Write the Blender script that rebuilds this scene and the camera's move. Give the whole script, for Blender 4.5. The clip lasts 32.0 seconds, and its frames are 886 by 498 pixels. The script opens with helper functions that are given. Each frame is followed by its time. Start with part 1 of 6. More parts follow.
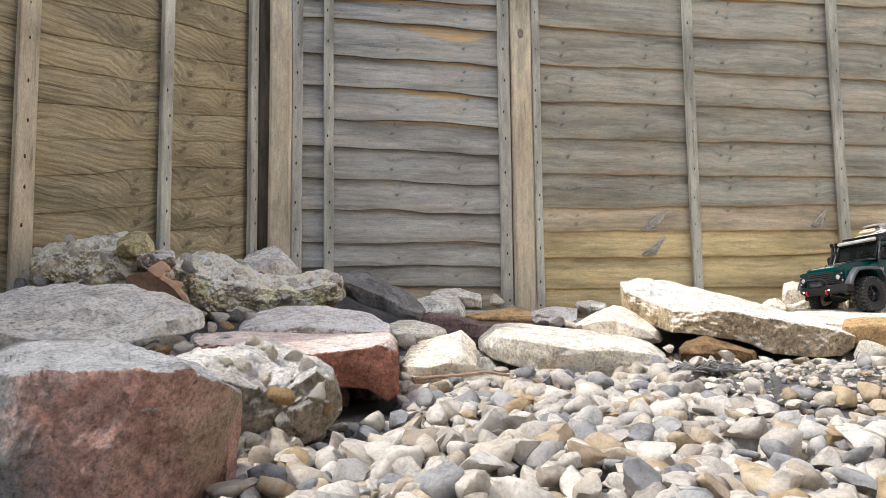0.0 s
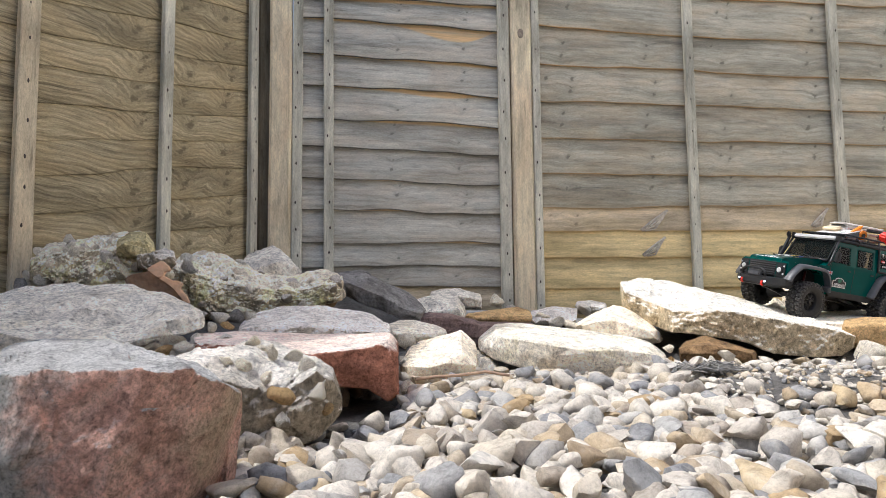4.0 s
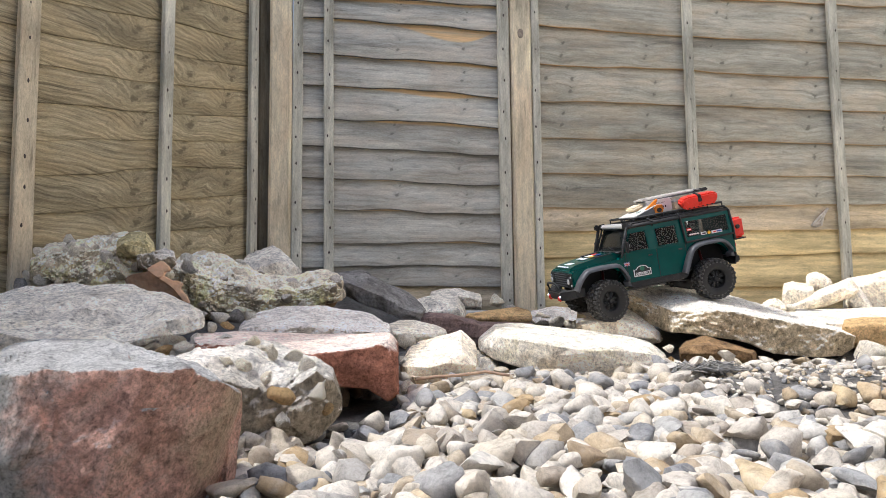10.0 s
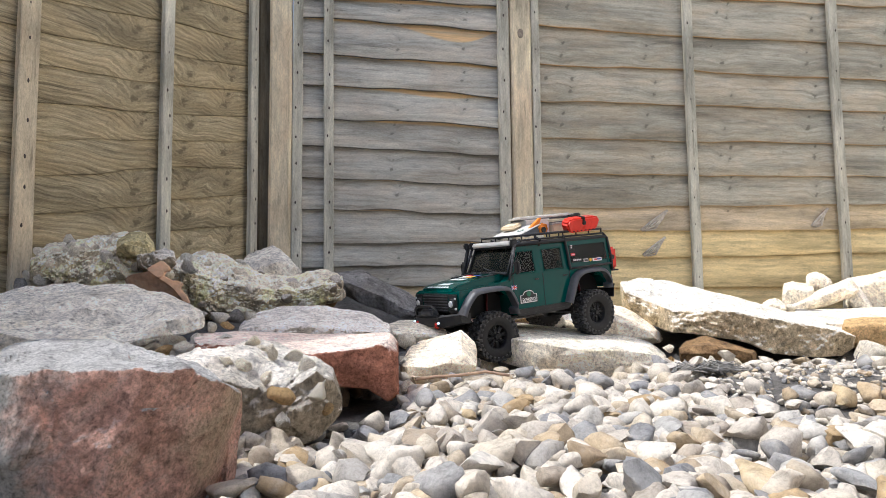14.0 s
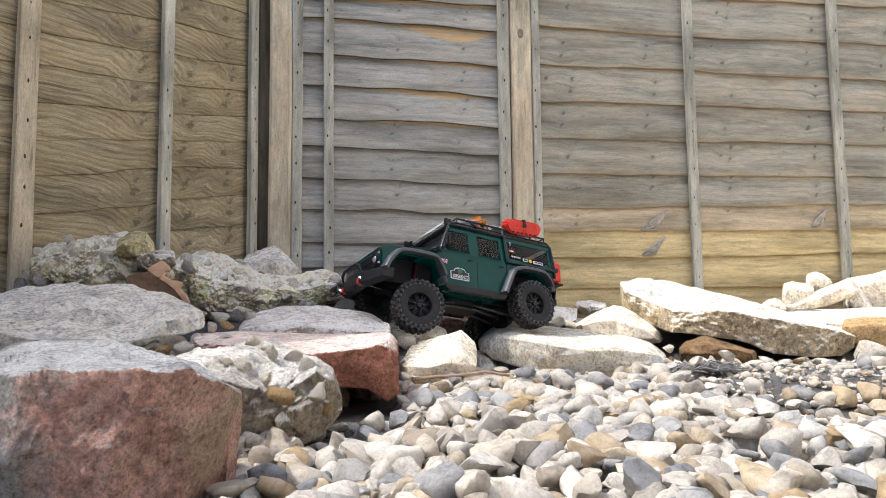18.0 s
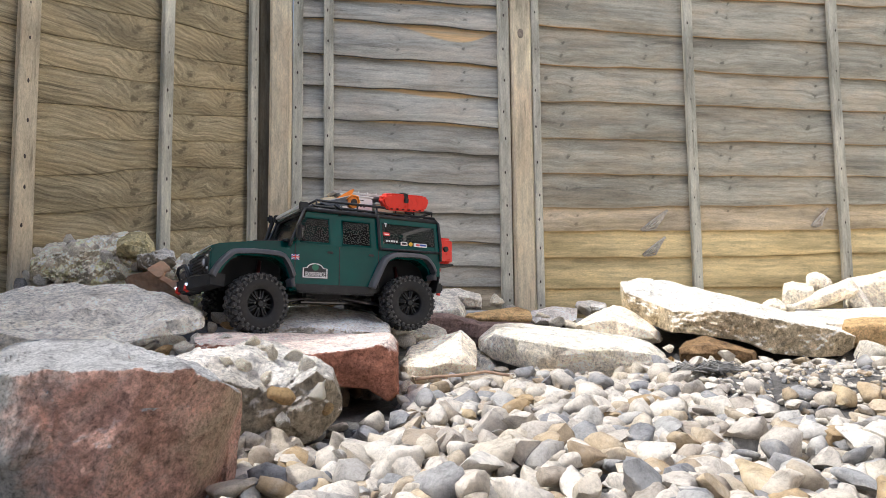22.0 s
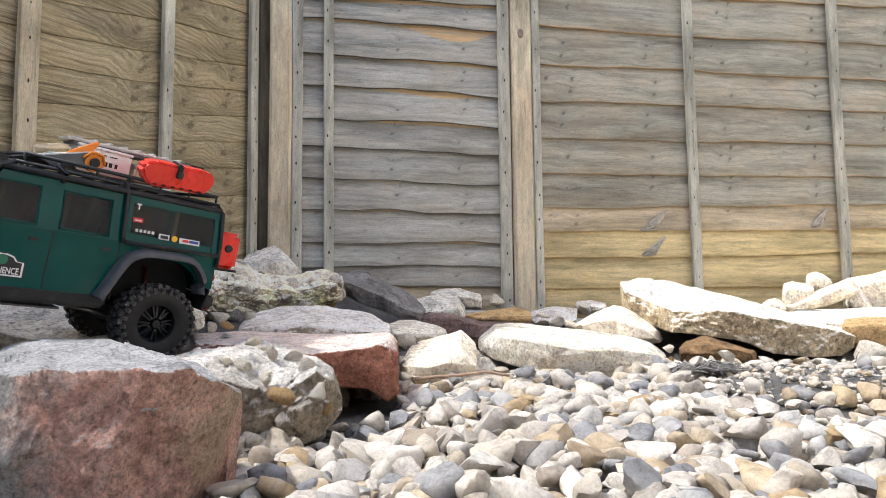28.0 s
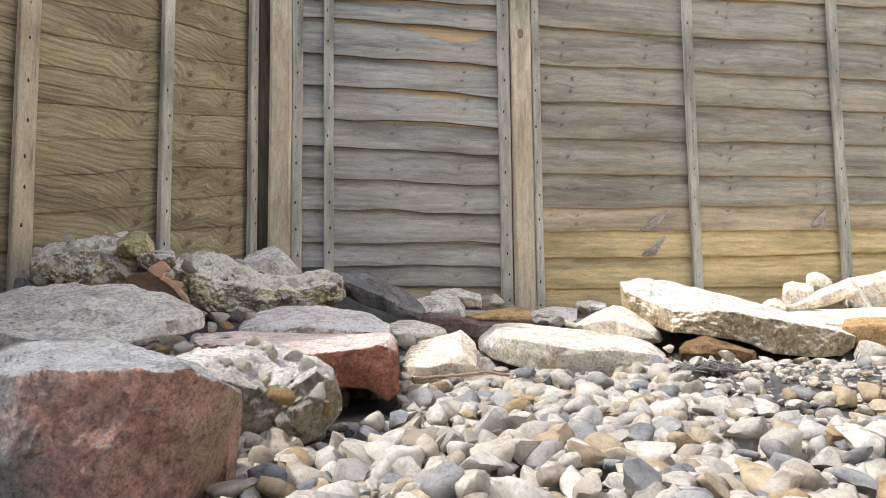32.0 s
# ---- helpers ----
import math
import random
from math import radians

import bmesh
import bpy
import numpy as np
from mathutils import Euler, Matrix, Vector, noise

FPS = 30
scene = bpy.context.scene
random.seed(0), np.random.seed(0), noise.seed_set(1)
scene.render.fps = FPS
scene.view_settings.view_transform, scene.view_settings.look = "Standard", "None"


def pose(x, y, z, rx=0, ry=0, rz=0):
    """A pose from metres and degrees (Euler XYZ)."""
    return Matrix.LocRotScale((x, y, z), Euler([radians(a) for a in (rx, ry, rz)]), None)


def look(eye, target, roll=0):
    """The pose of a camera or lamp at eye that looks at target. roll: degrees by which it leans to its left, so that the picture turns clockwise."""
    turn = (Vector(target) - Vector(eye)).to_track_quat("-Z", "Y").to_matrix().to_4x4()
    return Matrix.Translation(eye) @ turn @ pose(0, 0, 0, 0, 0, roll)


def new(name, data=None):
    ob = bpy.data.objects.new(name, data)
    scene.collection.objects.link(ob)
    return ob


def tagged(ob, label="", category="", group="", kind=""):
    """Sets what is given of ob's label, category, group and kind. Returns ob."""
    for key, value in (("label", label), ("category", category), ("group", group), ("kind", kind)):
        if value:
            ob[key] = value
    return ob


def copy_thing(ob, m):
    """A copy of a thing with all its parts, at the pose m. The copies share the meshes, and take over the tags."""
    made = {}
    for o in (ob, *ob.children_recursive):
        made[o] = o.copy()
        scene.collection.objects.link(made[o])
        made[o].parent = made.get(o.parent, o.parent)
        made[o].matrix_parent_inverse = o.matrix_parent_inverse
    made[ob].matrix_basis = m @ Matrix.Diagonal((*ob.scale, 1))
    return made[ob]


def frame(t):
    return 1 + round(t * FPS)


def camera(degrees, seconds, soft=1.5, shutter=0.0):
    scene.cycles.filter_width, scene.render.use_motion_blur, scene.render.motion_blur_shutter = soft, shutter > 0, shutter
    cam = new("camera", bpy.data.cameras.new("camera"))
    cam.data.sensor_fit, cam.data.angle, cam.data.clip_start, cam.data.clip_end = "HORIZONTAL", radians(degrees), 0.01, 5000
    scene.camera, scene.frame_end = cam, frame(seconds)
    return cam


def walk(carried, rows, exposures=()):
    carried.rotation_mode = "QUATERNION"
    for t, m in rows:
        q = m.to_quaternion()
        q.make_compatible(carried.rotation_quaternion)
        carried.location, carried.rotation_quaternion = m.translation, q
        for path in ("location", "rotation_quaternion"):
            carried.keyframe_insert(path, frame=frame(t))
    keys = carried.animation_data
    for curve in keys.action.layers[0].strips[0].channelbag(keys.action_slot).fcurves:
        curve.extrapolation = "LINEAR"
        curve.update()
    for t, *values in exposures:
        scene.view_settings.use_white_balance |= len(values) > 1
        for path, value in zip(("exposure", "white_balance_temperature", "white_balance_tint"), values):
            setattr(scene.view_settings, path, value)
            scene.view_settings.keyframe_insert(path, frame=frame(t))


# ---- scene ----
cam = camera(66.84, 32.0, soft=0.7)
EYE = pose(0, 0, 0.15, 94.6, 0, 0) @ pose(0, 0, 0, 0, 0, -0.65)
walk(cam, [(0.0, EYE), (32.0, EYE)], [(0.0, 0.70, 5800, 8), (3.0, 0.72, 5780, 8), (6.0, 0.85, 5750, 8), (23.0, 0.87, 5750, 8), (24.0, 1.12, 5730, 8), (25.0, 0.86, 5750, 8), (28.0, 0.92, 5730, 8), (29.0, 0.70, 5780, 8), (30.0, 0.72, 5800, 8), (32.0, 0.72, 5800, 8)])

# ---- light ----
world = bpy.data.worlds.new("sky")
scene.world = world
world.use_nodes = True
sky = world.node_tree.nodes.new("ShaderNodeTexSky")
sky.sky_type = "NISHITA"
sky.sun_disc = False
sky.sun_elevation = radians(57.2)
sky.sun_rotation = radians(-94)
sky.air_density = 0.85
sky.dust_density = 4.5
sky.ozone_density = 0.1
world.node_tree.links.new(sky.outputs[0], world.node_tree.nodes["Background"].inputs[0])
world.node_tree.nodes["Background"].inputs[1].default_value = 0.15
sun = new("sun", bpy.data.lights.new("sun", "SUN"))
sun.data.energy = 1.9
sun.data.angle = radians(0.9)
sun.data.color = (1.0, 0.94, 0.86)
sun.matrix_world = look((-5.2, -0.4, 8.1), (0, 0, 0))


# ---- materials ----
class Nodes:
    """Short hand for node trees."""

    def __init__(self, name):
        self.mat = bpy.data.materials.new(name)
        self.mat.use_nodes = True
        self.t = self.mat.node_tree
        self.bsdf = self.t.nodes["Principled BSDF"]
        self.bsdf.inputs["Specular IOR Level"].default_value = 0.35

    def put(self, node, key, value):
        if hasattr(value, "is_linked"):
            self.t.links.new(value, node.inputs[key])
        elif value is not None:
            node.inputs[key].default_value = value

    def coords(self, scale=(1, 1, 1), what="Object", shift=None, turn=(0, 0, 0)):
        c = self.t.nodes.new("ShaderNodeTexCoord").outputs[what]
        m = self.t.nodes.new("ShaderNodeMapping")
        self.put(m, "Vector", c)
        m.inputs["Scale"].default_value = scale
        m.inputs["Rotation"].default_value = [radians(a) for a in turn]
        if shift is not None:
            self.put(m, "Location", shift)
        return m.outputs[0]

    def noise(self, vec, scale, detail=6, rough=0.6, warp=0.0):
        n = self.t.nodes.new("ShaderNodeTexNoise")
        self.put(n, "Vector", vec)
        self.put(n, "Scale", scale)
        self.put(n, "Detail", detail)
        self.put(n, "Roughness", rough)
        self.put(n, "Distortion", warp)
        return n.outputs["Fac"]

    def cells(self, vec, scale, feature="F1", out="Distance"):
        n = self.t.nodes.new("ShaderNodeTexVoronoi")
        n.feature = feature
        self.put(n, "Vector", vec)
        self.put(n, "Scale", scale)
        return n.outputs[out]

    def wave(self, vec, scale, warp, detail=3, dscale=1.0, axis="Z"):
        n = self.t.nodes.new("ShaderNodeTexWave")
        n.bands_direction = axis
        self.put(n, "Vector", vec)
        self.put(n, "Scale", scale)
        self.put(n, "Distortion", warp)
        self.put(n, "Detail", detail)
        self.put(n, "Detail Scale", dscale)
        return n.outputs["Fac"]

    def ramp(self, fac, stops):
        n = self.t.nodes.new("ShaderNodeValToRGB")
        self.put(n, "Fac", fac)
        e = n.color_ramp.elements
        while len(e) < len(stops):
            e.new(0.5)
        for k, (p, c) in zip(e, stops):
            k.position = p
            k.color = (c, c, c, 1) if isinstance(c, (int, float)) else (*c, 1)
        return n.outputs[0]

    def mix(self, fac, a, b, how="MIX"):
        n = self.t.nodes.new("ShaderNodeMix")
        n.data_type = "RGBA"
        n.blend_type = how
        for i, v in ((0, fac), (6, a), (7, b)):
            if isinstance(v, tuple):
                v = (*v, 1)[:4]
            if hasattr(v, "is_linked"):
                self.t.links.new(v, n.inputs[i])
            else:
                n.inputs[i].default_value = v
        return n.outputs[2]

    def math(self, op, a, b=0.0):
        n = self.t.nodes.new("ShaderNodeMath")
        n.operation = op
        self.put(n, 0, a)
        self.put(n, 1, b)
        return n.outputs[0]

    def bump(self, height, strength, distance, normal=None):
        n = self.t.nodes.new("ShaderNodeBump")
        self.put(n, "Height", height)
        self.put(n, "Strength", strength)
        self.put(n, "Distance", distance)
        if normal is not None:
            self.put(n, "Normal", normal)
        self.put(self.bsdf, "Normal", n.outputs[0])
        return n.outputs[0]

    def up(self):
        g = self.t.nodes.new("ShaderNodeNewGeometry")
        s = self.t.nodes.new("ShaderNodeSeparateXYZ")
        self.put(s, 0, g.outputs["Normal"])
        return s.outputs[2]

    def random(self):
        return self.t.nodes.new("ShaderNodeObjectInfo").outputs["Random"]

    def island(self):
        return self.t.nodes.new("ShaderNodeNewGeometry").outputs["Random Per Island"]

    def done(self, color, rough=0.85, metal=0.0, spec=None):
        self.put(self.bsdf, "Base Color", (*color, 1) if isinstance(color, tuple) else color)
        self.put(self.bsdf, "Roughness", rough)
        self.put(self.bsdf, "Metallic", metal)
        if spec is not None:
            self.put(self.bsdf, "Specular IOR Level", spec)
        return self.mat


def stone(name, light, mid, dark, side=None, moss=None, grain=70, pits=0.5, patch=9.0, side_at=0.35, relief=0.006, vein=False, ragged=1.6, gain=1.0):
    """Rough stone: three tones in patches, pits, speckle; side tints the steep faces, moss grows in patches."""
    n = Nodes(name)
    v = n.coords()
    big = n.noise(v, patch, 5, 0.65, 0.4)
    fine = n.noise(v, grain * 2.6, 8, 0.8)
    color = n.ramp(big, [(0.28, dark), (0.46, mid), (0.68, light)])
    if side is not None:
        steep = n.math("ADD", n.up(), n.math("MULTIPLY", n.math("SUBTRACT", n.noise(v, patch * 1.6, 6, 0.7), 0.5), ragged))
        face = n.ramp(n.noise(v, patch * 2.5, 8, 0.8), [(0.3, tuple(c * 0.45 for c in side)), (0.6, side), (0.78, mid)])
        if vein:
            lay = n.t.nodes.new("ShaderNodeMapping")
            n.put(lay, "Vector", n.coords(turn=(0, 40, 0)))
            lay.inputs["Scale"].default_value = (7, 7, 26)
            bands = n.noise(lay.outputs[0], 2.0, 9, 0.8, 0.8)
            face = n.mix(n.ramp(bands, [(0.46, 0.0), (0.66, 0.7)]), face, (0.66, 0.48, 0.38))
            sx = n.t.nodes.new("ShaderNodeSeparateXYZ")
            n.put(sx, 0, v)
            ends = n.math("ADD", sx.outputs[0], n.math("MULTIPLY", n.math("SUBTRACT", n.noise(n.coords((1, 1, 1)), 9.0, 6, 0.7), 0.5), 0.22))
            face = n.mix(n.ramp(n.math("ADD", ends, 0.5), [(0.415, 0.9), (0.455, 0.0)]), face, (0.33, 0.33, 0.30))
            face = n.mix(n.ramp(n.math("ADD", ends, 0.5), [(0.55, 0.0), (0.60, 0.85)]), face, (0.36, 0.30, 0.20))
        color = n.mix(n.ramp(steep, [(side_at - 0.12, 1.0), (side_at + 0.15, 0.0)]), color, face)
    if moss is not None:
        spots = n.ramp(n.noise(v, patch * 1.3, 7, 0.75, 0.8), [(0.52, 0.0), (0.66, 0.85)])
        color = n.mix(spots, color, moss)
    blotch = n.ramp(n.noise(v, grain * 0.7, 6, 0.75, 0.6), [(0.36, 0.55), (0.5, 1.1), (0.64, 1.32)])
    color = n.mix(0.7, color, blotch, "MULTIPLY")
    speck = n.ramp(fine, [(0.36, 0.35), (0.48, 1.08), (0.62, 1.5)])
    color = n.mix(0.8, color, speck, "MULTIPLY")
    hole = n.ramp(n.cells(v, grain * 0.8), [(0.05, 0.18), (0.26, 1.0)])
    holes_where = n.ramp(n.noise(v, patch * 3, 3, 0.6), [(0.5, 0.0), (0.62, 1.0)])
    hole = n.mix(holes_where, (1, 1, 1), hole)
    color = n.mix(pits, color, hole, "MULTIPLY")
    dust = n.ramp(n.noise(v, grain * 0.25, 8, 0.8, 1.0), [(0.36, 0.6), (0.5, 1.15)])
    color = n.mix(0.6, color, dust, "MULTIPLY")
    if gain != 1.0:
        color = n.mix(1.0, color, (gain, gain, gain), "MULTIPLY")
    b = n.bump(n.noise(v, grain * 0.9, 10, 0.8), 1.0, relief * 1.2)
    b = n.bump(n.noise(v, grain * 5, 6, 0.75), 0.7, relief * 0.35, b)
    n.bump(hole, 0.6 * pits, relief * 0.8, b)
    return n.done(color, 0.9, spec=0.2)


def timber(name, pale, grey, dark, figured=False, warm=None, worn=0.5, fresh=None, columns=(), knot=0.013, figure=0.14):
    """Sawn softwood, grain along local x: fine streaks, rings, cracks, weathering patches. columns: places along a panel
    where a knot recurs in each board, and the grain bends round it."""
    n = Nodes(name)
    r = n.random()
    comb = n.t.nodes.new("ShaderNodeCombineXYZ")
    for i, k in enumerate((37.0, 11.0, 23.0)):
        n.put(comb, i, n.math("MULTIPLY", r, k))
    off = comb.outputs[0]
    sep = n.t.nodes.new("ShaderNodeSeparateXYZ")
    n.put(sep, 0, n.coords((1, 1, 1), shift=off))
    rise = n.t.nodes.new("ShaderNodeAttribute")
    rise.attribute_name = "rise"
    near = None
    if columns:
        raw = n.t.nodes.new("ShaderNodeSeparateXYZ")
        n.put(raw, 0, n.coords())
        ragged = n.noise(n.coords((1, 1, 1.6)), 60.0, 3, 0.6)
        for c, step, size in [(c, 0.0, 1.0) for c in columns] + [(c + 0.010, 0.26, 0.7) for c in columns]:
            own = n.math("FRACT", n.math("ADD", n.math("MULTIPLY", r, 7.3), c * 5.7))
            dx = n.math("DIVIDE", n.math("SUBTRACT", n.math("SUBTRACT", raw.outputs[0], c), n.math("MULTIPLY", n.math("SUBTRACT", r, 0.5), 0.05)), knot * size)
            dz = n.math("DIVIDE", n.math("SUBTRACT", rise.outputs["Fac"], n.math("ADD", n.math("MULTIPLY", own, 0.3), 0.22 + step)), knot * size * 7.0)
            dx = n.math("ADD", dx, n.math("MULTIPLY", n.math("GREATER_THAN", n.math("FRACT", n.math("MULTIPLY", own, 13.7)), 0.62 if step else 0.88), 90.0))
            dx = n.math("SUBTRACT", dx, n.math("MULTIPLY", dz, 0.5))
            d = n.math("SQRT", n.math("ADD", n.math("MULTIPLY", dx, dx), n.math("MULTIPLY", dz, dz)))
            near = d if near is None else n.math("MINIMUM", near, d)
        near = n.math("ADD", near, n.math("MULTIPLY", n.math("SUBTRACT", ragged, 0.5), 2.6))
    # the grain sways, and runs round the knots
    sway = n.noise(n.coords((1.1, 1.7, 3.0) if figured else (1.6, 2.0, 5.0), shift=off), 1.6 if figured else 1.2, 3, 0.5)
    lift = n.math("MULTIPLY", sway, 0.15 if figured else 0.03)
    if near is not None:
        lift = n.math("ADD", lift, n.math("MULTIPLY", n.ramp(n.math("MULTIPLY", near, 0.2), [(0.0, 1.0), (0.35, 0.45), (1.0, 0.0)]), 0.06 if figured else 0.02))
    bent = n.t.nodes.new("ShaderNodeCombineXYZ")
    n.put(bent, 0, sep.outputs[0])
    n.put(bent, 1, sep.outputs[1])
    n.put(bent, 2, n.math("ADD", sep.outputs[2], lift))

    def along(x, y, z):
        m = n.t.nodes.new("ShaderNodeMapping")
        n.put(m, "Vector", bent.outputs[0])
        m.inputs["Scale"].default_value = (x, y, z)
        return m.outputs[0]
    streak = n.noise(along(4.0, 60, 120), 2.4, 8, 0.7, 0.3)
    broad = n.noise(along(1.0, 9, 15), 2.0, 6, 0.6, 0.5)
    blot = n.noise(n.coords((2.2, 6, 7), shift=off), 1.5, 6, 0.7, 0.5)
    soft = tuple(0.4 * a + 0.6 * b for a, b in zip(dark, grey))
    bright = tuple(0.55 * a + 0.45 * b for a, b in zip(pale, grey))
    color = n.ramp(streak, [(0.30, dark if figured else soft), (0.50, grey), (0.70, pale if figured else bright)])
    color = n.mix(0.75, color, n.ramp(broad, [(0.30, 0.60), (0.50, 1.0), (0.70, 1.2)]), "MULTIPLY")
    if warm is not None:
        color = n.mix(n.ramp(blot, [(0.44, 0.0), (0.62, 0.6)]), color, warm)
    rings = n.wave(along(0.35, 1.0, 1.0), 18.0 if figured else 13.0, 2.2 if figured else 2.0, 5.0, 2.5)
    color = n.mix(0.42 if figured else figure, color, n.ramp(rings, [(0.0, 0.45), (0.12, 0.8), (0.5, 1.0), (0.85, 1.08), (1.0, 1.3)]), "MULTIPLY")
    color = n.mix(0.8, color, n.ramp(r, [(0.0, 0.86), (0.5, 1.0), (1.0, 1.12)]), "MULTIPLY")
    stain = n.ramp(n.noise(n.coords((1.3, 5, 9), shift=off), 1.6, 5, 0.6), [(0.34, 0.52), (0.54, 1.06)])
    color = n.mix(0.75, color, stain, "MULTIPLY")
    cracks = n.ramp(n.noise(along(1.0, 25, 40 if figured else 60), 2.0, 3, 0.55, 0.3), [(0.30, 0.2), (0.325, 1.0)])
    color = n.mix(worn, color, cracks, "MULTIPLY")
    fleck = n.ramp(n.noise(n.coords((60, 200, 200), shift=off), 2.0, 4, 0.7), [(0.3, 0.62), (0.5, 1.0), (0.7, 1.25)])
    color = n.mix(0.6, color, fleck, "MULTIPLY")
    mottle = n.ramp(n.noise(along(7, 30, 34), 2.0, 7, 0.72, 0.4), [(0.32, 0.55), (0.48, 1.0), (0.68, 1.22)])
    color = n.mix(0.55, color, mottle, "MULTIPLY")
    if near is not None:
        halo = n.ramp(n.math("MULTIPLY", near, 0.25), [(0.12, 0.5), (0.28, 0.28), (0.7, 0.0)])
        color = n.mix(halo, color, tuple(0.5 * a + 0.5 * b for a, b in zip(dark, grey)))
        color = n.mix(n.ramp(near, [(0.25, 0.6), (0.75, 0.0)]), color, tuple(0.45 * a for a in dark))
    if fresh is not None:
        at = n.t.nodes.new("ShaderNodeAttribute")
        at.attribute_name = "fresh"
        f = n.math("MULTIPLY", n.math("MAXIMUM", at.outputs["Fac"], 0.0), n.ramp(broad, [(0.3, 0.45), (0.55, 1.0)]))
        # below zero the attribute darkens the colour to paint the shade under a lap
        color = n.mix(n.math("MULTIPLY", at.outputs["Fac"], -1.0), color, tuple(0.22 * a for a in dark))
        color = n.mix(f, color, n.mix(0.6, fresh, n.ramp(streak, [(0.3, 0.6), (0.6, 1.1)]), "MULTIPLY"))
    b = n.bump(streak, 0.5, 0.0025)
    b = n.bump(rings, 0.45 if figured else 0.12, 0.002, b)
    n.bump(cracks, 0.6, 0.003, b)
    return n.done(color, 0.85, spec=0.15)


def plain(name, color, rough=0.5, metal=0.0, vary=0.25, scale=25, bump=0.0, coat=0.0, dirt=None):
    """A made surface with slight unevenness in tone and gloss, and dust in patches."""
    n = Nodes(name)
    v = n.coords()
    a = n.noise(v, scale, 6, 0.65)
    c = n.mix(1.0, color, n.ramp(a, [(0.3, 1 - vary), (0.7, 1 + vary * 0.5)]), "MULTIPLY")
    if dirt is not None:
        c = n.mix(n.ramp(n.noise(v, scale * 0.7, 8, 0.75), [(0.5, 0.0), (0.72, 0.6)]), c, dirt)
    if bump:
        n.bump(n.noise(v, scale * 6, 4, 0.6), 0.6, bump)
    if coat:
        n.put(n.bsdf, "Coat Weight", coat)
        n.put(n.bsdf, "Coat Roughness", 0.12)
    rr = n.ramp(a, [(0.3, max(rough - 0.08, 0.02)), (0.7, min(rough + 0.12, 1.0))])
    return n.done(c, rr, metal)


LIMESTONE = stone("limestone", (0.78, 0.72, 0.61), (0.70, 0.635, 0.52), (0.50, 0.43, 0.32), moss=(0.58, 0.51, 0.34), grain=60, pits=0.8, gain=1.1)
CREAM = stone("cream stone", (0.80, 0.73, 0.60), (0.71, 0.625, 0.48), (0.46, 0.375, 0.26), grain=55, relief=0.005, pits=0.6, gain=1.15)
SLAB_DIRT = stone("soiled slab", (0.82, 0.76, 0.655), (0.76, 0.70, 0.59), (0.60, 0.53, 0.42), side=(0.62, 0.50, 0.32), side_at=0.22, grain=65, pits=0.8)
# side: brown-green growth, with the shade of the unlit faces coloured in
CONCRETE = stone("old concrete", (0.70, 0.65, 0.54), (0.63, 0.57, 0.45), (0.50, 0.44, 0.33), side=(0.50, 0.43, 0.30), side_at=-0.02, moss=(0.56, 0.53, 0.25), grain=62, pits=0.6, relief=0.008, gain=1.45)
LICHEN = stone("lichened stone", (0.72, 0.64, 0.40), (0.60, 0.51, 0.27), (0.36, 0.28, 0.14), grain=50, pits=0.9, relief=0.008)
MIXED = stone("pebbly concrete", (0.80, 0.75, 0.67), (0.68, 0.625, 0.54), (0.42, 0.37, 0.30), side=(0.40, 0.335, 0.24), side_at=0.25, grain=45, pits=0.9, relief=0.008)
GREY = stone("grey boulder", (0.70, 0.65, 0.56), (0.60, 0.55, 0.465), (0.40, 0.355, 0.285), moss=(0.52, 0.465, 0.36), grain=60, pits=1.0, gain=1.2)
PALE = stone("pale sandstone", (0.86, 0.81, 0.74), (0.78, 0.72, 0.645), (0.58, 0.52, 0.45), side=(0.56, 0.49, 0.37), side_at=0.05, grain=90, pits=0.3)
RED = stone("red sandstone", (0.55, 0.535, 0.51), (0.46, 0.445, 0.42), (0.34, 0.325, 0.305), side=(0.60, 0.35, 0.265), side_at=0.62, ragged=0.8, grain=105, pits=0.5, patch=13, vein=True)
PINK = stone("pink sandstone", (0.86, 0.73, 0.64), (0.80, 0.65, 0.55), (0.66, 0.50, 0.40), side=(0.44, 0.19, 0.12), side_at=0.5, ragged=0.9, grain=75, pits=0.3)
SLATE = stone("purple slate", (0.36, 0.255, 0.215), (0.25, 0.17, 0.145), (0.11, 0.075, 0.065), grain=50, pits=0.2, relief=0.008)
DARK = stone("dark stone", (0.36, 0.34, 0.315), (0.24, 0.225, 0.207), (0.10, 0.093, 0.084), grain=50, relief=0.010, pits=0.8)
OCHRE = stone("ochre stone", (0.62, 0.43, 0.22), (0.50, 0.33, 0.15), (0.32, 0.195, 0.09), grain=70, pits=0.2)
BROWN = stone("brown stone", (0.33, 0.21, 0.10), (0.22, 0.135, 0.065), (0.09, 0.058, 0.034), grain=60, pits=0.2)
TERRACOTTA = plain("terracotta", (0.78, 0.50, 0.32), 0.85, vary=0.35, scale=30, bump=0.002, dirt=(0.62, 0.50, 0.40))
SOOTED = plain("soiled terracotta", (0.36, 0.215, 0.13), 0.9, vary=0.5, scale=40, bump=0.003, dirt=(0.34, 0.31, 0.22))

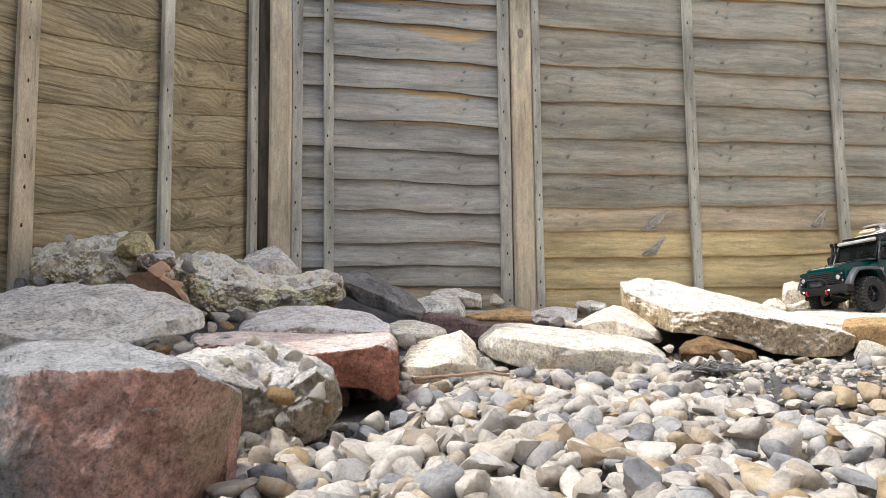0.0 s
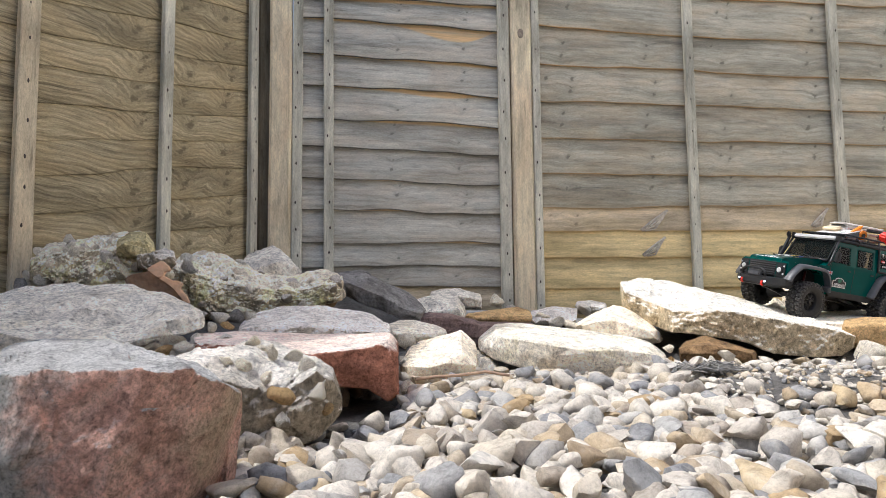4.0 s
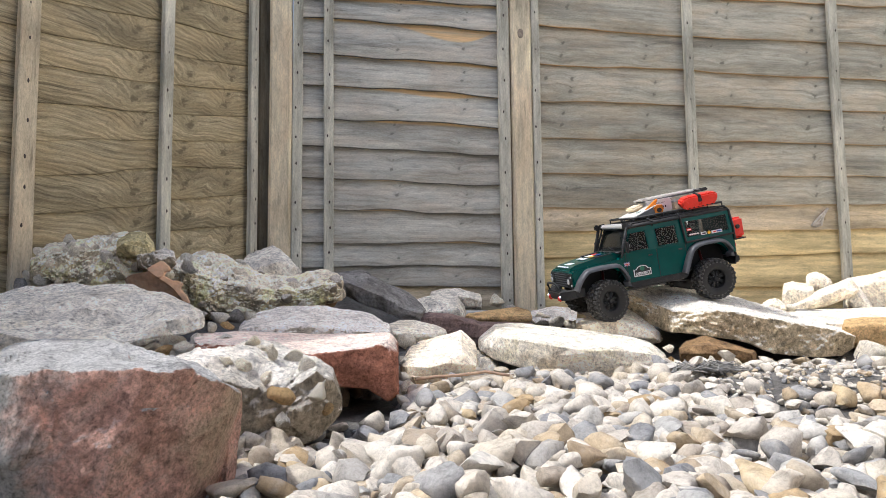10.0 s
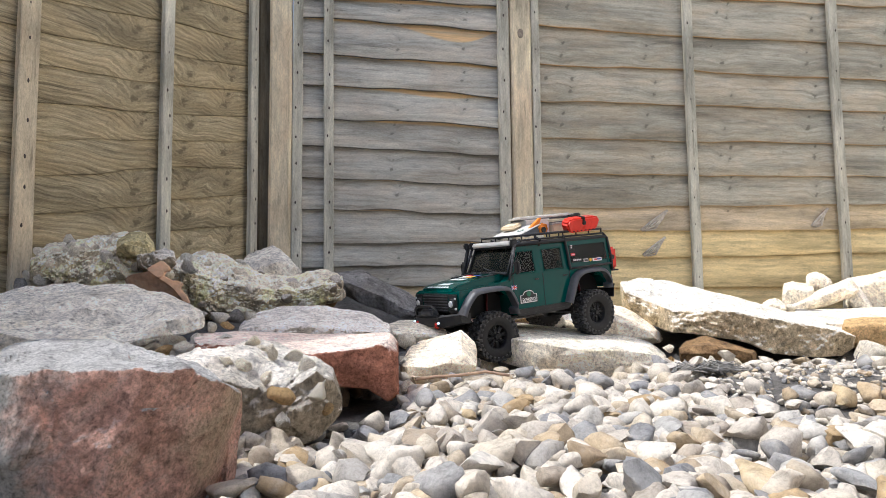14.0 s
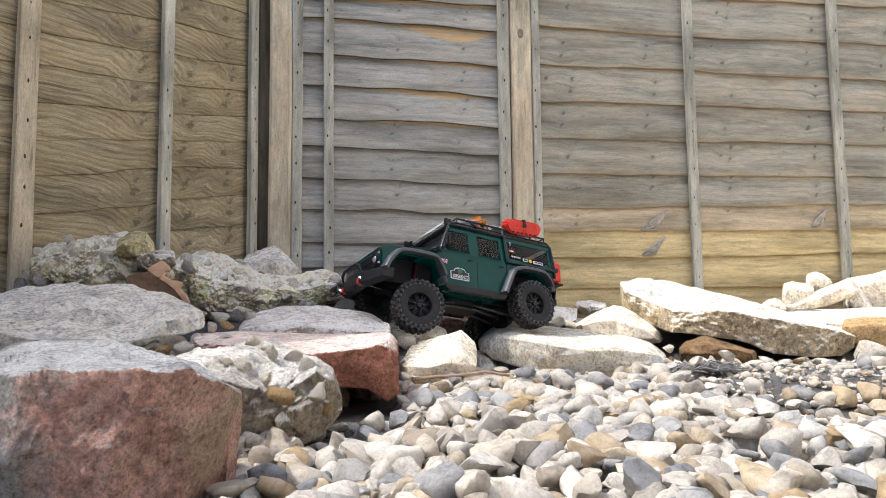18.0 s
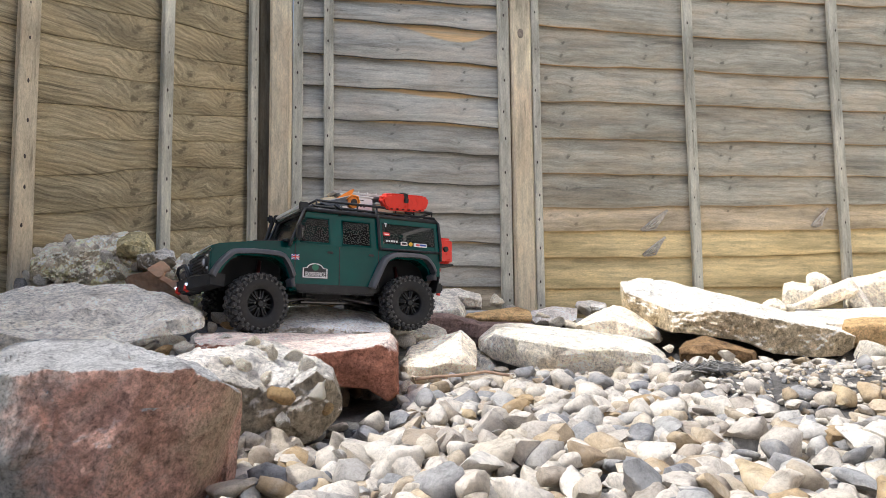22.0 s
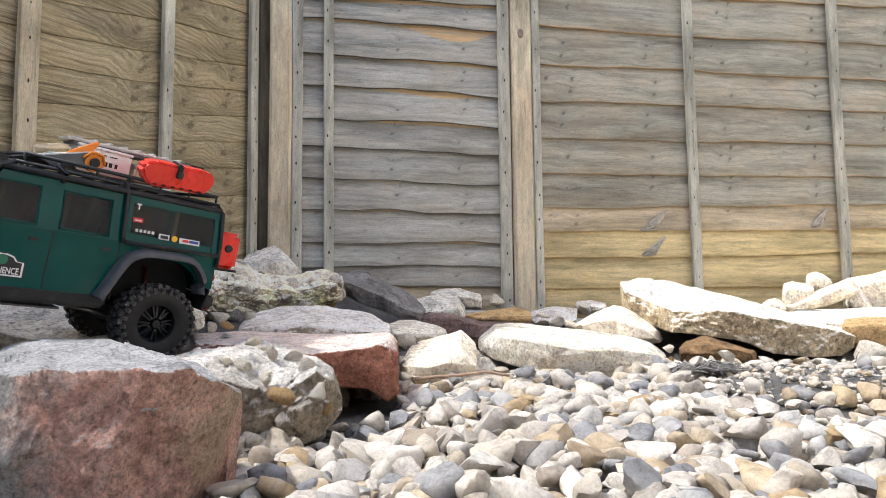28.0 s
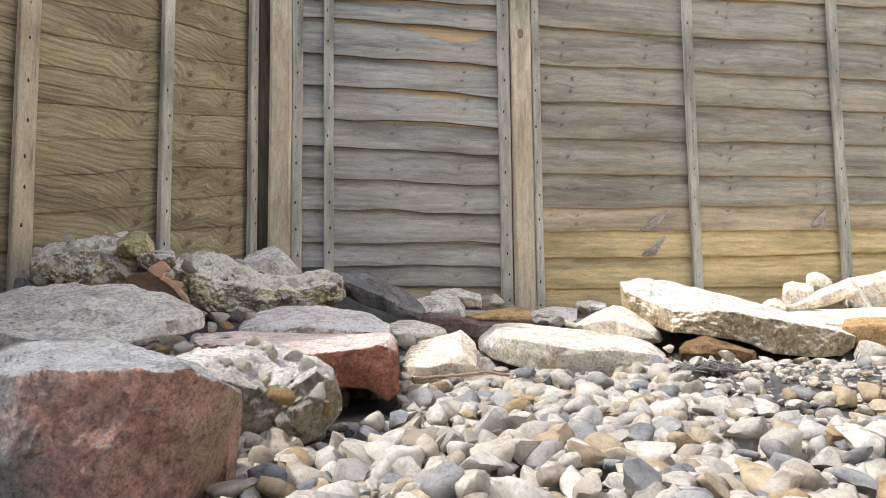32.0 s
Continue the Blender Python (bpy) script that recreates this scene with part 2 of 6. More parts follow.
COLUMNS = (0.145, 0.505, 0.853, 1.25, 1.62)
BOARD = timber("weathered board", (0.585, 0.558, 0.455), (0.447, 0.420, 0.334), (0.215, 0.200, 0.154), warm=(0.516, 0.430, 0.301), worn=0.25, fresh=(0.60, 0.36, 0.14), columns=COLUMNS)
BOARD_GREY = timber("grey board", (0.672, 0.657, 0.580), (0.504, 0.489, 0.424), (0.244, 0.232, 0.197), warm=(0.521, 0.454, 0.361), worn=0.4, fresh=(0.80, 0.56, 0.29), columns=(0.365, 0.625), knot=0.010)
BOARD_LOW = timber("less weathered board", (0.915, 0.753, 0.427), (0.811, 0.647, 0.337), (0.582, 0.456, 0.237), warm=(0.86, 0.68, 0.34), worn=0.15, fresh=(0.64, 0.43, 0.19))
BOARD_MID = timber("half weathered board", (0.712, 0.608, 0.446), (0.589, 0.489, 0.337), (0.361, 0.285, 0.185), warm=(0.646, 0.513, 0.294), worn=0.2, fresh=(0.70, 0.48, 0.22), columns=COLUMNS)
BOARD_LEFT = timber("figured board", (0.664, 0.567, 0.366), (0.469, 0.391, 0.240), (0.214, 0.175, 0.108), figured=True, warm=(0.497, 0.386, 0.216), fresh=(0.40, 0.30, 0.18), columns=(0.62, 1.335, 1.52, 1.70), knot=0.024)
POST = timber("sawn post", (0.764, 0.680, 0.485), (0.652, 0.561, 0.389), (0.451, 0.381, 0.254), warm=(0.58, 0.455, 0.30), worn=0.3, figure=0.45)
BATTEN = timber("batten wood", (0.729, 0.705, 0.577), (0.611, 0.580, 0.465), (0.383, 0.354, 0.271), worn=0.4, figure=0.3)
SPLINTER = plain("split grey wood", (0.58, 0.52, 0.44), 0.9, vary=0.5, scale=60, bump=0.002)
KNOT = plain("knot wood", (0.30, 0.245, 0.185), 0.85, vary=0.5, scale=120, bump=0.001)
NAIL = plain("rusty nail", (0.09, 0.07, 0.06), 0.6, 0.6)


def gravel_material(name, island):
    n = Nodes(name)
    v = n.coords()
    r = n.island() if island else n.random()
    hue = n.ramp(r, [(0.0, (0.528, 0.466, 0.378)), (0.10, (0.642, 0.581, 0.493)), (0.20, (0.510, 0.440, 0.334)), (0.27, (0.387, 0.273, 0.141)), (0.33, (0.563, 0.502, 0.405)), (0.42, (0.669, 0.616, 0.528)),
                     (0.50, (0.334, 0.326, 0.308)), (0.57, (0.224, 0.220, 0.220)), (0.63, (0.317, 0.304, 0.286)), (0.67, (0.493, 0.378, 0.220)), (0.72, (0.510, 0.458, 0.387)), (0.82, (0.660, 0.598, 0.502)), (0.92, (0.370, 0.326, 0.273)), (1.0, (0.352, 0.264, 0.167))])
    stain = n.ramp(n.noise(v, 55 if island else 2.2, 7, 0.75, 0.5), [(0.34, 0.5), (0.5, 0.98), (0.66, 1.2)])
    c = n.mix(0.85, hue, stain, "MULTIPLY")
    c = n.mix(n.ramp(n.noise(v, 38 if island else 1.5, 5, 0.65), [(0.52, 0.0), (0.72, 0.5)]), c, (0.60, 0.54, 0.44))
    grit = n.noise(v, 14.0 if not island else 380, 6, 0.8)
    c = n.mix(0.55, c, n.ramp(grit, [(0.34, 0.6), (0.5, 1.02), (0.66, 1.2)]), "MULTIPLY")
    b = n.bump(n.noise(v, 4.0 if not island else 110, 8, 0.75), 0.8, 0.003)
    return n.done(c, n.ramp(stain, [(0.5, 0.75), (1.0, 0.55)]), spec=0.3)


PEBBLE = gravel_material("flint pebble", False)
GRAVEL = gravel_material("flint gravel", True)


def soil_material():
    n = Nodes("gritty soil")
    v = n.coords()
    big = n.noise(v, 5, 6, 0.7)
    fine = n.noise(v, 160, 8, 0.8)
    c = n.ramp(big, [(0.3, (0.11, 0.102, 0.092)), (0.5, (0.20, 0.187, 0.170)), (0.7, (0.32, 0.30, 0.272))])
    c = n.mix(0.8, c, n.ramp(fine, [(0.3, 0.35), (0.55, 1.0), (0.75, 1.5)]), "MULTIPLY")
    b = n.bump(n.noise(v, 45, 8, 0.75), 1.0, 0.012)
    n.bump(fine, 0.7, 0.004, b)
    return n.done(c, 0.95, spec=0.1)


SOIL = soil_material()


# ---- mesh helpers ----
def mesh_ob(name, verts, faces, mat, smooth=True):
    me = bpy.data.meshes.new(name)
    me.from_pydata([tuple(map(float, v)) for v in verts], [], [tuple(map(int, f)) for f in faces])
    me.materials.append(mat)
    if smooth:
        me.polygons.foreach_set("use_smooth", [True] * len(me.polygons))
    me.update()
    return new(name, me)


def hang(ob, parent):
    ob.parent = parent
    return ob


def part(name, bm, mat, parent, label=""):
    me = bpy.data.meshes.new(name)
    bmesh.ops.recalc_face_normals(bm, faces=bm.faces)
    bm.to_mesh(me)
    bm.free()
    me.materials.append(mat)
    ob = new(name, me)
    if parent is not None:
        ob.parent = parent
    if label:
        ob["label"] = label
    return ob


def smooth_by(ob, degrees=35):
    """Smooth faces with sharp edges past an angle."""
    me = ob.data
    bm = bmesh.new()
    bm.from_mesh(me)
    for f in bm.faces:
        f.smooth = True
    for e in bm.edges:
        if len(e.link_faces) == 2 and e.calc_face_angle(0) > radians(degrees):
            e.smooth = False
    bm.to_mesh(me)
    bm.free()
    return ob


def sweep_ring(st, cols, ring_n):
    """Columns between the stations, each a rounded four-cornered ring: front foot, front edge, back edge, back foot."""
    st = np.array(st)
    d = np.concatenate([[0], np.cumsum(np.maximum(np.abs(np.diff(st[:, 0])), 0.004))])
    d /= d[-1]
    grid = []
    for u in np.linspace(0, 1, cols):
        xf, yf, zb, zf, xb, yb, zt = [np.interp(u, d, st[:, k]) for k in range(7)]
        xe, ye = (np.interp(u, d, st[:, 7]), np.interp(u, d, st[:, 8])) if st.shape[1] > 7 else (xf, yf)
        foot = min(zb, zt - 0.01)
        corner = np.array([[xf, yf + 0.012, zb], [(xf + xe) / 2, (yf + ye) / 2 - 0.006 * (ye > yf), zb + (zf - zb) * 0.5], [xe, ye, zf], [(xe + xb) / 2, (ye + yb) / 2, (zf + zt) / 2 + 0.003], [xb, yb, zt],
                           [xb, yb + 0.01, (zt + foot) / 2], [xb, yb, foot], [(xf + xb) / 2, (yf + yb) / 2, (zb + foot) / 2 - 0.002]])
        k = np.linspace(0, len(corner), ring_n, endpoint=False)
        i = k.astype(int)
        w = (k - i)[:, None]
        p = corner[i % 8] * (1 - w) + corner[(i + 1) % 8] * w
        p = 0.25 * np.roll(p, 1, 0) + 0.5 * p + 0.25 * np.roll(p, -1, 0)
        grid.append(p)
    return np.array(grid)


def rock(name, at, st, mat, label, rough=0.006, cols=44, ring_n=40, seed=0, chip=0.5, layers=0.0, cut=0.05, fizz=0.25, category="rock", blunt=0.5):
    """A broken stone from stations along its length (front foot x, y, z, edge z; back x, y, top; where the front leans, its edge x, y), split along planes, roughened and chipped."""
    g = sweep_ring(st, cols, ring_n)
    for end in (0, -1):
        mid = g[end].mean(0)
        g[end] = mid + (g[end] - mid) * blunt
        nxt = 1 if end == 0 else -2
        mid2 = g[nxt].mean(0)
        g[nxt] = mid2 + (g[nxt] - mid2) * (0.72 + 0.28 * blunt)
    out = g - g.mean(1, keepdims=True)
    out /= np.linalg.norm(out, axis=2, keepdims=True) + 1e-6
    flat = g.reshape(-1, 3).copy()
    away = out.reshape(-1, 3)
    rng = np.random.RandomState(seed)
    for _ in range(16):
        n = rng.normal(size=3)
        n /= np.linalg.norm(n)
        h = flat @ n
        top = h.max() - min((h.max() - h.min()) * cut * 1.3, 0.022) * rng.uniform(0.2, 1.0)
        flat -= np.outer(np.maximum(h - top, 0), n) * 0.92
    o = Vector((seed * 3.1, seed * 1.7, seed * 5.3))
    vs = []
    for p, a in zip(flat, away):
        q = Vector(p) + o
        d = rough * 0.9 * noise.noise(q * 13)
        d += rough * chip * 0.55 * (noise.ridged_multi_fractal(q * 9, 0.85, 2.2, 6, 1.0, 2.0) - 1.3)
        d += 0.0022 * (0.5 + fizz) * noise.fractal(q * 55, 0.6, 2.1, 4)
        step = noise.noise(q * 22 + Vector((0, 0, 7)))
        d += chip * rough * 0.35 * (1 if step > 0.15 else -1 if step < -0.2 else 0)
        if layers:
            d += layers * noise.noise(Vector((q.x * 5, q.y * 5, q.z * 160)))
        vs.append(p + a * d)
    faces = []
    for i in range(cols - 1):
        for j in range(ring_n):
            k = (j + 1) % ring_n
            faces.append((i * ring_n + j, (i + 1) * ring_n + j, (i + 1) * ring_n + k, i * ring_n + k))
    vs += [flat[:ring_n].mean(0), flat[-ring_n:].mean(0)]
    n = cols * ring_n
    for j in range(ring_n):
        k = (j + 1) % ring_n
        faces.append((n, j, k))
        faces.append((n + 1, n - ring_n + k, n - ring_n + j))
    ob = mesh_ob(name, vs, faces, mat)
    ob.location = at
    return tagged(smooth_by(ob, 48), label, category)


def ground_height(x, y):
    """The gravel bed, heaped towards the fences and under the rubble."""
    def rise(v, a, b):
        k = min(max((v - a) / (b - a), 0.0), 1.0)
        return k * k * (3 - 2 * k)
    z = -0.035
    z += 0.15 * rise(y, 1.25, 1.75) * rise(-x, -0.05, 0.45)
    z += 0.10 * rise(y, 1.9, 2.35)
    z += 0.04 * rise(x, 0.9, 1.2) * rise(y, 1.85, 2.1)
    z += 0.050 * max(0.0, 1 - ((x - 0.68) / 0.36) ** 2 - ((y - 1.30) / 0.36) ** 2)
    z -= 0.022 * rise(-x, 0.02, 0.12) * rise(y, 0.5, 0.7) * rise(-y, -1.12, -0.98)
    z += 0.012 * noise.noise(Vector((x * 5, y * 5, 0))) + 0.006 * noise.noise(Vector((x * 17, y * 17, 3)))
    return z


# ---- ground ----
def build_ground():
    xs = np.unique(np.concatenate([np.linspace(-60, -3, 12), np.linspace(-3, 3.2, 156), np.linspace(3.2, 60, 12)]))
    ys = np.unique(np.concatenate([np.linspace(-60, 0.2, 14), np.linspace(0.2, 3.2, 90), np.linspace(3.2, 200, 12)]))
    vs = [(x, y, ground_height(x, y)) for y in ys for x in xs]
    w = len(xs)
    fs = [(j * w + i, j * w + i + 1, (j + 1) * w + i + 1, (j + 1) * w + i) for j in range(len(ys) - 1) for i in range(w - 1)]
    return tagged(mesh_ob("ground", vs, fs, SOIL), "gritty soil bed under loose gravel", "ground", kind="structure")


GROUND = build_ground()


# ---- fences ----
def board_mesh(length, zl, zr, tl, tr, seed, wave, sag, lean=0.019, bare=0.004, patch=None, under=1.0):
    """One lapped board in panel space: waney lower edge from zl to zr, upper edge from tl to tr, foot leaning out.
    The strip that the board above used to cover is still fresh; bare is how far it shows. A negative under paints lap
    shade along the lower edge."""
    cols = 64
    vs, fs, fresh, rises = [], [], [], []
    for i in range(cols):
        u = i / (cols - 1)
        x = u * length
        q = Vector((x * 2.3, seed * 4.7, 0))
        low = zl + (zr - zl) * u + wave * noise.noise(q) + wave * 0.5 * noise.noise(q * 3.1) - sag * math.sin(math.pi * u)
        top = tl + (tr - tl) * u
        out = lean + 0.004 * noise.noise(Vector((x * 3, seed * 9.1, 5)))
        th = 0.010
        open_z = top - 0.017 - bare * (1.6 + 1.5 * noise.noise(Vector((x * 4, seed * 2.2, 8))))
        if patch and patch[0] < x < patch[1]:
            v = (x - patch[0]) / (patch[1] - patch[0])
            open_z -= patch[2] * math.sin(math.pi * v ** 1.5)
        k = (top - open_z) / (top - low)
        k2 = (top - open_z + 0.007) / (top - low)
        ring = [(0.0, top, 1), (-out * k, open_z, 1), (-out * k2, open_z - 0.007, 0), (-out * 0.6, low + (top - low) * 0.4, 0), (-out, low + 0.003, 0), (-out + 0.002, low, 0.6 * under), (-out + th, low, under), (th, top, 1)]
        vs += [(x, y, z) for y, z, _ in ring]
        fresh += [f for _, _, f in ring]
        rises += [(z - low) / (top - low) for _, z, _ in ring]
        if i:
            a, b = (i - 1) * 8, i * 8
            fs += [(a + k, b + k, b + (k + 1) % 8, a + (k + 1) % 8) for k in range(8)]
    fs += [tuple(range(7, -1, -1)), tuple((cols - 1) * 8 + k for k in range(8))]
    return vs, fs, fresh, rises


def bar_mesh(w, d, h, seed, twist=0.003):
    """A sawn upright: eased edges, slightly bowed. Local x runs up, so that the grain runs along it."""
    n = 24
    vs, fs = [], []
    e = min(w, d) * 0.12
    shape = [(-w / 2 + e, 0), (w / 2 - e, 0), (w / 2, e), (w / 2, d - e), (w / 2 - e, d), (-w / 2 + e, d), (-w / 2, d - e), (-w / 2, e)]
    for i in range(n):
        t = i / (n - 1) * h
        bx = twist * noise.noise(Vector((t * 1.4, seed * 3.3, 1)))
        by = twist * noise.noise(Vector((t * 1.4, seed * 3.3, 9)))
        vs += [(t, x + bx, y + by) for x, y in shape]
        if i:
            a, b = (i - 1) * 8, i * 8
            fs += [(a + k, a + (k + 1) % 8, b + (k + 1) % 8, b + k) for k in range(8)]
    fs += [tuple(range(8)), tuple((n - 1) * 8 + k for k in range(7, -1, -1))]
    return vs, fs


UPRIGHT = Matrix(((0, -1, 0, 0), (0, 0, -1, 0), (1, 0, 0, 0), (0, 0, 0, 1)))


def nails(name, spots, parent):
    """Nail heads, small domes that stand a little proud."""
    vs, fs = [], []
    for x, y, z in spots:
        b = len(vs)
        vs += [(x + 0.0030 * math.cos(k * math.pi / 4), y, z + 0.0062 * math.sin(k * math.pi / 4)) for k in range(8)]
        vs.append((x, y - 0.0018, z))
        fs += [(b + k, b + (k + 1) % 8, b + 8) for k in range(8)]
    return tagged(hang(mesh_ob(name, vs, fs, NAIL), parent), kind="stuff")


def fence_panel(a, b, left, right, battens, label, mat, low_mat, low_from, wave, sag, foot, height, seed, lean=0.019, patches=(), under=1.0):
    """A lap panel from a to b (plan). left, right: lower edges of the boards at both ends, top first; battens: (x, width, proud)."""
    dx, dy = b[0] - a[0], b[1] - a[1]
    length = math.hypot(dx, dy)
    panel = new("lap_fence")
    panel.matrix_world = pose(a[0], a[1], 0, 0, 0, math.degrees(math.atan2(dy, dx)))
    tagged(panel, label, "fence panel", "garden fence")
    while left[0] < height - 0.05:
        left, right = [left[0] + 0.135, *left], [right[0] + 0.135, *right]
    rng = random.Random(seed)
    for i, (zl, zr) in enumerate(zip(left, right)):
        up = (left[i - 1], right[i - 1]) if i else (height, height)
        vs, fs, fresh, rises = board_mesh(length, zl, zr, up[0] + 0.028, up[1] + 0.028, seed + i * 1.3, wave, sag * rng.uniform(0.2, 1.0), lean=lean, under=under, bare=rng.choice((-0.003, -0.001, 0.001)),
                                   patch=next((q[1:] for q in patches if abs(q[0] - up[0]) < 0.01), None))
        ob = hang(mesh_ob("board", vs, fs, low_mat if zl < low_from - 0.09 else BOARD_MID if zl < low_from else mat), panel)
        mark = ob.data.attributes.new("fresh", "FLOAT", "POINT")
        mark.data.foreach_set("value", fresh)
        mark = ob.data.attributes.new("rise", "FLOAT", "POINT")
        mark.data.foreach_set("value", rises)
        smooth_by(ob, 50)
    spots = []
    for k, (x, w, proud) in enumerate(battens):
        vs, fs = bar_mesh(w, 0.022, height - foot + 0.02, seed + k * 2.1)
        ob = hang(mesh_ob("batten", vs, fs, POST if w > 0.05 else BATTEN), panel)
        ob.matrix_basis = Matrix.Translation((x, -proud, foot)) @ UPRIGHT
        smooth_by(ob, 30)
        for z in left:
            spots.append((x + rng.uniform(-0.006, 0.006), -proud - 0.0225, z + rng.uniform(0.02, 0.05)))
    nails("nail_heads", spots, panel)
    return panel


def fence_post(x, y, w, foot, height, turn, seed, label, mat):
    vs, fs = bar_mesh(w, w, height - foot, seed, 0.004)
    ob = mesh_ob("fence_post", vs, fs, mat)
    ob.matrix_world = pose(x, y, foot, 0, 0, turn) @ Matrix.Translation((0, w - 0.048, 0)) @ UPRIGHT
    return tagged(smooth_by(ob, 30), label, "fence post", "garden fence")


BACK = 10.0
DARKWOOD = timber("dark corner wood", (0.30, 0.25, 0.17), (0.20, 0.165, 0.11), (0.10, 0.08, 0.055), worn=0.4)
# the back fence stands on the line from (-0.66, 2.44) to (2.2, 2.94)
PANEL_RIGHT = fence_panel((0.355, 2.617), (2.22, 2.945), [1.413, 1.253, 1.095, 0.947, 0.798, 0.652, 0.517, 0.423, 0.321, 0.200, 0.090],
            [1.440, 1.262, 1.106, 0.966, 0.819, 0.681, 0.564, 0.454, 0.348, 0.211, 0.090],
            [(0.012, 0.032, 0.020), (0.672, 0.038, 0.020), (1.355, 0.042, 0.020), (1.870, 0.04, 0.020)],
            "weathered lap fence panel, yellower near the ground", BOARD, BOARD_LOW, 0.43, 0.010, 0.006, 0.06, 1.85, 3)
# under=-1: the shadow line beneath each board is put into its colour
PANEL_MID = fence_panel((-0.545, 2.459), (0.290, 2.605), [1.300, 1.224, 1.089, 0.968, 0.840, 0.736, 0.616, 0.498, 0.380, 0.291, 0.218, 0.120],
            [1.310, 1.206, 1.061, 0.942, 0.820, 0.712, 0.595, 0.486, 0.369, 0.288, 0.210, 0.120],
            [(0.008, 0.036, 0.020), (0.122, 0.036, 0.020), (0.796, 0.044, 0.020)],
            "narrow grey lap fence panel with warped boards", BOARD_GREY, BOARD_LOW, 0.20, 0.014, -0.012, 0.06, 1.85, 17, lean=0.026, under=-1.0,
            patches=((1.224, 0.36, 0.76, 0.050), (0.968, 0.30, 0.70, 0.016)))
LEFT_FAR = [1.34, 1.24, 1.14, 1.04, 0.938, 0.845, 0.752, 0.657, 0.552, 0.45, 0.35, 0.25, 0.15]
LEFT_NEAR = [z - 0.34 for z in LEFT_FAR]
# here too the lap shadow is coloured in, a little weaker
fence_panel((-1.558, 0.834), (-0.700, 2.450), LEFT_NEAR, LEFT_FAR,
            [(0.04, 0.04, 0.02), (0.50, 0.04, 0.02), (0.984, 0.051, 0.022), (1.416, 0.038, 0.020), (1.796, 0.036, 0.020)],
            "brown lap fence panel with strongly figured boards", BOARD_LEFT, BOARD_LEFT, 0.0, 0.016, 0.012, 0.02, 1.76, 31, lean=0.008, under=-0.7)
# out of view; extends the fence line to block sun from the left boulders
fence_panel((-2.48, -0.90), (-1.61, 0.745), LEFT_NEAR, LEFT_NEAR, [(0.04, 0.04, 0.02), (0.60, 0.04, 0.02), (1.2, 0.04, 0.02), (1.80, 0.04, 0.02)],
            "unseen brown lap fence panel added to keep sun off the rubble", BOARD_LEFT, BOARD_LEFT, 0.0, 0.016, 0.012, -0.05, 1.76, 43)
POST_MAIN = fence_post(0.3065, 2.604, 0.083, 0.06, 1.90, BACK, 5, "pale sawn fence post with a knot", POST)
fence_post(-0.597, 2.447, 0.080, 0.08, 1.90, BACK, 6, "sawn timber corner post", POST)
# dark filler that closes the slot between corner post and left panel
fence_post(-0.662, 2.500, 0.100, 0.08, 1.90, 30, 7, "narrow dark post in the fence corner", DARKWOOD)
fence_post(2.28, 2.945, 0.09, 0.06, 1.90, BACK, 8, "sawn timber fence post beside a panel", POST)
fence_post(-1.60, 0.79, 0.09, -0.04, 1.84, 62, 9, "sawn timber fence post beside a panel", POST)


boss = bmesh.new()
bmesh.ops.create_uvsphere(boss, u_segments=18, v_segments=8, radius=1.0, matrix=Matrix.Translation((1.14, 0.002, 0.0835)) @ Matrix.Diagonal((0.020, 0.012, 0.0025, 1)))
smooth_by(part("knot", boss, KNOT, POST_MAIN, "dark oval knot"), 60)


def plain_wall(name, x, y, lx, ly, h, mat, label):
    bm = box_bm_simple(lx, ly, h)
    ob = part(name, bm, mat, None)
    ob.location = (x, y, h / 2 - 0.1)
    return tagged(ob, label, "wall", kind="structure")


def box_bm_simple(sx, sy, sz):
    bm = bmesh.new()
    bmesh.ops.create_cube(bm, size=1, matrix=Matrix.Diagonal((sx, sy, sz, 1)))
    return bm


# pale wall out of view, added to bounce sunlight onto fence and rubble
RENDERED = plain("pale render", (0.80, 0.74, 0.64), 0.9, vary=0.2, scale=3, bump=0.002)
# for an added wall behind the camera that keeps bright sky out of the paint
RENDERED_DARK = plain("brown unseen wall", (0.42, 0.33, 0.24), 0.9, vary=0.4, scale=9, bump=0.004)
plain_wall("bounce_wall_east", 3.6, -0.6, 0.2, 6.8, 4.6, RENDERED, "unseen pale wall added to bounce light into the yard")
plain_wall("reflection_wall_south", 0.4, -4.5, 6.6, 0.2, 2.2, RENDERED_DARK, "unseen brown wall added to darken reflections on the car")


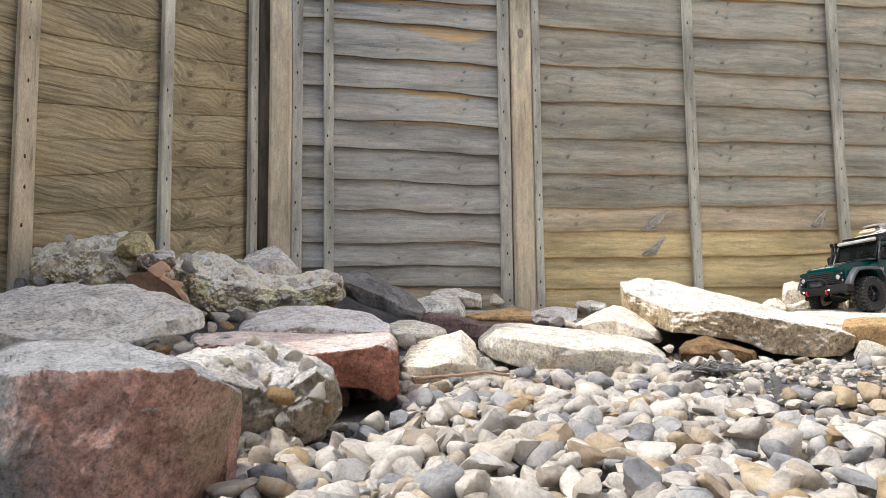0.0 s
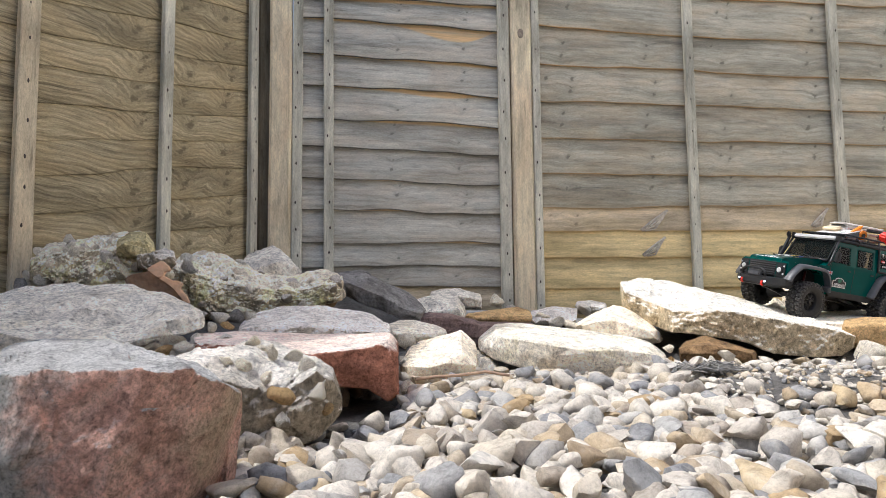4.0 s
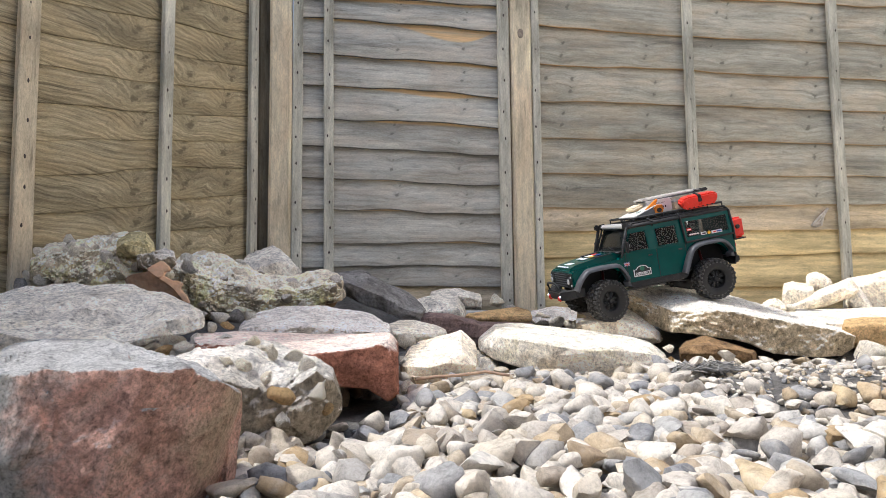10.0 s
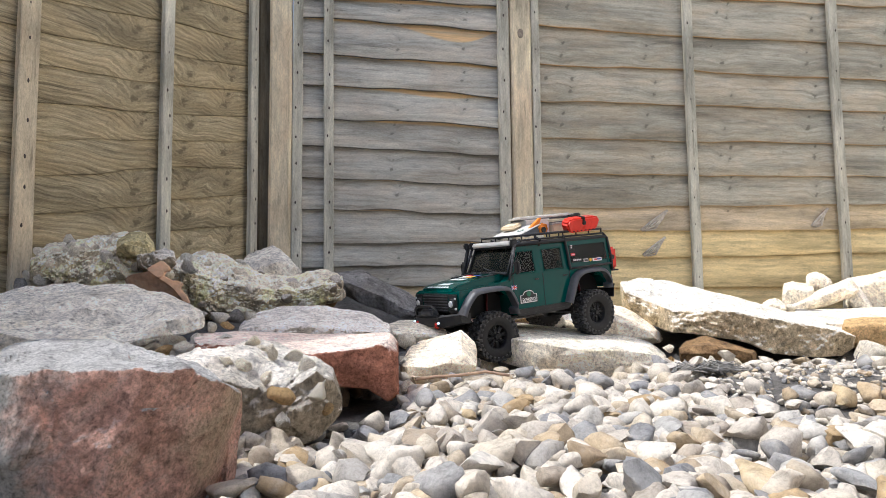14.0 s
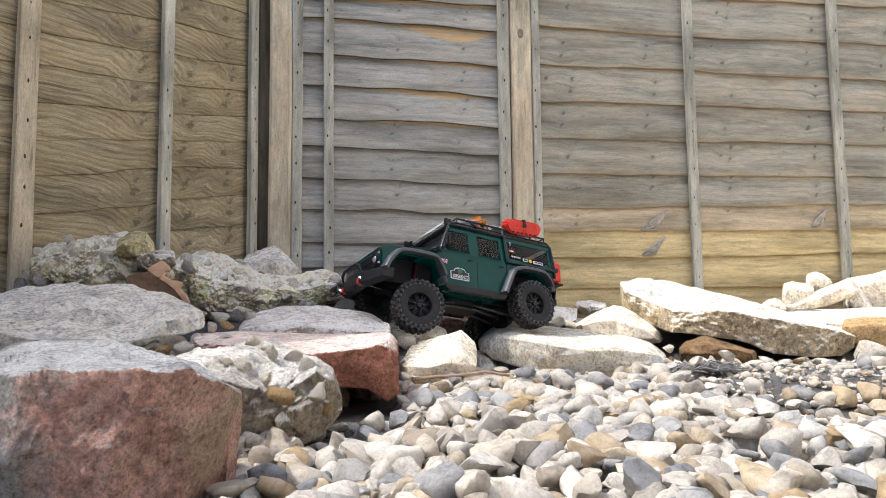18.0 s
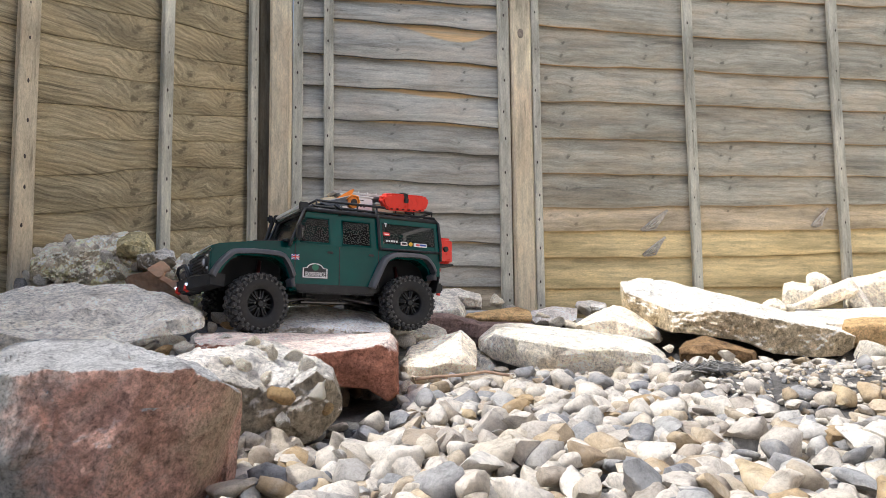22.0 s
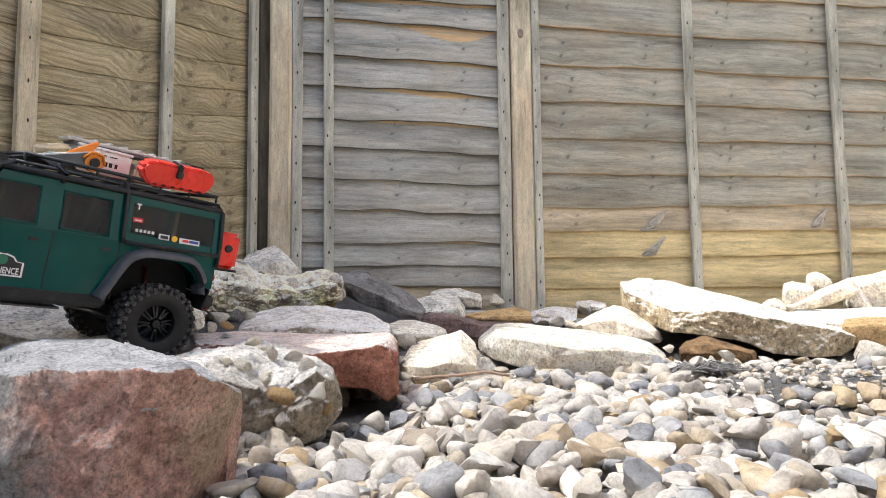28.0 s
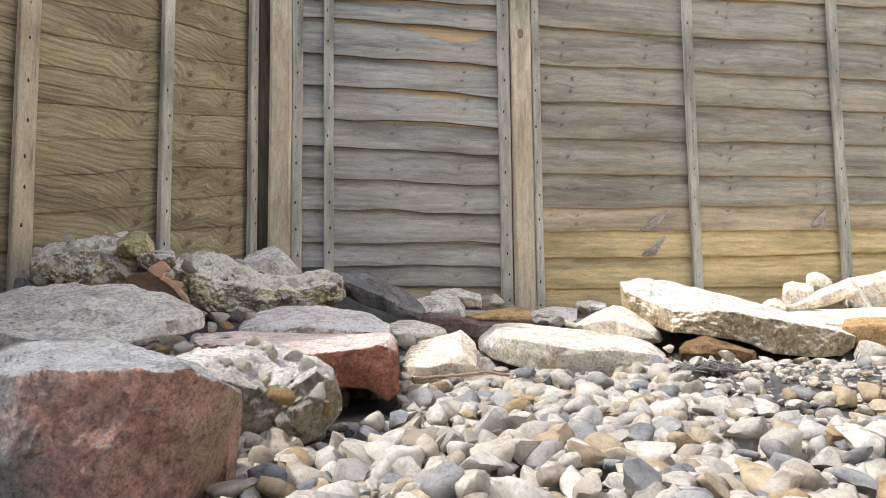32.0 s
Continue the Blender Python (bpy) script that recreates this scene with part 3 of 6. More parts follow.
# ---- rubble ----
rock("boulder", (-0.30, 0.75, -0.034),
     [(-0.187, -0.150, -0.012, 0.124, -0.503, 0.170, 0.128, -0.178, -0.150),
      (-0.118, -0.150, -0.012, 0.125, -0.291, 0.150, 0.130, -0.106, -0.145),
      (-0.074, -0.165, -0.012, 0.126, -0.268, 0.150, 0.138, -0.073, -0.150),
      (-0.053, -0.160, -0.012, 0.131, -0.235, 0.150, 0.142, -0.059, -0.145),
      (-0.027, -0.155, -0.012, 0.128, -0.201, 0.150, 0.143, -0.033, -0.140),
      (-0.005, -0.150, -0.012, 0.129, -0.139, 0.140, 0.142, -0.003, -0.130),
      (0.020, -0.140, -0.012, 0.128, -0.084, 0.090, 0.127, 0.031, -0.125),
      (0.037, -0.120, -0.012, 0.125, -0.016, 0.030, 0.123, 0.054, -0.110),
      (0.047, -0.105, -0.012, 0.117, 0.021, 0.010, 0.117, 0.058, -0.090),
      (0.052, -0.090, -0.012, 0.111, 0.041, 0.000, 0.110, 0.069, -0.095),
      (0.053, -0.060, -0.012, 0.105, 0.062, -0.010, 0.101, 0.089, -0.085),
      (0.051, 0.000, -0.012, 0.092, 0.068, 0.020, 0.089, 0.087, -0.040),
      (0.040, 0.050, -0.012, 0.074, 0.062, 0.050, 0.076, 0.068, 0.030)],
     RED, "red sandstone boulder with a flat grey top among gravel", rough=0.0075, cols=160, ring_n=180, seed=1, cut=0.02, chip=1.0, fizz=0.7, blunt=0.8)
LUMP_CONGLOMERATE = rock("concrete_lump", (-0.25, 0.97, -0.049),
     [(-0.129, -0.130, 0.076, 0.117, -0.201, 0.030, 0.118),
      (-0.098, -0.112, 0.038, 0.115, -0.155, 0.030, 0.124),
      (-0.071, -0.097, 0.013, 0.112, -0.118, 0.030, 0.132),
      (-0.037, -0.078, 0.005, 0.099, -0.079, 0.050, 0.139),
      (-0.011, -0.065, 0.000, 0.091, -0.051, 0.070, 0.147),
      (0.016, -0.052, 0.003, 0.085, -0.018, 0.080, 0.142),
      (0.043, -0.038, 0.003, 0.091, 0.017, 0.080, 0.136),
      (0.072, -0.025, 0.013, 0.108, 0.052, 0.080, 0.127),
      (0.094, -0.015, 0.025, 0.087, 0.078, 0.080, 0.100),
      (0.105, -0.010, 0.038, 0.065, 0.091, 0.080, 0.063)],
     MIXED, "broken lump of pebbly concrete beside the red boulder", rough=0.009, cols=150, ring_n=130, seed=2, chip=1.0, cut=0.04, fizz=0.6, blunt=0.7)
rock("sandstone_block", (-0.21, 1.23, -0.014),
     [(-0.188, -0.150, 0.076, 0.107, -0.291, 0.130, 0.109),
      (-0.121, -0.146, 0.057, 0.103, -0.206, 0.130, 0.113),
      (-0.041, -0.141, 0.032, 0.093, -0.104, 0.130, 0.109),
      (-0.009, -0.139, 0.032, 0.087, -0.064, 0.130, 0.107),
      (0.040, -0.136, 0.029, 0.090, -0.001, 0.130, 0.106),
      (0.086, -0.133, 0.024, 0.097, 0.056, 0.130, 0.105),
      (0.122, -0.131, 0.000, 0.105, 0.101, 0.130, 0.107),
      (0.136, -0.130, 0.007, 0.084, 0.118, 0.130, 0.093)],
     PINK, "pink sandstone block with a flat pale top", rough=0.004, cols=110, ring_n=90, seed=3, chip=0.9, cut=0.02, blunt=0.92)
rock("boulder", (-0.60, 1.28, 0.070),
     [(-0.285, -0.230, -0.000, 0.069, -0.567, 0.100, 0.130),
      (-0.127, -0.173, 0.004, 0.039, -0.320, 0.115, 0.112),
      (-0.081, -0.158, 0.008, 0.027, -0.253, 0.119, 0.127),
      (-0.009, -0.134, 0.012, 0.024, -0.151, 0.125, 0.132),
      (0.054, -0.115, 0.011, 0.021, -0.064, 0.131, 0.127),
      (0.110, -0.098, 0.021, 0.048, 0.011, 0.135, 0.109),
      (0.154, -0.085, 0.034, 0.066, 0.070, 0.139, 0.082),
      (0.173, -0.080, 0.043, 0.059, 0.095, 0.140, 0.066)],
     GREY, "wide grey boulder with a sloping top on the rubble", rough=0.009, cols=170, ring_n=130, seed=4, chip=1.5, cut=0.06, fizz=0.5)
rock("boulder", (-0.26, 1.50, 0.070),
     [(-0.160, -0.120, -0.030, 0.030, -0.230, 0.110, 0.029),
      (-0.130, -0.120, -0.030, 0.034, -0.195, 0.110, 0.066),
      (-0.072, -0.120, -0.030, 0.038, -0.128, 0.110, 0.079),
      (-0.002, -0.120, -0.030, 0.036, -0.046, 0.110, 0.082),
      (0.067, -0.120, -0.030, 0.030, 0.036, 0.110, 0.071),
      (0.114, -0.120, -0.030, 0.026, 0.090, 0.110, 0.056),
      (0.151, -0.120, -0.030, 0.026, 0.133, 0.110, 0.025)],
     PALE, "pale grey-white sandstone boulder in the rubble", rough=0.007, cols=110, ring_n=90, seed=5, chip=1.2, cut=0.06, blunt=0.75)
rock("rock", (-0.05, 1.65, 0.059),
     [(-0.081, -0.090, -0.000, 0.023, -0.095, 0.070, 0.048),
      (-0.023, -0.074, 0.001, 0.024, -0.030, 0.070, 0.050),
      (0.029, -0.059, 0.002, 0.023, 0.028, 0.070, 0.038),
      (0.062, -0.050, 0.004, 0.017, 0.063, 0.070, 0.023)],
     LIMESTONE, "beige limestone rock wedged behind the pale boulder", rough=0.006, cols=50, ring_n=48, seed=6, cut=0.06)
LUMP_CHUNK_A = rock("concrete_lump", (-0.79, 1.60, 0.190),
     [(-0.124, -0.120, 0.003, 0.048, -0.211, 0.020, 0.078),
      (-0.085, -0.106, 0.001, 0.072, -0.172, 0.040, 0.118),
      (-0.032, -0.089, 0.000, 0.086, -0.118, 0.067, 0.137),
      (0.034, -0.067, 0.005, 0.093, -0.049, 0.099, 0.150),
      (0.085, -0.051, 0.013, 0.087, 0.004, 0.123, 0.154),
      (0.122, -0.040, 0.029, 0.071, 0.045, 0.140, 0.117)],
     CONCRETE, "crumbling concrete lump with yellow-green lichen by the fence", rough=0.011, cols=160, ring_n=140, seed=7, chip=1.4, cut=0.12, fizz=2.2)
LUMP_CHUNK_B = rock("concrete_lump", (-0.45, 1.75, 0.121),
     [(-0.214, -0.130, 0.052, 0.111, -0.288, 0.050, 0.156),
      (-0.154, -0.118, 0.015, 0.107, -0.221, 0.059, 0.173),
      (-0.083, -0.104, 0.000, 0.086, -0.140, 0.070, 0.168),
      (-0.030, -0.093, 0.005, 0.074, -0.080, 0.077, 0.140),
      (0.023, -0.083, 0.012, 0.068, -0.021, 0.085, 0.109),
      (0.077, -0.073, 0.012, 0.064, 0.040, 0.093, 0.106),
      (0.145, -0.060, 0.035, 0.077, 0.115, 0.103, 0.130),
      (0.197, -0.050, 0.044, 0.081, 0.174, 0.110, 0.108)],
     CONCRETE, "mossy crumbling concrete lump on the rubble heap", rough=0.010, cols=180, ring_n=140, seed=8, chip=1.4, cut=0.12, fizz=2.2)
rock("rock", (-0.46, 1.88, 0.202),
     [(-0.081, -0.080, 0.024, 0.052, -0.120, 0.050, 0.076),
      (-0.043, -0.070, 0.009, 0.070, -0.079, 0.060, 0.122),
      (-0.004, -0.060, 0.001, 0.078, -0.038, 0.070, 0.142),
      (0.037, -0.050, -0.000, 0.061, 0.006, 0.080, 0.108),
      (0.078, -0.040, 0.006, 0.034, 0.051, 0.090, 0.060)],
     GREY, "pointed grey rock on top of the rubble heap", rough=0.006, cols=56, ring_n=56, seed=9, chip=0.9, cut=0.12)
rock("slab", (-0.15, 1.97, 0.095),
     [(-0.140, -0.100, 0.097, 0.126, -0.169, 0.060, 0.152, -0.139, -0.110),
      (-0.087, -0.100, 0.062, 0.096, -0.097, 0.060, 0.159, -0.067, -0.110),
      (-0.027, -0.100, 0.036, 0.072, -0.022, 0.060, 0.119, -0.011, -0.110),
      (0.035, -0.100, 0.012, 0.042, 0.046, 0.060, 0.088, 0.039, -0.110),
      (0.076, -0.100, 0.004, 0.026, 0.100, 0.060, 0.036, 0.086, -0.110)],
     DARK, "dark grey stone slab leaning on the rubble", rough=0.007, cols=110, ring_n=96, seed=10, chip=1.3, cut=0.03, fizz=0.8, blunt=0.9)
rock("rock", (-0.03, 2.14, 0.096),
     [(-0.091, -0.090, 0.005, 0.036, -0.099, 0.060, 0.079),
      (0.004, -0.075, 0.000, 0.040, 0.002, 0.080, 0.096),
      (0.099, -0.060, 0.006, 0.033, 0.105, 0.100, 0.080)],
     GREY, "grey rock at the foot of the dark slab", rough=0.007, cols=50, ring_n=50, seed=11, chip=0.9, cut=0.12)
rock("rock", (0.04, 2.35, 0.123),
     [(-0.088, -0.070, 0.006, 0.044, -0.090, 0.070, 0.073),
      (-0.001, -0.060, 0.005, 0.051, 0.001, 0.070, 0.087),
      (0.091, -0.050, -0.000, 0.034, 0.098, 0.070, 0.061)],
     GREY, "small grey rock near the fence", rough=0.008, cols=50, ring_n=50, seed=12, chip=0.9, cut=0.12)
rock("slate_piece", (0.07, 2.00, 0.019),
     [(-0.186, -0.080, 0.063, 0.084, -0.192, 0.020, 0.093),
      (-0.111, -0.066, 0.036, 0.090, -0.113, 0.034, 0.105),
      (-0.046, -0.054, 0.012, 0.088, -0.045, 0.046, 0.098),
      (0.036, -0.039, 0.000, 0.065, 0.041, 0.061, 0.076),
      (0.119, -0.024, 0.018, 0.062, 0.129, 0.076, 0.071),
      (0.195, -0.010, 0.043, 0.061, 0.209, 0.090, 0.066)],
     SLATE, "layered purple-brown slate piece", rough=0.004, cols=80, ring_n=80, seed=13, layers=0.004, cut=0.05)
rock("rock", (0.18, 2.18, 0.081),
     [(-0.114, -0.080, 0.006, 0.024, -0.109, 0.070, 0.032),
      (-0.031, -0.072, 0.002, 0.028, -0.020, 0.070, 0.046),
      (0.050, -0.065, 0.000, 0.030, 0.065, 0.070, 0.056),
      (0.098, -0.060, 0.007, 0.023, 0.116, 0.070, 0.040)],
     OCHRE, "flat ochre stone near the fence foot", rough=0.004, cols=46, ring_n=44, seed=14, cut=0.05)
rock("rock", (-0.01, 1.45, -0.010),
     [(-0.079, -0.080, 0.003, 0.025, -0.089, 0.070, 0.028),
      (-0.060, -0.077, 0.001, 0.028, -0.067, 0.070, 0.073),
      (-0.020, -0.072, 0.000, 0.025, -0.023, 0.070, 0.083),
      (0.026, -0.066, 0.002, 0.041, 0.028, 0.070, 0.095),
      (0.058, -0.062, 0.013, 0.052, 0.064, 0.070, 0.108),
      (0.077, -0.060, 0.023, 0.040, 0.084, 0.070, 0.071)],
     CREAM, "angular cream stone on the gravel", rough=0.004, cols=80, ring_n=72, seed=15, chip=0.9, cut=0.09)
rock("rock", (0.06, 1.72, -0.048),
     [(-0.044, -0.050, 0.002, 0.034, -0.043, 0.050, 0.043),
      (0.015, -0.050, 0.000, 0.040, 0.019, 0.050, 0.060),
      (0.042, -0.050, 0.007, 0.023, 0.048, 0.050, 0.021)],
     LIMESTONE, "low beige stone under the angular cream stone", rough=0.005, cols=40, ring_n=40, seed=16, cut=0.08)
rock("rock", (0.11, 1.71, -0.043),
     [(-0.033, -0.050, 0.015, 0.055, -0.028, 0.050, 0.076),
      (0.003, -0.050, -0.000, 0.046, 0.010, 0.050, 0.064),
      (0.025, -0.050, 0.005, 0.027, 0.033, 0.050, 0.033)],
     LIMESTONE, "weathered beige stone beside the slab", rough=0.005, cols=40, ring_n=40, seed=17, cut=0.08)
rock("slab", (0.30, 1.77, -0.025),
     [(-0.215, -0.070, 0.056, 0.076, -0.202, 0.180, 0.074),
      (-0.175, -0.100, 0.033, 0.091, -0.154, 0.180, 0.116),
      (-0.121, -0.170, 0.018, 0.088, -0.080, 0.180, 0.115),
      (-0.049, -0.220, 0.008, 0.076, 0.017, 0.180, 0.106),
      (0.026, -0.230, 0.004, 0.066, 0.115, 0.180, 0.095),
      (0.106, -0.220, 0.000, 0.065, 0.212, 0.180, 0.081),
      (0.173, -0.210, 0.002, 0.054, 0.293, 0.180, 0.059),
      (0.217, -0.190, 0.018, 0.032, 0.339, 0.180, 0.023)],
     LIMESTONE, "rounded limestone slab lying on the gravel", rough=0.006, cols=130, ring_n=96, seed=18, cut=0.03)
rock("rock", (0.51, 2.04, 0.018),
     [(-0.131, -0.090, 0.031, 0.057, -0.094, 0.100, 0.064),
      (-0.078, -0.090, 0.014, 0.073, -0.035, 0.100, 0.099),
      (-0.021, -0.090, 0.004, 0.080, 0.028, 0.100, 0.125),
      (0.036, -0.090, 0.000, 0.063, 0.091, 0.100, 0.110),
      (0.084, -0.090, 0.003, 0.042, 0.143, 0.100, 0.074),
      (0.121, -0.090, 0.012, 0.032, 0.183, 0.100, 0.036)],
     CREAM, "cream stone propping the long tilted slab", rough=0.006, cols=70, ring_n=64, seed=19, cut=0.08)
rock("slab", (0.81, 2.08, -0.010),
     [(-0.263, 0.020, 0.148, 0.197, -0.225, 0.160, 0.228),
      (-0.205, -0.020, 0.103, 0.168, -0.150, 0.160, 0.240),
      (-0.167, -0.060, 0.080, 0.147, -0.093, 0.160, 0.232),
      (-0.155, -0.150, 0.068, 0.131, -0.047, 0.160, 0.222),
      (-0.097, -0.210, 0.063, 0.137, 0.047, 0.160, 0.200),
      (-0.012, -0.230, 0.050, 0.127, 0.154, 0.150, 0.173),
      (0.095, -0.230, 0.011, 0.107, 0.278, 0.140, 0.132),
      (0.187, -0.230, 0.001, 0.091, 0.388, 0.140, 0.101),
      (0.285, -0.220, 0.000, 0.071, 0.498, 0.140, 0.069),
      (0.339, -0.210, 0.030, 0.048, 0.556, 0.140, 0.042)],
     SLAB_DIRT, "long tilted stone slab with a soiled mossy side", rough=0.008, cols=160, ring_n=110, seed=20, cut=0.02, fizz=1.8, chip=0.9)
rock("rock", (0.68, 1.78, -0.014),
     [(-0.090, -0.050, 0.002, 0.034, -0.052, 0.060, 0.041),
      (-0.061, -0.050, 0.001, 0.047, -0.021, 0.060, 0.056),
      (-0.017, -0.050, 0.001, 0.052, 0.026, 0.060, 0.068),
      (0.062, -0.050, -0.000, 0.037, 0.109, 0.060, 0.043),
      (0.123, -0.050, 0.002, 0.021, 0.175, 0.060, 0.024)],
     BROWN, "brown stone wedge under the tilted slab", rough=0.005, cols=56, ring_n=50, seed=21, chip=0.9, layers=0.003, cut=0.08)
rock("slab", (1.24, 2.25, -0.041),
     [(-0.336, -0.250, 0.075, 0.142, -0.109, 0.250, 0.156),
      (-0.211, -0.250, 0.066, 0.130, 0.048, 0.250, 0.153),
      (-0.045, -0.250, 0.052, 0.118, 0.258, 0.250, 0.156),
      (0.122, -0.250, 0.029, 0.107, 0.468, 0.250, 0.162),
      (0.455, -0.250, 0.000, 0.091, 0.887, 0.250, 0.164)],
     LIMESTONE, "sunlit flat pale stone by the fence", rough=0.008, cols=70, ring_n=56, seed=22, cut=0.03)
rock("rock", (1.25, 2.01, 0.003),
     [(-0.122, -0.090, 0.004, 0.065, -0.015, 0.090, 0.081),
      (-0.051, -0.084, 0.003, 0.073, 0.059, 0.090, 0.091),
      (0.034, -0.078, 0.002, 0.075, 0.147, 0.090, 0.090),
      (0.136, -0.070, 0.000, 0.061, 0.252, 0.090, 0.078)],
     OCHRE, "smooth tan stone at the end of the tilted slab", rough=0.004, cols=50, ring_n=48, seed=23, cut=0.08)
rock("rock", (1.32, 2.57, 0.082),
     [(-0.053, -0.050, 0.004, 0.089, -0.000, 0.050, 0.129),
      (-0.014, -0.050, -0.000, 0.101, 0.043, 0.056, 0.140),
      (0.071, -0.050, 0.011, 0.096, 0.138, 0.070, 0.124)],
     CREAM, "blocky cream stone against the fence", rough=0.005, cols=40, ring_n=40, seed=24, cut=0.08)
rock("slab", (1.42, 2.52, 0.083),
     [(-0.151, -0.040, 0.000, 0.029, -0.109, 0.040, 0.045),
      (-0.036, -0.040, 0.032, 0.073, 0.010, 0.040, 0.104),
      (0.081, -0.040, 0.072, 0.118, 0.131, 0.040, 0.149),
      (0.112, -0.040, 0.088, 0.113, 0.163, 0.040, 0.134)],
     CREAM, "tilted cream stone against the fence", rough=0.004, cols=46, ring_n=44, seed=25, cut=0.06)
rock("rock", (1.44, 2.62, 0.183),
     [(-0.048, -0.040, 0.004, 0.043, -0.004, 0.040, 0.073),
      (-0.007, -0.040, -0.000, 0.052, 0.039, 0.040, 0.077),
      (0.055, -0.040, 0.003, 0.025, 0.102, 0.040, 0.049)],
     CREAM, "small pointed cream stone by the fence", rough=0.005, cols=30, ring_n=32, seed=26, cut=0.12)
rock("rock", (1.69, 2.62, 0.087),
     [(-0.161, -0.060, 0.021, 0.098, -0.086, 0.060, 0.145),
      (-0.065, -0.060, 0.012, 0.123, 0.017, 0.065, 0.162),
      (0.022, -0.060, 0.002, 0.135, 0.112, 0.070, 0.177),
      (0.193, -0.060, 0.000, 0.120, 0.299, 0.080, 0.160)],
     CREAM, "large sunlit cream stone by the fence", rough=0.007, cols=56, ring_n=50, seed=27, cut=0.05)
rock("rock", (1.55, 2.53, 0.091),
     [(-0.049, -0.030, 0.035, 0.073, -0.012, 0.030, 0.103),
      (-0.003, -0.030, 0.014, 0.076, 0.036, 0.030, 0.102),
      (0.044, -0.030, 0.000, 0.017, 0.083, 0.030, 0.029)],
     LIMESTONE, "leaning beige stone by the fence", rough=0.005, cols=34, ring_n=34, seed=28, cut=0.08)
rock("rock", (1.13, 2.34, 0.092),
     [(-0.045, -0.040, 0.008, 0.030, -0.006, 0.040, 0.046),
      (-0.002, -0.040, 0.000, 0.048, 0.039, 0.040, 0.068),
      (0.040, -0.040, -0.000, 0.029, 0.081, 0.040, 0.041)],
     CREAM, "knobbly white lump behind the tilted slab", rough=0.009, cols=40, ring_n=40, seed=29, chip=0.9, cut=0.05, fizz=0.8)
rock("rock", (0.38, 2.37, 0.067),
     [(-0.089, -0.090, 0.005, 0.029, -0.065, 0.090, 0.060),
      (0.001, -0.090, -0.000, 0.034, 0.032, 0.090, 0.069),
      (0.079, -0.090, 0.003, 0.029, 0.117, 0.090, 0.058)],
     PALE, "flat pale stone at the fence foot", rough=0.006, cols=40, ring_n=40, seed=30, cut=0.08)
rock("rock", (0.54, 2.52, 0.100),
     [(-0.062, -0.070, 0.005, 0.029, -0.036, 0.060, 0.050),
      (-0.006, -0.070, 0.000, 0.033, 0.023, 0.060, 0.056),
      (0.053, -0.070, 0.004, 0.024, 0.085, 0.060, 0.044)],
     PALE, "small pale stone at the fence foot", rough=0.006, cols=34, ring_n=34, seed=31, cut=0.08)
rock("rock", (-0.69, 1.56, 0.263),
     [(-0.028, -0.090, 0.007, 0.022, -0.092, 0.040, 0.048),
      (-0.007, -0.067, 0.001, 0.034, -0.064, 0.055, 0.067),
      (0.016, -0.044, -0.000, 0.033, -0.036, 0.071, 0.067),
      (0.031, -0.030, 0.006, 0.019, -0.017, 0.080, 0.042)],
     LICHEN, "lump of concrete covered in yellow lichen", rough=0.010, cols=60, ring_n=56, seed=33, chip=1.5, cut=0.06, fizz=1.0)
rock("rock", (-0.65, 1.56, 0.232),
     [(-0.041, -0.060, 0.010, 0.028, -0.088, 0.040, 0.048),
      (-0.014, -0.053, -0.000, 0.035, -0.059, 0.047, 0.059),
      (0.024, -0.044, 0.005, 0.036, -0.017, 0.056, 0.057),
      (0.042, -0.040, 0.015, 0.025, 0.002, 0.060, 0.041)],
     MIXED, "small pitted rock in the rubble heap", rough=0.010, cols=60, ring_n=56, seed=34, chip=1.5, cut=0.06, fizz=1.0)


# ---- model car ----
PAINT = plain("dark green lacquer", (0.001, 0.062, 0.053), 0.06, vary=0.12, scale=18, coat=0.10)
PAINT.node_tree.nodes["Principled BSDF"].inputs["Specular IOR Level"].default_value = 0.18
BLACK = plain("black plastic", (0.016, 0.016, 0.017), 0.5, vary=0.3, scale=60, dirt=(0.05, 0.047, 0.042))
SATIN = plain("grey black trim", (0.075, 0.076, 0.082), 0.42, vary=0.3, scale=50, dirt=(0.13, 0.12, 0.11))


def rubber_material():
    """Black rubber, dusty where it touches the ground."""
    n = Nodes("tyre rubber")
    v = n.coords()
    sep = n.t.nodes.new("ShaderNodeSeparateXYZ")
    n.put(sep, 0, v)
    rad = n.math("SQRT", n.math("ADD", n.math("MULTIPLY", sep.outputs[0], sep.outputs[0]), n.math("MULTIPLY", sep.outputs[2], sep.outputs[2])))
    worn = n.ramp(n.math("MULTIPLY", rad, 10.0), [(0.592, 0.0), (0.612, 1.0)])
    patch = n.ramp(n.noise(v, 90, 6, 0.7), [(0.40, 0.1), (0.62, 0.9)])
    c = n.mix(n.ramp(n.noise(v, 60, 6, 0.7), [(0.5, 0.0), (0.75, 0.4)]), (0.020, 0.019, 0.018), (0.075, 0.066, 0.055))
    c = n.mix(n.math("MULTIPLY", worn, patch), c, (0.40, 0.36, 0.30))
    n.bump(n.noise(v, 400, 4, 0.6), 0.5, 0.0006)
    return n.done(c, 0.72)


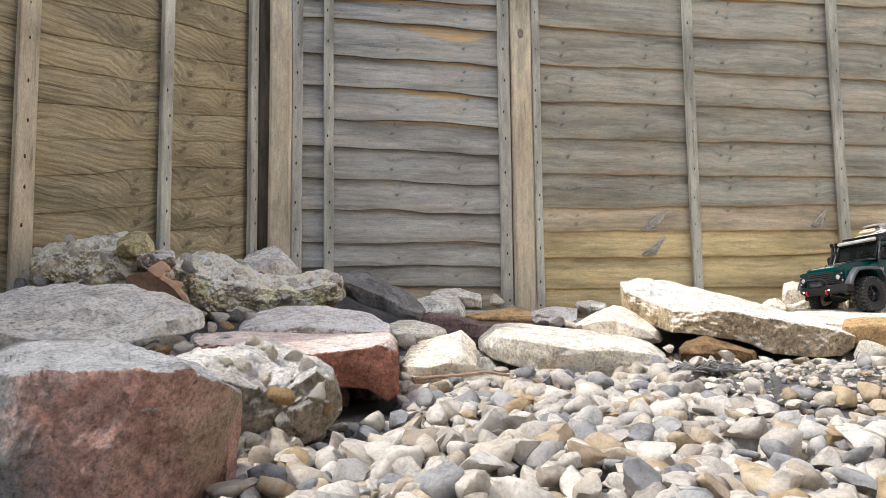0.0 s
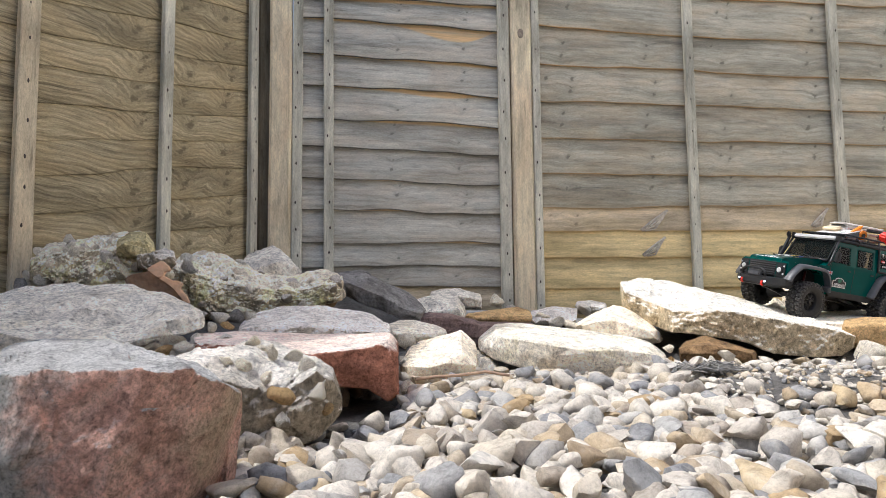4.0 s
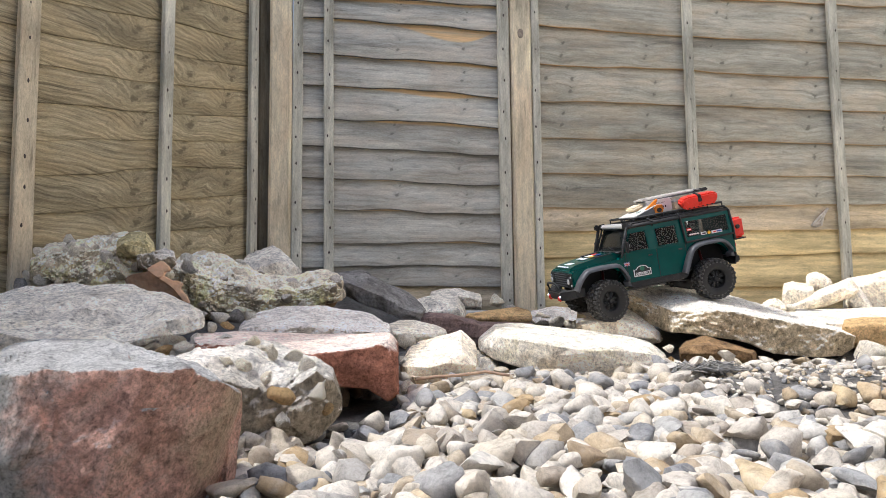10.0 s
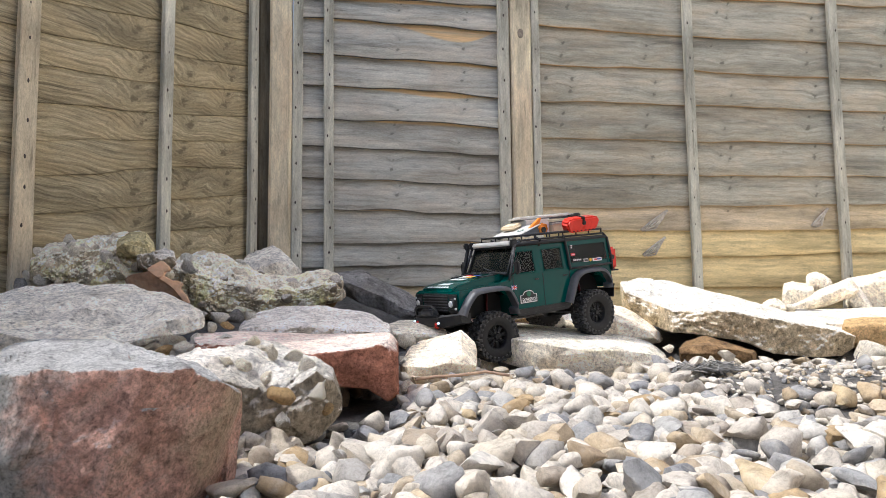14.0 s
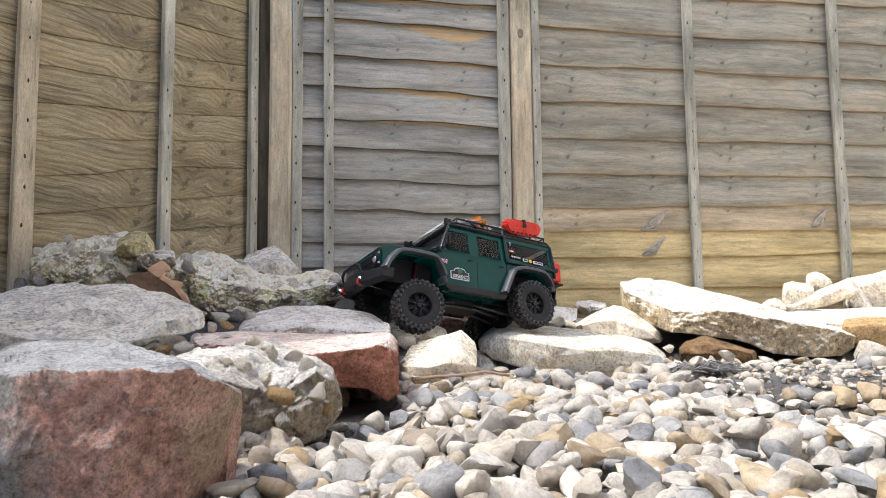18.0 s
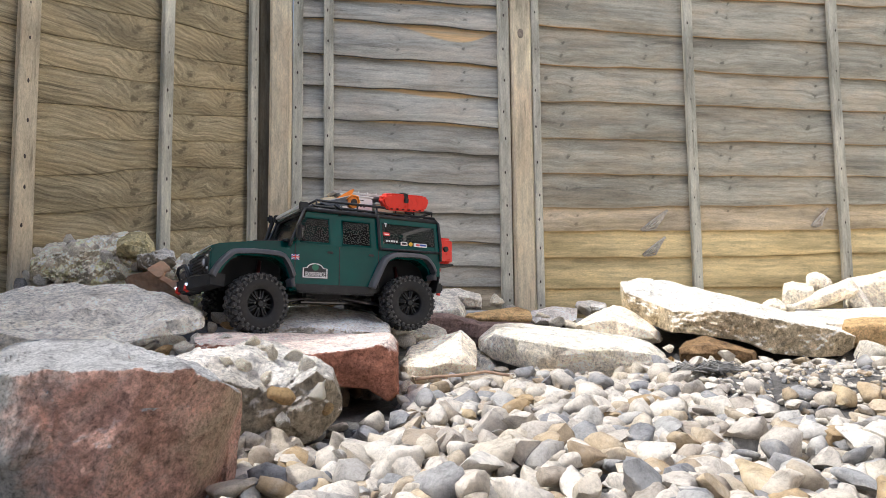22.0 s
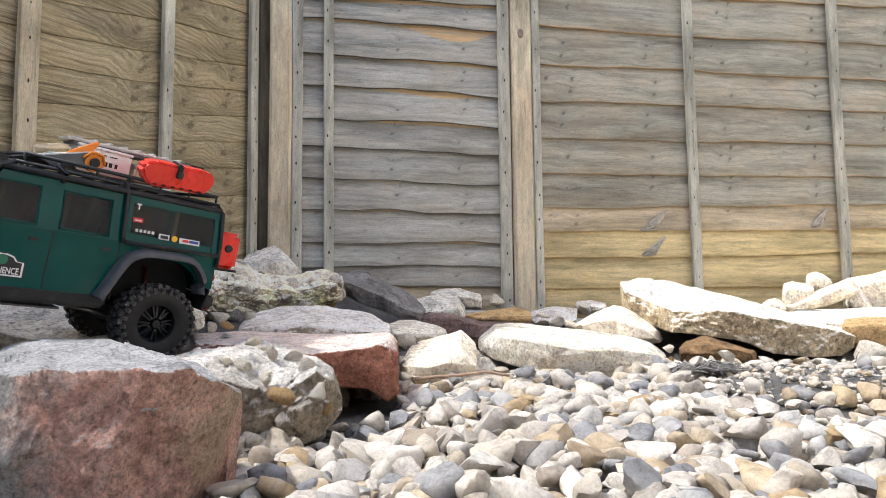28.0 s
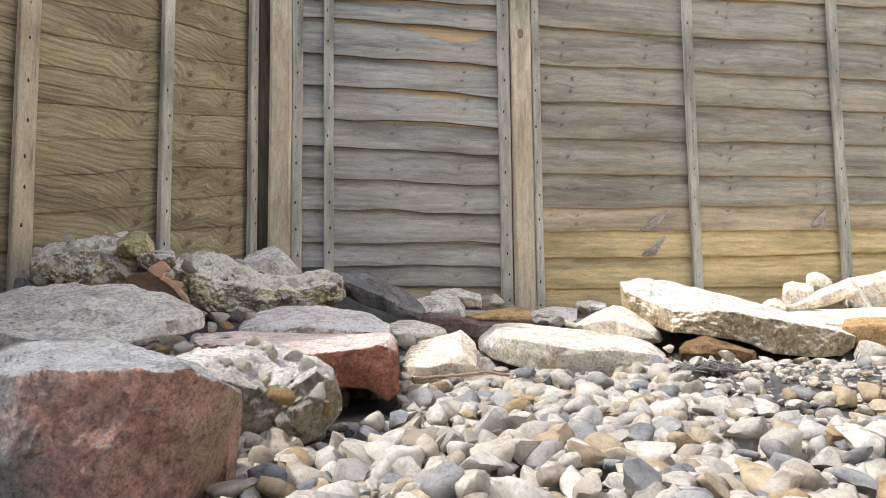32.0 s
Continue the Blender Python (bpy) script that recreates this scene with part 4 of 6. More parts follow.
RUBBER = rubber_material()
# dust on the lugs, its tone lifted to carry their sunlit highlights too
TREAD = plain("dusty tread rubber", (0.045, 0.042, 0.040), 0.55, vary=0.5, scale=120, bump=0.0004, dirt=(0.30, 0.275, 0.235))
RIM = plain("black rim", (0.014, 0.014, 0.015), 0.4, vary=0.3, scale=50, dirt=(0.05, 0.045, 0.04))
GLASS = plain("smoked window", (0.008, 0.010, 0.010), 0.04, vary=0.1, scale=20)
GLASS.node_tree.nodes["Principled BSDF"].inputs["Alpha"].default_value = 0.52
GLASS.node_tree.nodes["Principled BSDF"].inputs["Specular IOR Level"].default_value = 0.3
GLASS.node_tree.nodes["Principled BSDF"].inputs["Coat Weight"].default_value = 0.05
SILVER = plain("satin silver", (0.80, 0.79, 0.77), 0.38, 0.35, vary=0.1)
TUBING = plain("glossy black tube", (0.035, 0.035, 0.037), 0.22, 0.2, vary=0.2)
CHROME = plain("bright metal", (0.72, 0.72, 0.72), 0.25, 1.0, vary=0.1)
LENS = plain("lamp lens", (0.50, 0.50, 0.49), 0.10, vary=0.1, coat=0.6)
REDP = plain("red plastic", (0.74, 0.040, 0.022), 0.30, vary=0.15, scale=40, bump=0.0004)
ORANGE = plain("orange plastic", (0.80, 0.25, 0.02), 0.45, vary=0.15, scale=40)
LIGHTGREY = plain("light grey plastic", (0.66, 0.64, 0.60), 0.55, vary=0.25, scale=40, dirt=(0.35, 0.32, 0.28))
MIDGREY = plain("grey box", (0.13, 0.135, 0.14), 0.55, vary=0.3, scale=40)
WHITE = plain("white decal", (0.78, 0.78, 0.76), 0.4, vary=0.1)
BLUE = plain("blue decal", (0.02, 0.05, 0.30), 0.4, vary=0.1)
REDD = plain("red decal", (0.62, 0.03, 0.03), 0.4, vary=0.1)
YELLOW = plain("yellow decal", (0.85, 0.50, 0.03), 0.4, vary=0.1)
GREEND = plain("green decal", (0.03, 0.16, 0.09), 0.4, vary=0.1)
STEEL = plain("worn steel", (0.20, 0.19, 0.18), 0.4, 0.9, vary=0.4, scale=50)


# arch walls and shocks are toned down to hold the shade inside the arches
ARCH = plain("arch shade black", (0.006, 0.006, 0.006), 0.8, vary=0.3)
SHOCK = plain("dark red anodised", (0.07, 0.008, 0.008), 0.4, 0.6, vary=0.3)


LIT = plain("lit lamp", (0.8, 0.85, 0.95), 0.2, vary=0.05)
LIT.node_tree.nodes["Principled BSDF"].inputs["Emission Color"].default_value = (0.75, 0.85, 1.0, 1)
LIT.node_tree.nodes["Principled BSDF"].inputs["Emission Strength"].default_value = 1.0


def box_bm(sx, sy, sz, bevel=0.003, at=(0, 0, 0), turn=(0, 0, 0), seg=2):
    bm = bmesh.new()
    bmesh.ops.create_cube(bm, size=1, matrix=Matrix.Diagonal((sx, sy, sz, 1)))
    if bevel:
        bmesh.ops.bevel(bm, geom=list(bm.edges), offset=bevel, segments=seg, affect="EDGES", clamp_overlap=True)
    bmesh.ops.transform(bm, matrix=pose(*at, *turn), verts=bm.verts)
    return bm


def prism_bm(poly, y0, y1, bevel=0.0, inset=None):
    """A side outline (x, z) drawn out across y; inset (y, dz) narrows the upper points towards the middle."""
    bm = bmesh.new()
    rows = []
    for y in (y0, y1):
        rows.append([bm.verts.new((x, y, z)) for x, z in poly])
    n = len(poly)
    bm.faces.new(rows[0])
    bm.faces.new(rows[1][::-1])
    for i in range(n):
        bm.faces.new((rows[0][i], rows[1][i], rows[1][(i + 1) % n], rows[0][(i + 1) % n]))
    if inset:
        z0, z1, k = inset
        for v in bm.verts:
            if v.co.z > z0:
                v.co.y *= 1 - k * (v.co.z - z0) / (z1 - z0)
    bmesh.ops.recalc_face_normals(bm, faces=bm.faces)
    if bevel:
        bmesh.ops.bevel(bm, geom=list(bm.edges), offset=bevel, segments=2, affect="EDGES", clamp_overlap=True)
    return bm


def tube_bm(points, r, n=8):
    """A bent round bar through the points."""
    bm = bmesh.new()
    pts = [Vector(p) for p in points]
    rings = []
    for i, p in enumerate(pts):
        d = (pts[min(i + 1, len(pts) - 1)] - pts[max(i - 1, 0)]).normalized()
        a = d.cross(Vector((0.31, 0.2, 0.93))).normalized()
        b = d.cross(a)
        rings.append([bm.verts.new(p + r * (a * math.cos(k * 2 * math.pi / n) + b * math.sin(k * 2 * math.pi / n))) for k in range(n)])
    for i in range(len(rings) - 1):
        for k in range(n):
            f = bm.faces.new((rings[i][k], rings[i][(k + 1) % n], rings[i + 1][(k + 1) % n], rings[i + 1][k]))
            f.smooth = True
    bm.faces.new(rings[0][::-1])
    bm.faces.new(rings[-1])
    return bm


def band_bm(points, y0, y1, thick):
    """A bent strip along (x, z) points, from y0 to y1, thick outwards: a wheel-arch flare."""
    bm = bmesh.new()
    n = len(points)
    rows = []
    for i, (x, z) in enumerate(points):
        a, b = points[max(i - 1, 0)], points[min(i + 1, n - 1)]
        d = Vector((b[0] - a[0], b[1] - a[1])).normalized()
        nx, nz = -d.y, d.x
        if nz * 1 < 0 and abs(nz) > 0.3:
            nx, nz = -nx, -nz
        rows.append([bm.verts.new(v) for v in ((x, y0, z), (x, y1, z - 0.002), (x + nx * thick * 0.45, y1, z + nz * thick * 0.45), (x + nx * thick * 0.85, y1 * 0.90 + y0 * 0.10, z + nz * thick * 0.85), (x + nx * thick * 1.1, y1 * 0.6 + y0 * 0.4, z + nz * thick * 1.1), (x + nx * thick * 1.3, y0, z + nz * thick * 1.3))])
    for i in range(n - 1):
        for k in range(6):
            bm.faces.new((rows[i][k], rows[i][(k + 1) % 6], rows[i + 1][(k + 1) % 6], rows[i + 1][k]))
    bm.faces.new(rows[0])
    bm.faces.new(rows[-1][::-1])
    return bm


def flow(points, n=34):
    """A smooth line through the points (x, z)."""
    p = np.array([points[0], *points, points[-1]], float)
    out = []
    for t in np.linspace(0, len(points) - 1.0001, n):
        i, u = int(t), t - int(t)
        a, b, c, d = p[i:i + 4]
        out.append(tuple(0.5 * (2 * b + (c - a) * u + (2 * a - 5 * b + 4 * c - d) * u * u + (3 * b - a - 3 * c + d) * u ** 3)))
    return out


def disc_bm(r, depth, axis, at, n=20, dome=0.0):
    """A short round disc; axis 'x', 'y' or 'z'."""
    bm = bmesh.new()
    bmesh.ops.create_cone(bm, cap_ends=True, segments=n, radius1=r, radius2=r * (1 - dome), depth=depth)
    t = {"x": (0, 90, 0), "y": (-90, 0, 0), "z": (0, 0, 0)}[axis]
    bmesh.ops.transform(bm, matrix=pose(*at, *t), verts=bm.verts)
    return bm


RADIUS = 0.0605


def tyre_bm():
    """Off-road tyre about the y axis: carcass, three rows of staggered tread blocks, side lugs."""
    bm = bmesh.new()
    prof = [(0.029, -0.017), (0.036, -0.0215), (0.048, -0.0225), (0.0555, -0.019), (0.0565, 0.0), (0.0555, 0.019), (0.048, 0.0225), (0.036, 0.0215), (0.029, 0.017)]
    n = 48
    rings = [[bm.verts.new((r * math.sin(a), y, r * math.cos(a))) for r, y in prof] for a in (k * 2 * math.pi / n for k in range(n))]
    for i in range(n):
        for j in range(len(prof) - 1):
            f = bm.faces.new((rings[i][j], rings[(i + 1) % n][j], rings[(i + 1) % n][j + 1], rings[i][j + 1]))
            f.smooth = True
    return bm


def add_tread(wheel):
    """Three rows of staggered tread blocks and the side lugs, each a block of its own."""
    me = {}
    for key, size, ease in (("outer", (0.0082, 0.0125, 0.0065), 0.0009), ("middle", (0.0082, 0.0115, 0.0065), 0.0009), ("side", (0.0065, 0.004, 0.0095), 0.0008)):
        b = box_bm(*size, ease, seg=1)
        me[key] = bpy.data.meshes.new("tread_block")
        b.to_mesh(me[key])
        b.free()
        me[key].materials.append(TREAD)
    m = 26
    for row, (y, key, r, shift) in enumerate(((-0.0165, "outer", 0.0572, 0.0), (0.0, "middle", 0.0583, 0.5), (0.0165, "outer", 0.0572, 0.0))):
        for k in range(m):
            ob = hang(new("tread_block", me[key]), wheel)
            skew = 16 * (1 if (k + row) % 2 else -1)
            ob.matrix_basis = Matrix.Rotation((k + shift) * 2 * math.pi / m, 4, "Y") @ Matrix.Translation((0, y, r)) @ Matrix.Rotation(radians(skew), 4, "Z")
    for side in (-1, 1):
        for k in range(m):
            ob = hang(new("side_lug", me["side"]), wheel)
            ob.matrix_basis = Matrix.Rotation((k + 0.5) * 2 * math.pi / m, 4, "Y") @ Matrix.Translation((0, side * 0.0215, 0.0525))


def rim_bm():
    """Black rim about the y axis: barrel, lip and eight split spokes, face towards +y."""
    bm = bmesh.new()
    prof = [(0.0305, -0.016), (0.0265, -0.010), (0.0265, 0.008), (0.0295, 0.0165), (0.0315, 0.0175), (0.0315, 0.0145)]
    n = 36
    rings = [[bm.verts.new((r * math.sin(a), y, r * math.cos(a))) for r, y in prof] for a in (k * 2 * math.pi / n for k in range(n))]
    for i in range(n):
        for j in range(len(prof) - 1):
            bm.faces.new((rings[i][j], rings[(i + 1) % n][j], rings[(i + 1) % n][j + 1], rings[i][j + 1])).smooth = True
    for k in range(8):
        for s in (-1, 1):
            a = k * math.pi / 4 + s * 0.13
            b = box_bm(0.0034, 0.006, 0.021, 0.0008, seg=1)
            bmesh.ops.transform(b, matrix=Matrix.Rotation(a, 4, "Y") @ Matrix.Translation((0, 0.0085, 0.0185)) @ Matrix.Rotation(0.16, 4, "X"), verts=b.verts)
            me = bpy.data.meshes.new("spoke")
            b.to_mesh(me)
            b.free()
            bm.from_mesh(me)
            bpy.data.meshes.remove(me)
    b = disc_bm(0.0262, 0.003, "y", (0, -0.004, 0), 28)
    me = bpy.data.meshes.new("back")
    b.to_mesh(me)
    b.free()
    bm.from_mesh(me)
    bpy.data.meshes.remove(me)
    return bm


CAR = tagged(new("model_car"), "dark green radio-controlled off-road model car with a loaded roof rack", "model car")
TUB = [(-0.252, 0.060), (-0.252, 0.120), (0.104, 0.120), (0.112, 0.108), (0.262, 0.098), (0.268, 0.090), (0.268, 0.048), (0.248, 0.045), (0.232, 0.072), (0.210, 0.086),
       (0.142, 0.086), (0.118, 0.070), (0.105, 0.034), (0.098, 0.020), (-0.080, 0.020), (-0.088, 0.045), (-0.108, 0.088), (-0.136, 0.100), (-0.190, 0.100), (-0.216, 0.084), (-0.228, 0.056)]


def build_body():
    smooth_by(part("body", prism_bm(TUB, -0.096, 0.096, 0.0035), PAINT, CAR), 40)
    # bonnet, a little proud and rounded towards the nose
    bm = prism_bm([(0.100, 0.108), (0.102, 0.126), (0.180, 0.120), (0.250, 0.110), (0.264, 0.102), (0.264, 0.092)], -0.070, 0.070, 0.004)
    bonnet = smooth_by(part("bonnet", bm, PAINT, CAR), 40)
    # upper cabin: pillars and rails round the windows
    for s in (1, -1):
        cabin = bmesh.new()
        def wall_piece(poly):
            b = prism_bm([(x, z) for x, z in poly], s * 0.0925, s * 0.0955)
            for v in b.verts:
                v.co.y *= 1 - 0.11 * (v.co.z - 0.118) / 0.074
            me = bpy.data.meshes.new("piece")
            b.to_mesh(me)
            b.free()
            cabin.from_mesh(me)
            bpy.data.meshes.remove(me)
        wall_piece([(0.104, 0.117), (0.102, 0.124), (-0.100, 0.124), (-0.100, 0.117)])
        wall_piece([(0.078, 0.174), (0.070, 0.192), (-0.100, 0.192), (-0.100, 0.174)])
        wall_piece([(0.1025, 0.1235), (0.094, 0.1235), (0.070, 0.175), (0.0785, 0.175)])
        wall_piece([(0.025, 0.1235), (-0.009, 0.1235), (-0.009, 0.175), (0.025, 0.175)])
        wall_piece([(-0.071, 0.1235), (-0.096, 0.1235), (-0.096, 0.175), (-0.071, 0.175)])
        part("upper_side", cabin, PAINT, CAR)
    inside = plain("dark cabin lining", (0.02, 0.02, 0.02), 0.8, vary=0.3)
    part("dashboard", box_bm(0.030, 0.170, 0.018, 0.005, (0.086, 0, 0.126)), inside, CAR)
    for x in (0.012, -0.062):
        for y in (0.042, -0.042):
            seat = part("seat", box_bm(0.014, 0.048, 0.052, 0.006, (x - 0.012, y, 0.140), (0, -12, 0)), inside, CAR)
            part("headrest", box_bm(0.010, 0.024, 0.014, 0.004, (x - 0.019, y, 0.170), (0, -12, 0)), inside, seat)
    ring = [(0.066 + 0.006 * math.sin(k * math.pi / 6), 0.042 + 0.014 * math.cos(k * math.pi / 6), 0.140 + 0.013 * math.sin(k * math.pi / 6)) for k in range(13)]
    part("steering_wheel", tube_bm(ring, 0.0018, 6), inside, CAR)
    smooth_by(part("roof", prism_bm([(0.074, 0.191), (0.066, 0.199), (-0.236, 0.199), (-0.248, 0.191)], -0.087, 0.087, 0.004), BLACK, CAR), 40)
    smooth_by(part("windscreen", box_bm(0.002, 0.160, 0.076, 0.0008, (0.0885, 0, 0.156), (0, -25, 0)), GLASS, CAR), 40)
    part("windscreen_frame", tube_bm([(0.103, -0.084, 0.124), (0.074, -0.080, 0.190), (0.074, 0.080, 0.190), (0.103, 0.084, 0.124), (0.103, -0.084, 0.124)], 0.0042), BLACK, CAR)
    part("windscreen_bar", tube_bm([(0.112, -0.090, 0.124), (0.114, -0.060, 0.127), (0.114, 0.060, 0.127), (0.112, 0.090, 0.124)], 0.0036), TUBING, CAR)
    lean = 8.0
    for s in (1, -1):
        for name, x0, x1, z0, z1 in (("front_side_window", 0.086, 0.024, 0.123, 0.175), ("middle_side_window", -0.008, -0.072, 0.123, 0.175)):
            z = (z0 + z1) / 2
            y = s * 0.0955 * (1 - 0.11 * (z - 0.118) / 0.074)
            win = part(name, box_bm(x0 - x1, 0.003, z1 - z0, 0.001, ((x0 + x1) / 2, y, z), (s * lean, 0, 0)), GLASS, CAR)
            w, h = (x0 - x1) / 2 + 0.0015, (z1 - z0) / 2 + 0.0015
            loop = [(-w, 0, -h), (w, 0, -h), (w - (0.012 if x0 > 0.05 else 0), 0, h), (-w, 0, h), (-w, 0, -h)]
            fr = part("window_frame", tube_bm(loop, 0.0013, 6), PAINT, win)
            fr.matrix_basis = pose((x0 + x1) / 2, y + s * 0.001, z, s * lean)
        # dark rear quarter with its long window
        zc = 0.155
        y = s * 0.0955 * (1 - 0.11 * (zc - 0.118) / 0.074)
        quarter = part("rear_quarter_panel", box_bm(0.152, 0.003, 0.014, 0.001, (-0.171, y + s * 0.0030, 0.1275), (s * lean, 0, 0)), PAINT, CAR)
        part("quarter_rail", box_bm(0.152, 0.003, 0.013, 0.001, (-0.171, y - s * 0.0020, 0.1845), (s * lean, 0, 0)), PAINT, quarter)
        for qx in (-0.098, -0.243):
            part("quarter_pillar", box_bm(0.012, 0.0032, 0.068, 0.001, (qx, y + s * 0.0006, zc), (s * lean, 0, 0)), PAINT, quarter)
        win = part("rear_side_window", box_bm(0.138, 0.002, 0.048, 0.0008, (-0.170, y + s * 0.0008, 0.156), (s * lean, 0, 0)), GLASS, CAR)
        # doors: shut lines and handles
        for x in (0.098, 0.000, -0.092):
            part("door_gap", box_bm(0.0016, 0.001, 0.088, 0, (x, s * 0.0962, 0.073)), BLACK, CAR)
        part("waist_line", box_bm(0.345, 0.002, 0.0026, 0.0006, (-0.076, s * 0.0962, 0.1165)), PAINT, CAR)
        for x in (0.022, -0.074):
            part("door_handle", box_bm(0.014, 0.004, 0.0045, 0.0015, (x, s * 0.0978, 0.103)), BLACK, CAR)
        part("sill", box_bm(0.175, 0.012, 0.010, 0.003, (0.004, s * 0.093, 0.020)), BLACK, CAR)
        # wheel-arch flares
        front = [(0.260, 0.040), (0.250, 0.060), (0.232, 0.080), (0.212, 0.089), (0.140, 0.089), (0.122, 0.078), (0.109, 0.052), (0.102, 0.028)]
        rear = [(-0.076, 0.030), (-0.086, 0.052), (-0.104, 0.088), (-0.118, 0.099), (-0.138, 0.104), (-0.190, 0.104), (-0.208, 0.098), (-0.222, 0.080), (-0.230, 0.056)]
        for pts in (front, rear):
            smooth_by(part("wheel_arch_flare", band_bm(flow(pts), s * 0.090, s * 0.118, 0.008), SATIN, CAR, "matt dark grey plastic flare"), 50)
        # inner arch walls
        part("inner_arch", box_bm(0.126, 0.004, 0.064, 0.001, (0.180, s * 0.060, 0.058)), ARCH, CAR)
        part("inner_arch", box_bm(0.126, 0.004, 0.070, 0.001, (-0.162, s * 0.060, 0.068)), ARCH, CAR)
        for k in range(22):
            part("rivet", disc_bm(0.0009, 0.0012, "y", (0.086 - k * 0.0078, s * 0.0982, 0.0300), 6), BLACK, CAR)
        part("roof_rail", tube_bm([(0.074, s * 0.0875, 0.194), (-0.246, s * 0.0875, 0.194)], 0.0052), BLACK, CAR)
        part("rock_slider", box_bm(0.182, 0.003, 0.013, 0.001, (0.004, s * 0.0966, 0.0275)), BLACK, CAR)
        # mirrors
        mirror = smooth_by(part("mirror", box_bm(0.013, 0.020, 0.036, 0.005, (0.096, s * 0.113, 0.140)), BLACK, CAR), 40)
        part("mirror_arm", tube_bm([(0.100, s * 0.094, 0.122), (0.099, s * 0.106, 0.126), (0.097, s * 0.112, 0.134)], 0.0018, 6), BLACK, mirror)
        part("mirror_glass", box_bm(0.001, 0.010, 0.019, 0, (0.0905, s * 0.113, 0.139)), CHROME, mirror)
        # cage bars over the flank
        part("cage_bar", tube_bm([(0.112, s * 0.098, 0.110), (0.106, s * 0.099, 0.125), (0.078, s * 0.090, 0.194), (0.060, s * 0.089, 0.202)], 0.0034), TUBING, CAR, "glossy black front cage bar")
        part("cage_bar", tube_bm([(-0.002, s * 0.088, 0.186), (-0.004, s * 0.092, 0.200), (0.012, s * 0.091, 0.209)], 0.0032), TUBING, CAR)
        part("cage_bar", tube_bm([(-0.094, s * 0.100, 0.116), (-0.093, s * 0.099, 0.128), (-0.092, s * 0.091, 0.190), (-0.086, s * 0.090, 0.207)], 0.0034), BLACK, CAR)
        part("cage_bar", tube_bm([(-0.250, s * 0.099, 0.100), (-0.251, s * 0.098, 0.135), (-0.249, s * 0.090, 0.190), (-0.238, s * 0.088, 0.201)], 0.0036), BLACK, CAR)
        part("cage_bar", tube_bm([(-0.096, s * 0.1005, 0.118), (-0.170, s * 0.1010, 0.119), (-0.248, s * 0.0995, 0.119)], 0.0028), BLACK, CAR)
        # headlights with side lamps
        lamp = smooth_by(part("headlight", disc_bm(0.0135, 0.007, "x", (0.2705, s * 0.074, 0.069), 24, 0.12), BLACK, CAR), 40)
        part("headlight_lens", disc_bm(0.0095, 0.004, "x", (0.2745, s * 0.074, 0.069), 24, 0.35), LENS, lamp, "clear round lens")
        for z in (0.0575, 0.0815):
            part("side_lamp", disc_bm(0.0032, 0.004, "x", (0.2705, s * 0.0885, z), 14, 0.3), LENS, lamp)
        part("front_panel", box_bm(0.004, 0.036, 0.046, 0.003, (0.2675, s * 0.076, 0.069)), BLACK, CAR)
        # shocks
        part("shock_absorber", tube_bm([(0.163, s * 0.066, 0.080), (0.171, s * 0.070, 0.008)], 0.0042), SHOCK, CAR)
        part("shock_absorber", tube_bm([(-0.150, s * 0.062, 0.085), (-0.158, s * 0.068, 0.008)], 0.0042), SHOCK, CAR)
        part("chassis_rail", box_bm(0.440, 0.008, 0.014, 0.001, (0.0, s * 0.030, 0.030)), BLACK, CAR)
        part("link_rod", tube_bm([(0.145, s * 0.045, -0.006), (0.030, s * 0.030, 0.012)], 0.0032, 6), STEEL, CAR)
        part("link_rod", tube_bm([(-0.145, s * 0.045, -0.006), (-0.030, s * 0.030, 0.012)], 0.0032, 6), STEEL, CAR)
    part("grille", box_bm(0.006, 0.116, 0.046, 0.002, (0.2655, 0, 0.070)), BLACK, CAR)
    for k in range(6):
        part("grille_bar", box_bm(0.004, 0.108, 0.0026, 0.0006, (0.2695, 0, 0.053 + k * 0.0068)), SATIN, CAR)
    part("bonnet_vent", box_bm(0.050, 0.018, 0.004, 0.0015, (0.150, 0.058, 0.123), (0, 4, 0)), BLACK, CAR)
    part("bonnet_vent", box_bm(0.050, 0.018, 0.004, 0.0015, (0.150, -0.058, 0.123), (0, 4, 0)), BLACK, CAR)
    # pale patches on the bonnet
    for x, y, a, b in ((0.232, 0.0, 0.026, 0.044), (0.196, 0.018, 0.018, 0.026), (0.194, -0.016, 0.018, 0.026), (0.172, 0.022, 0.016, 0.022), (0.168, -0.010, 0.018, 0.030), (0.148, 0.014, 0.014, 0.024), (0.146, -0.020, 0.014, 0.020)):
        part("bonnet_decal", box_bm(a, b, 0.0008, 0, (x, y, 0.1276 - max(0, (x - 0.18)) * 0.16 - max(0, x - 0.102) * 0.052), (0, 5, 0)), {0.232: WHITE, 0.172: YELLOW, 0.148: BLUE, 0.146: REDD}.get(x, WHITE), CAR)
    for k in range(8):
        part("bonnet_lettering", box_bm(0.006, 0.0075, 0.0008, 0, (0.2575, -0.042 + k * 0.012, 0.1075), (0, 22, 0)), WHITE, CAR)
    part("wiper", tube_bm([(0.1035, 0.040, 0.127), (0.098, -0.02, 0.140)], 0.0012, 6), BLACK, CAR)
    part("air_snorkel", tube_bm([(0.118, -0.098, 0.098), (0.110, -0.100, 0.125), (0.090, -0.096, 0.190), (0.088, -0.096, 0.196)], 0.005), BLACK, CAR)
    part("snorkel_head", box_bm(0.016, 0.012, 0.018, 0.004, (0.094, -0.096, 0.199)), BLACK, CAR)


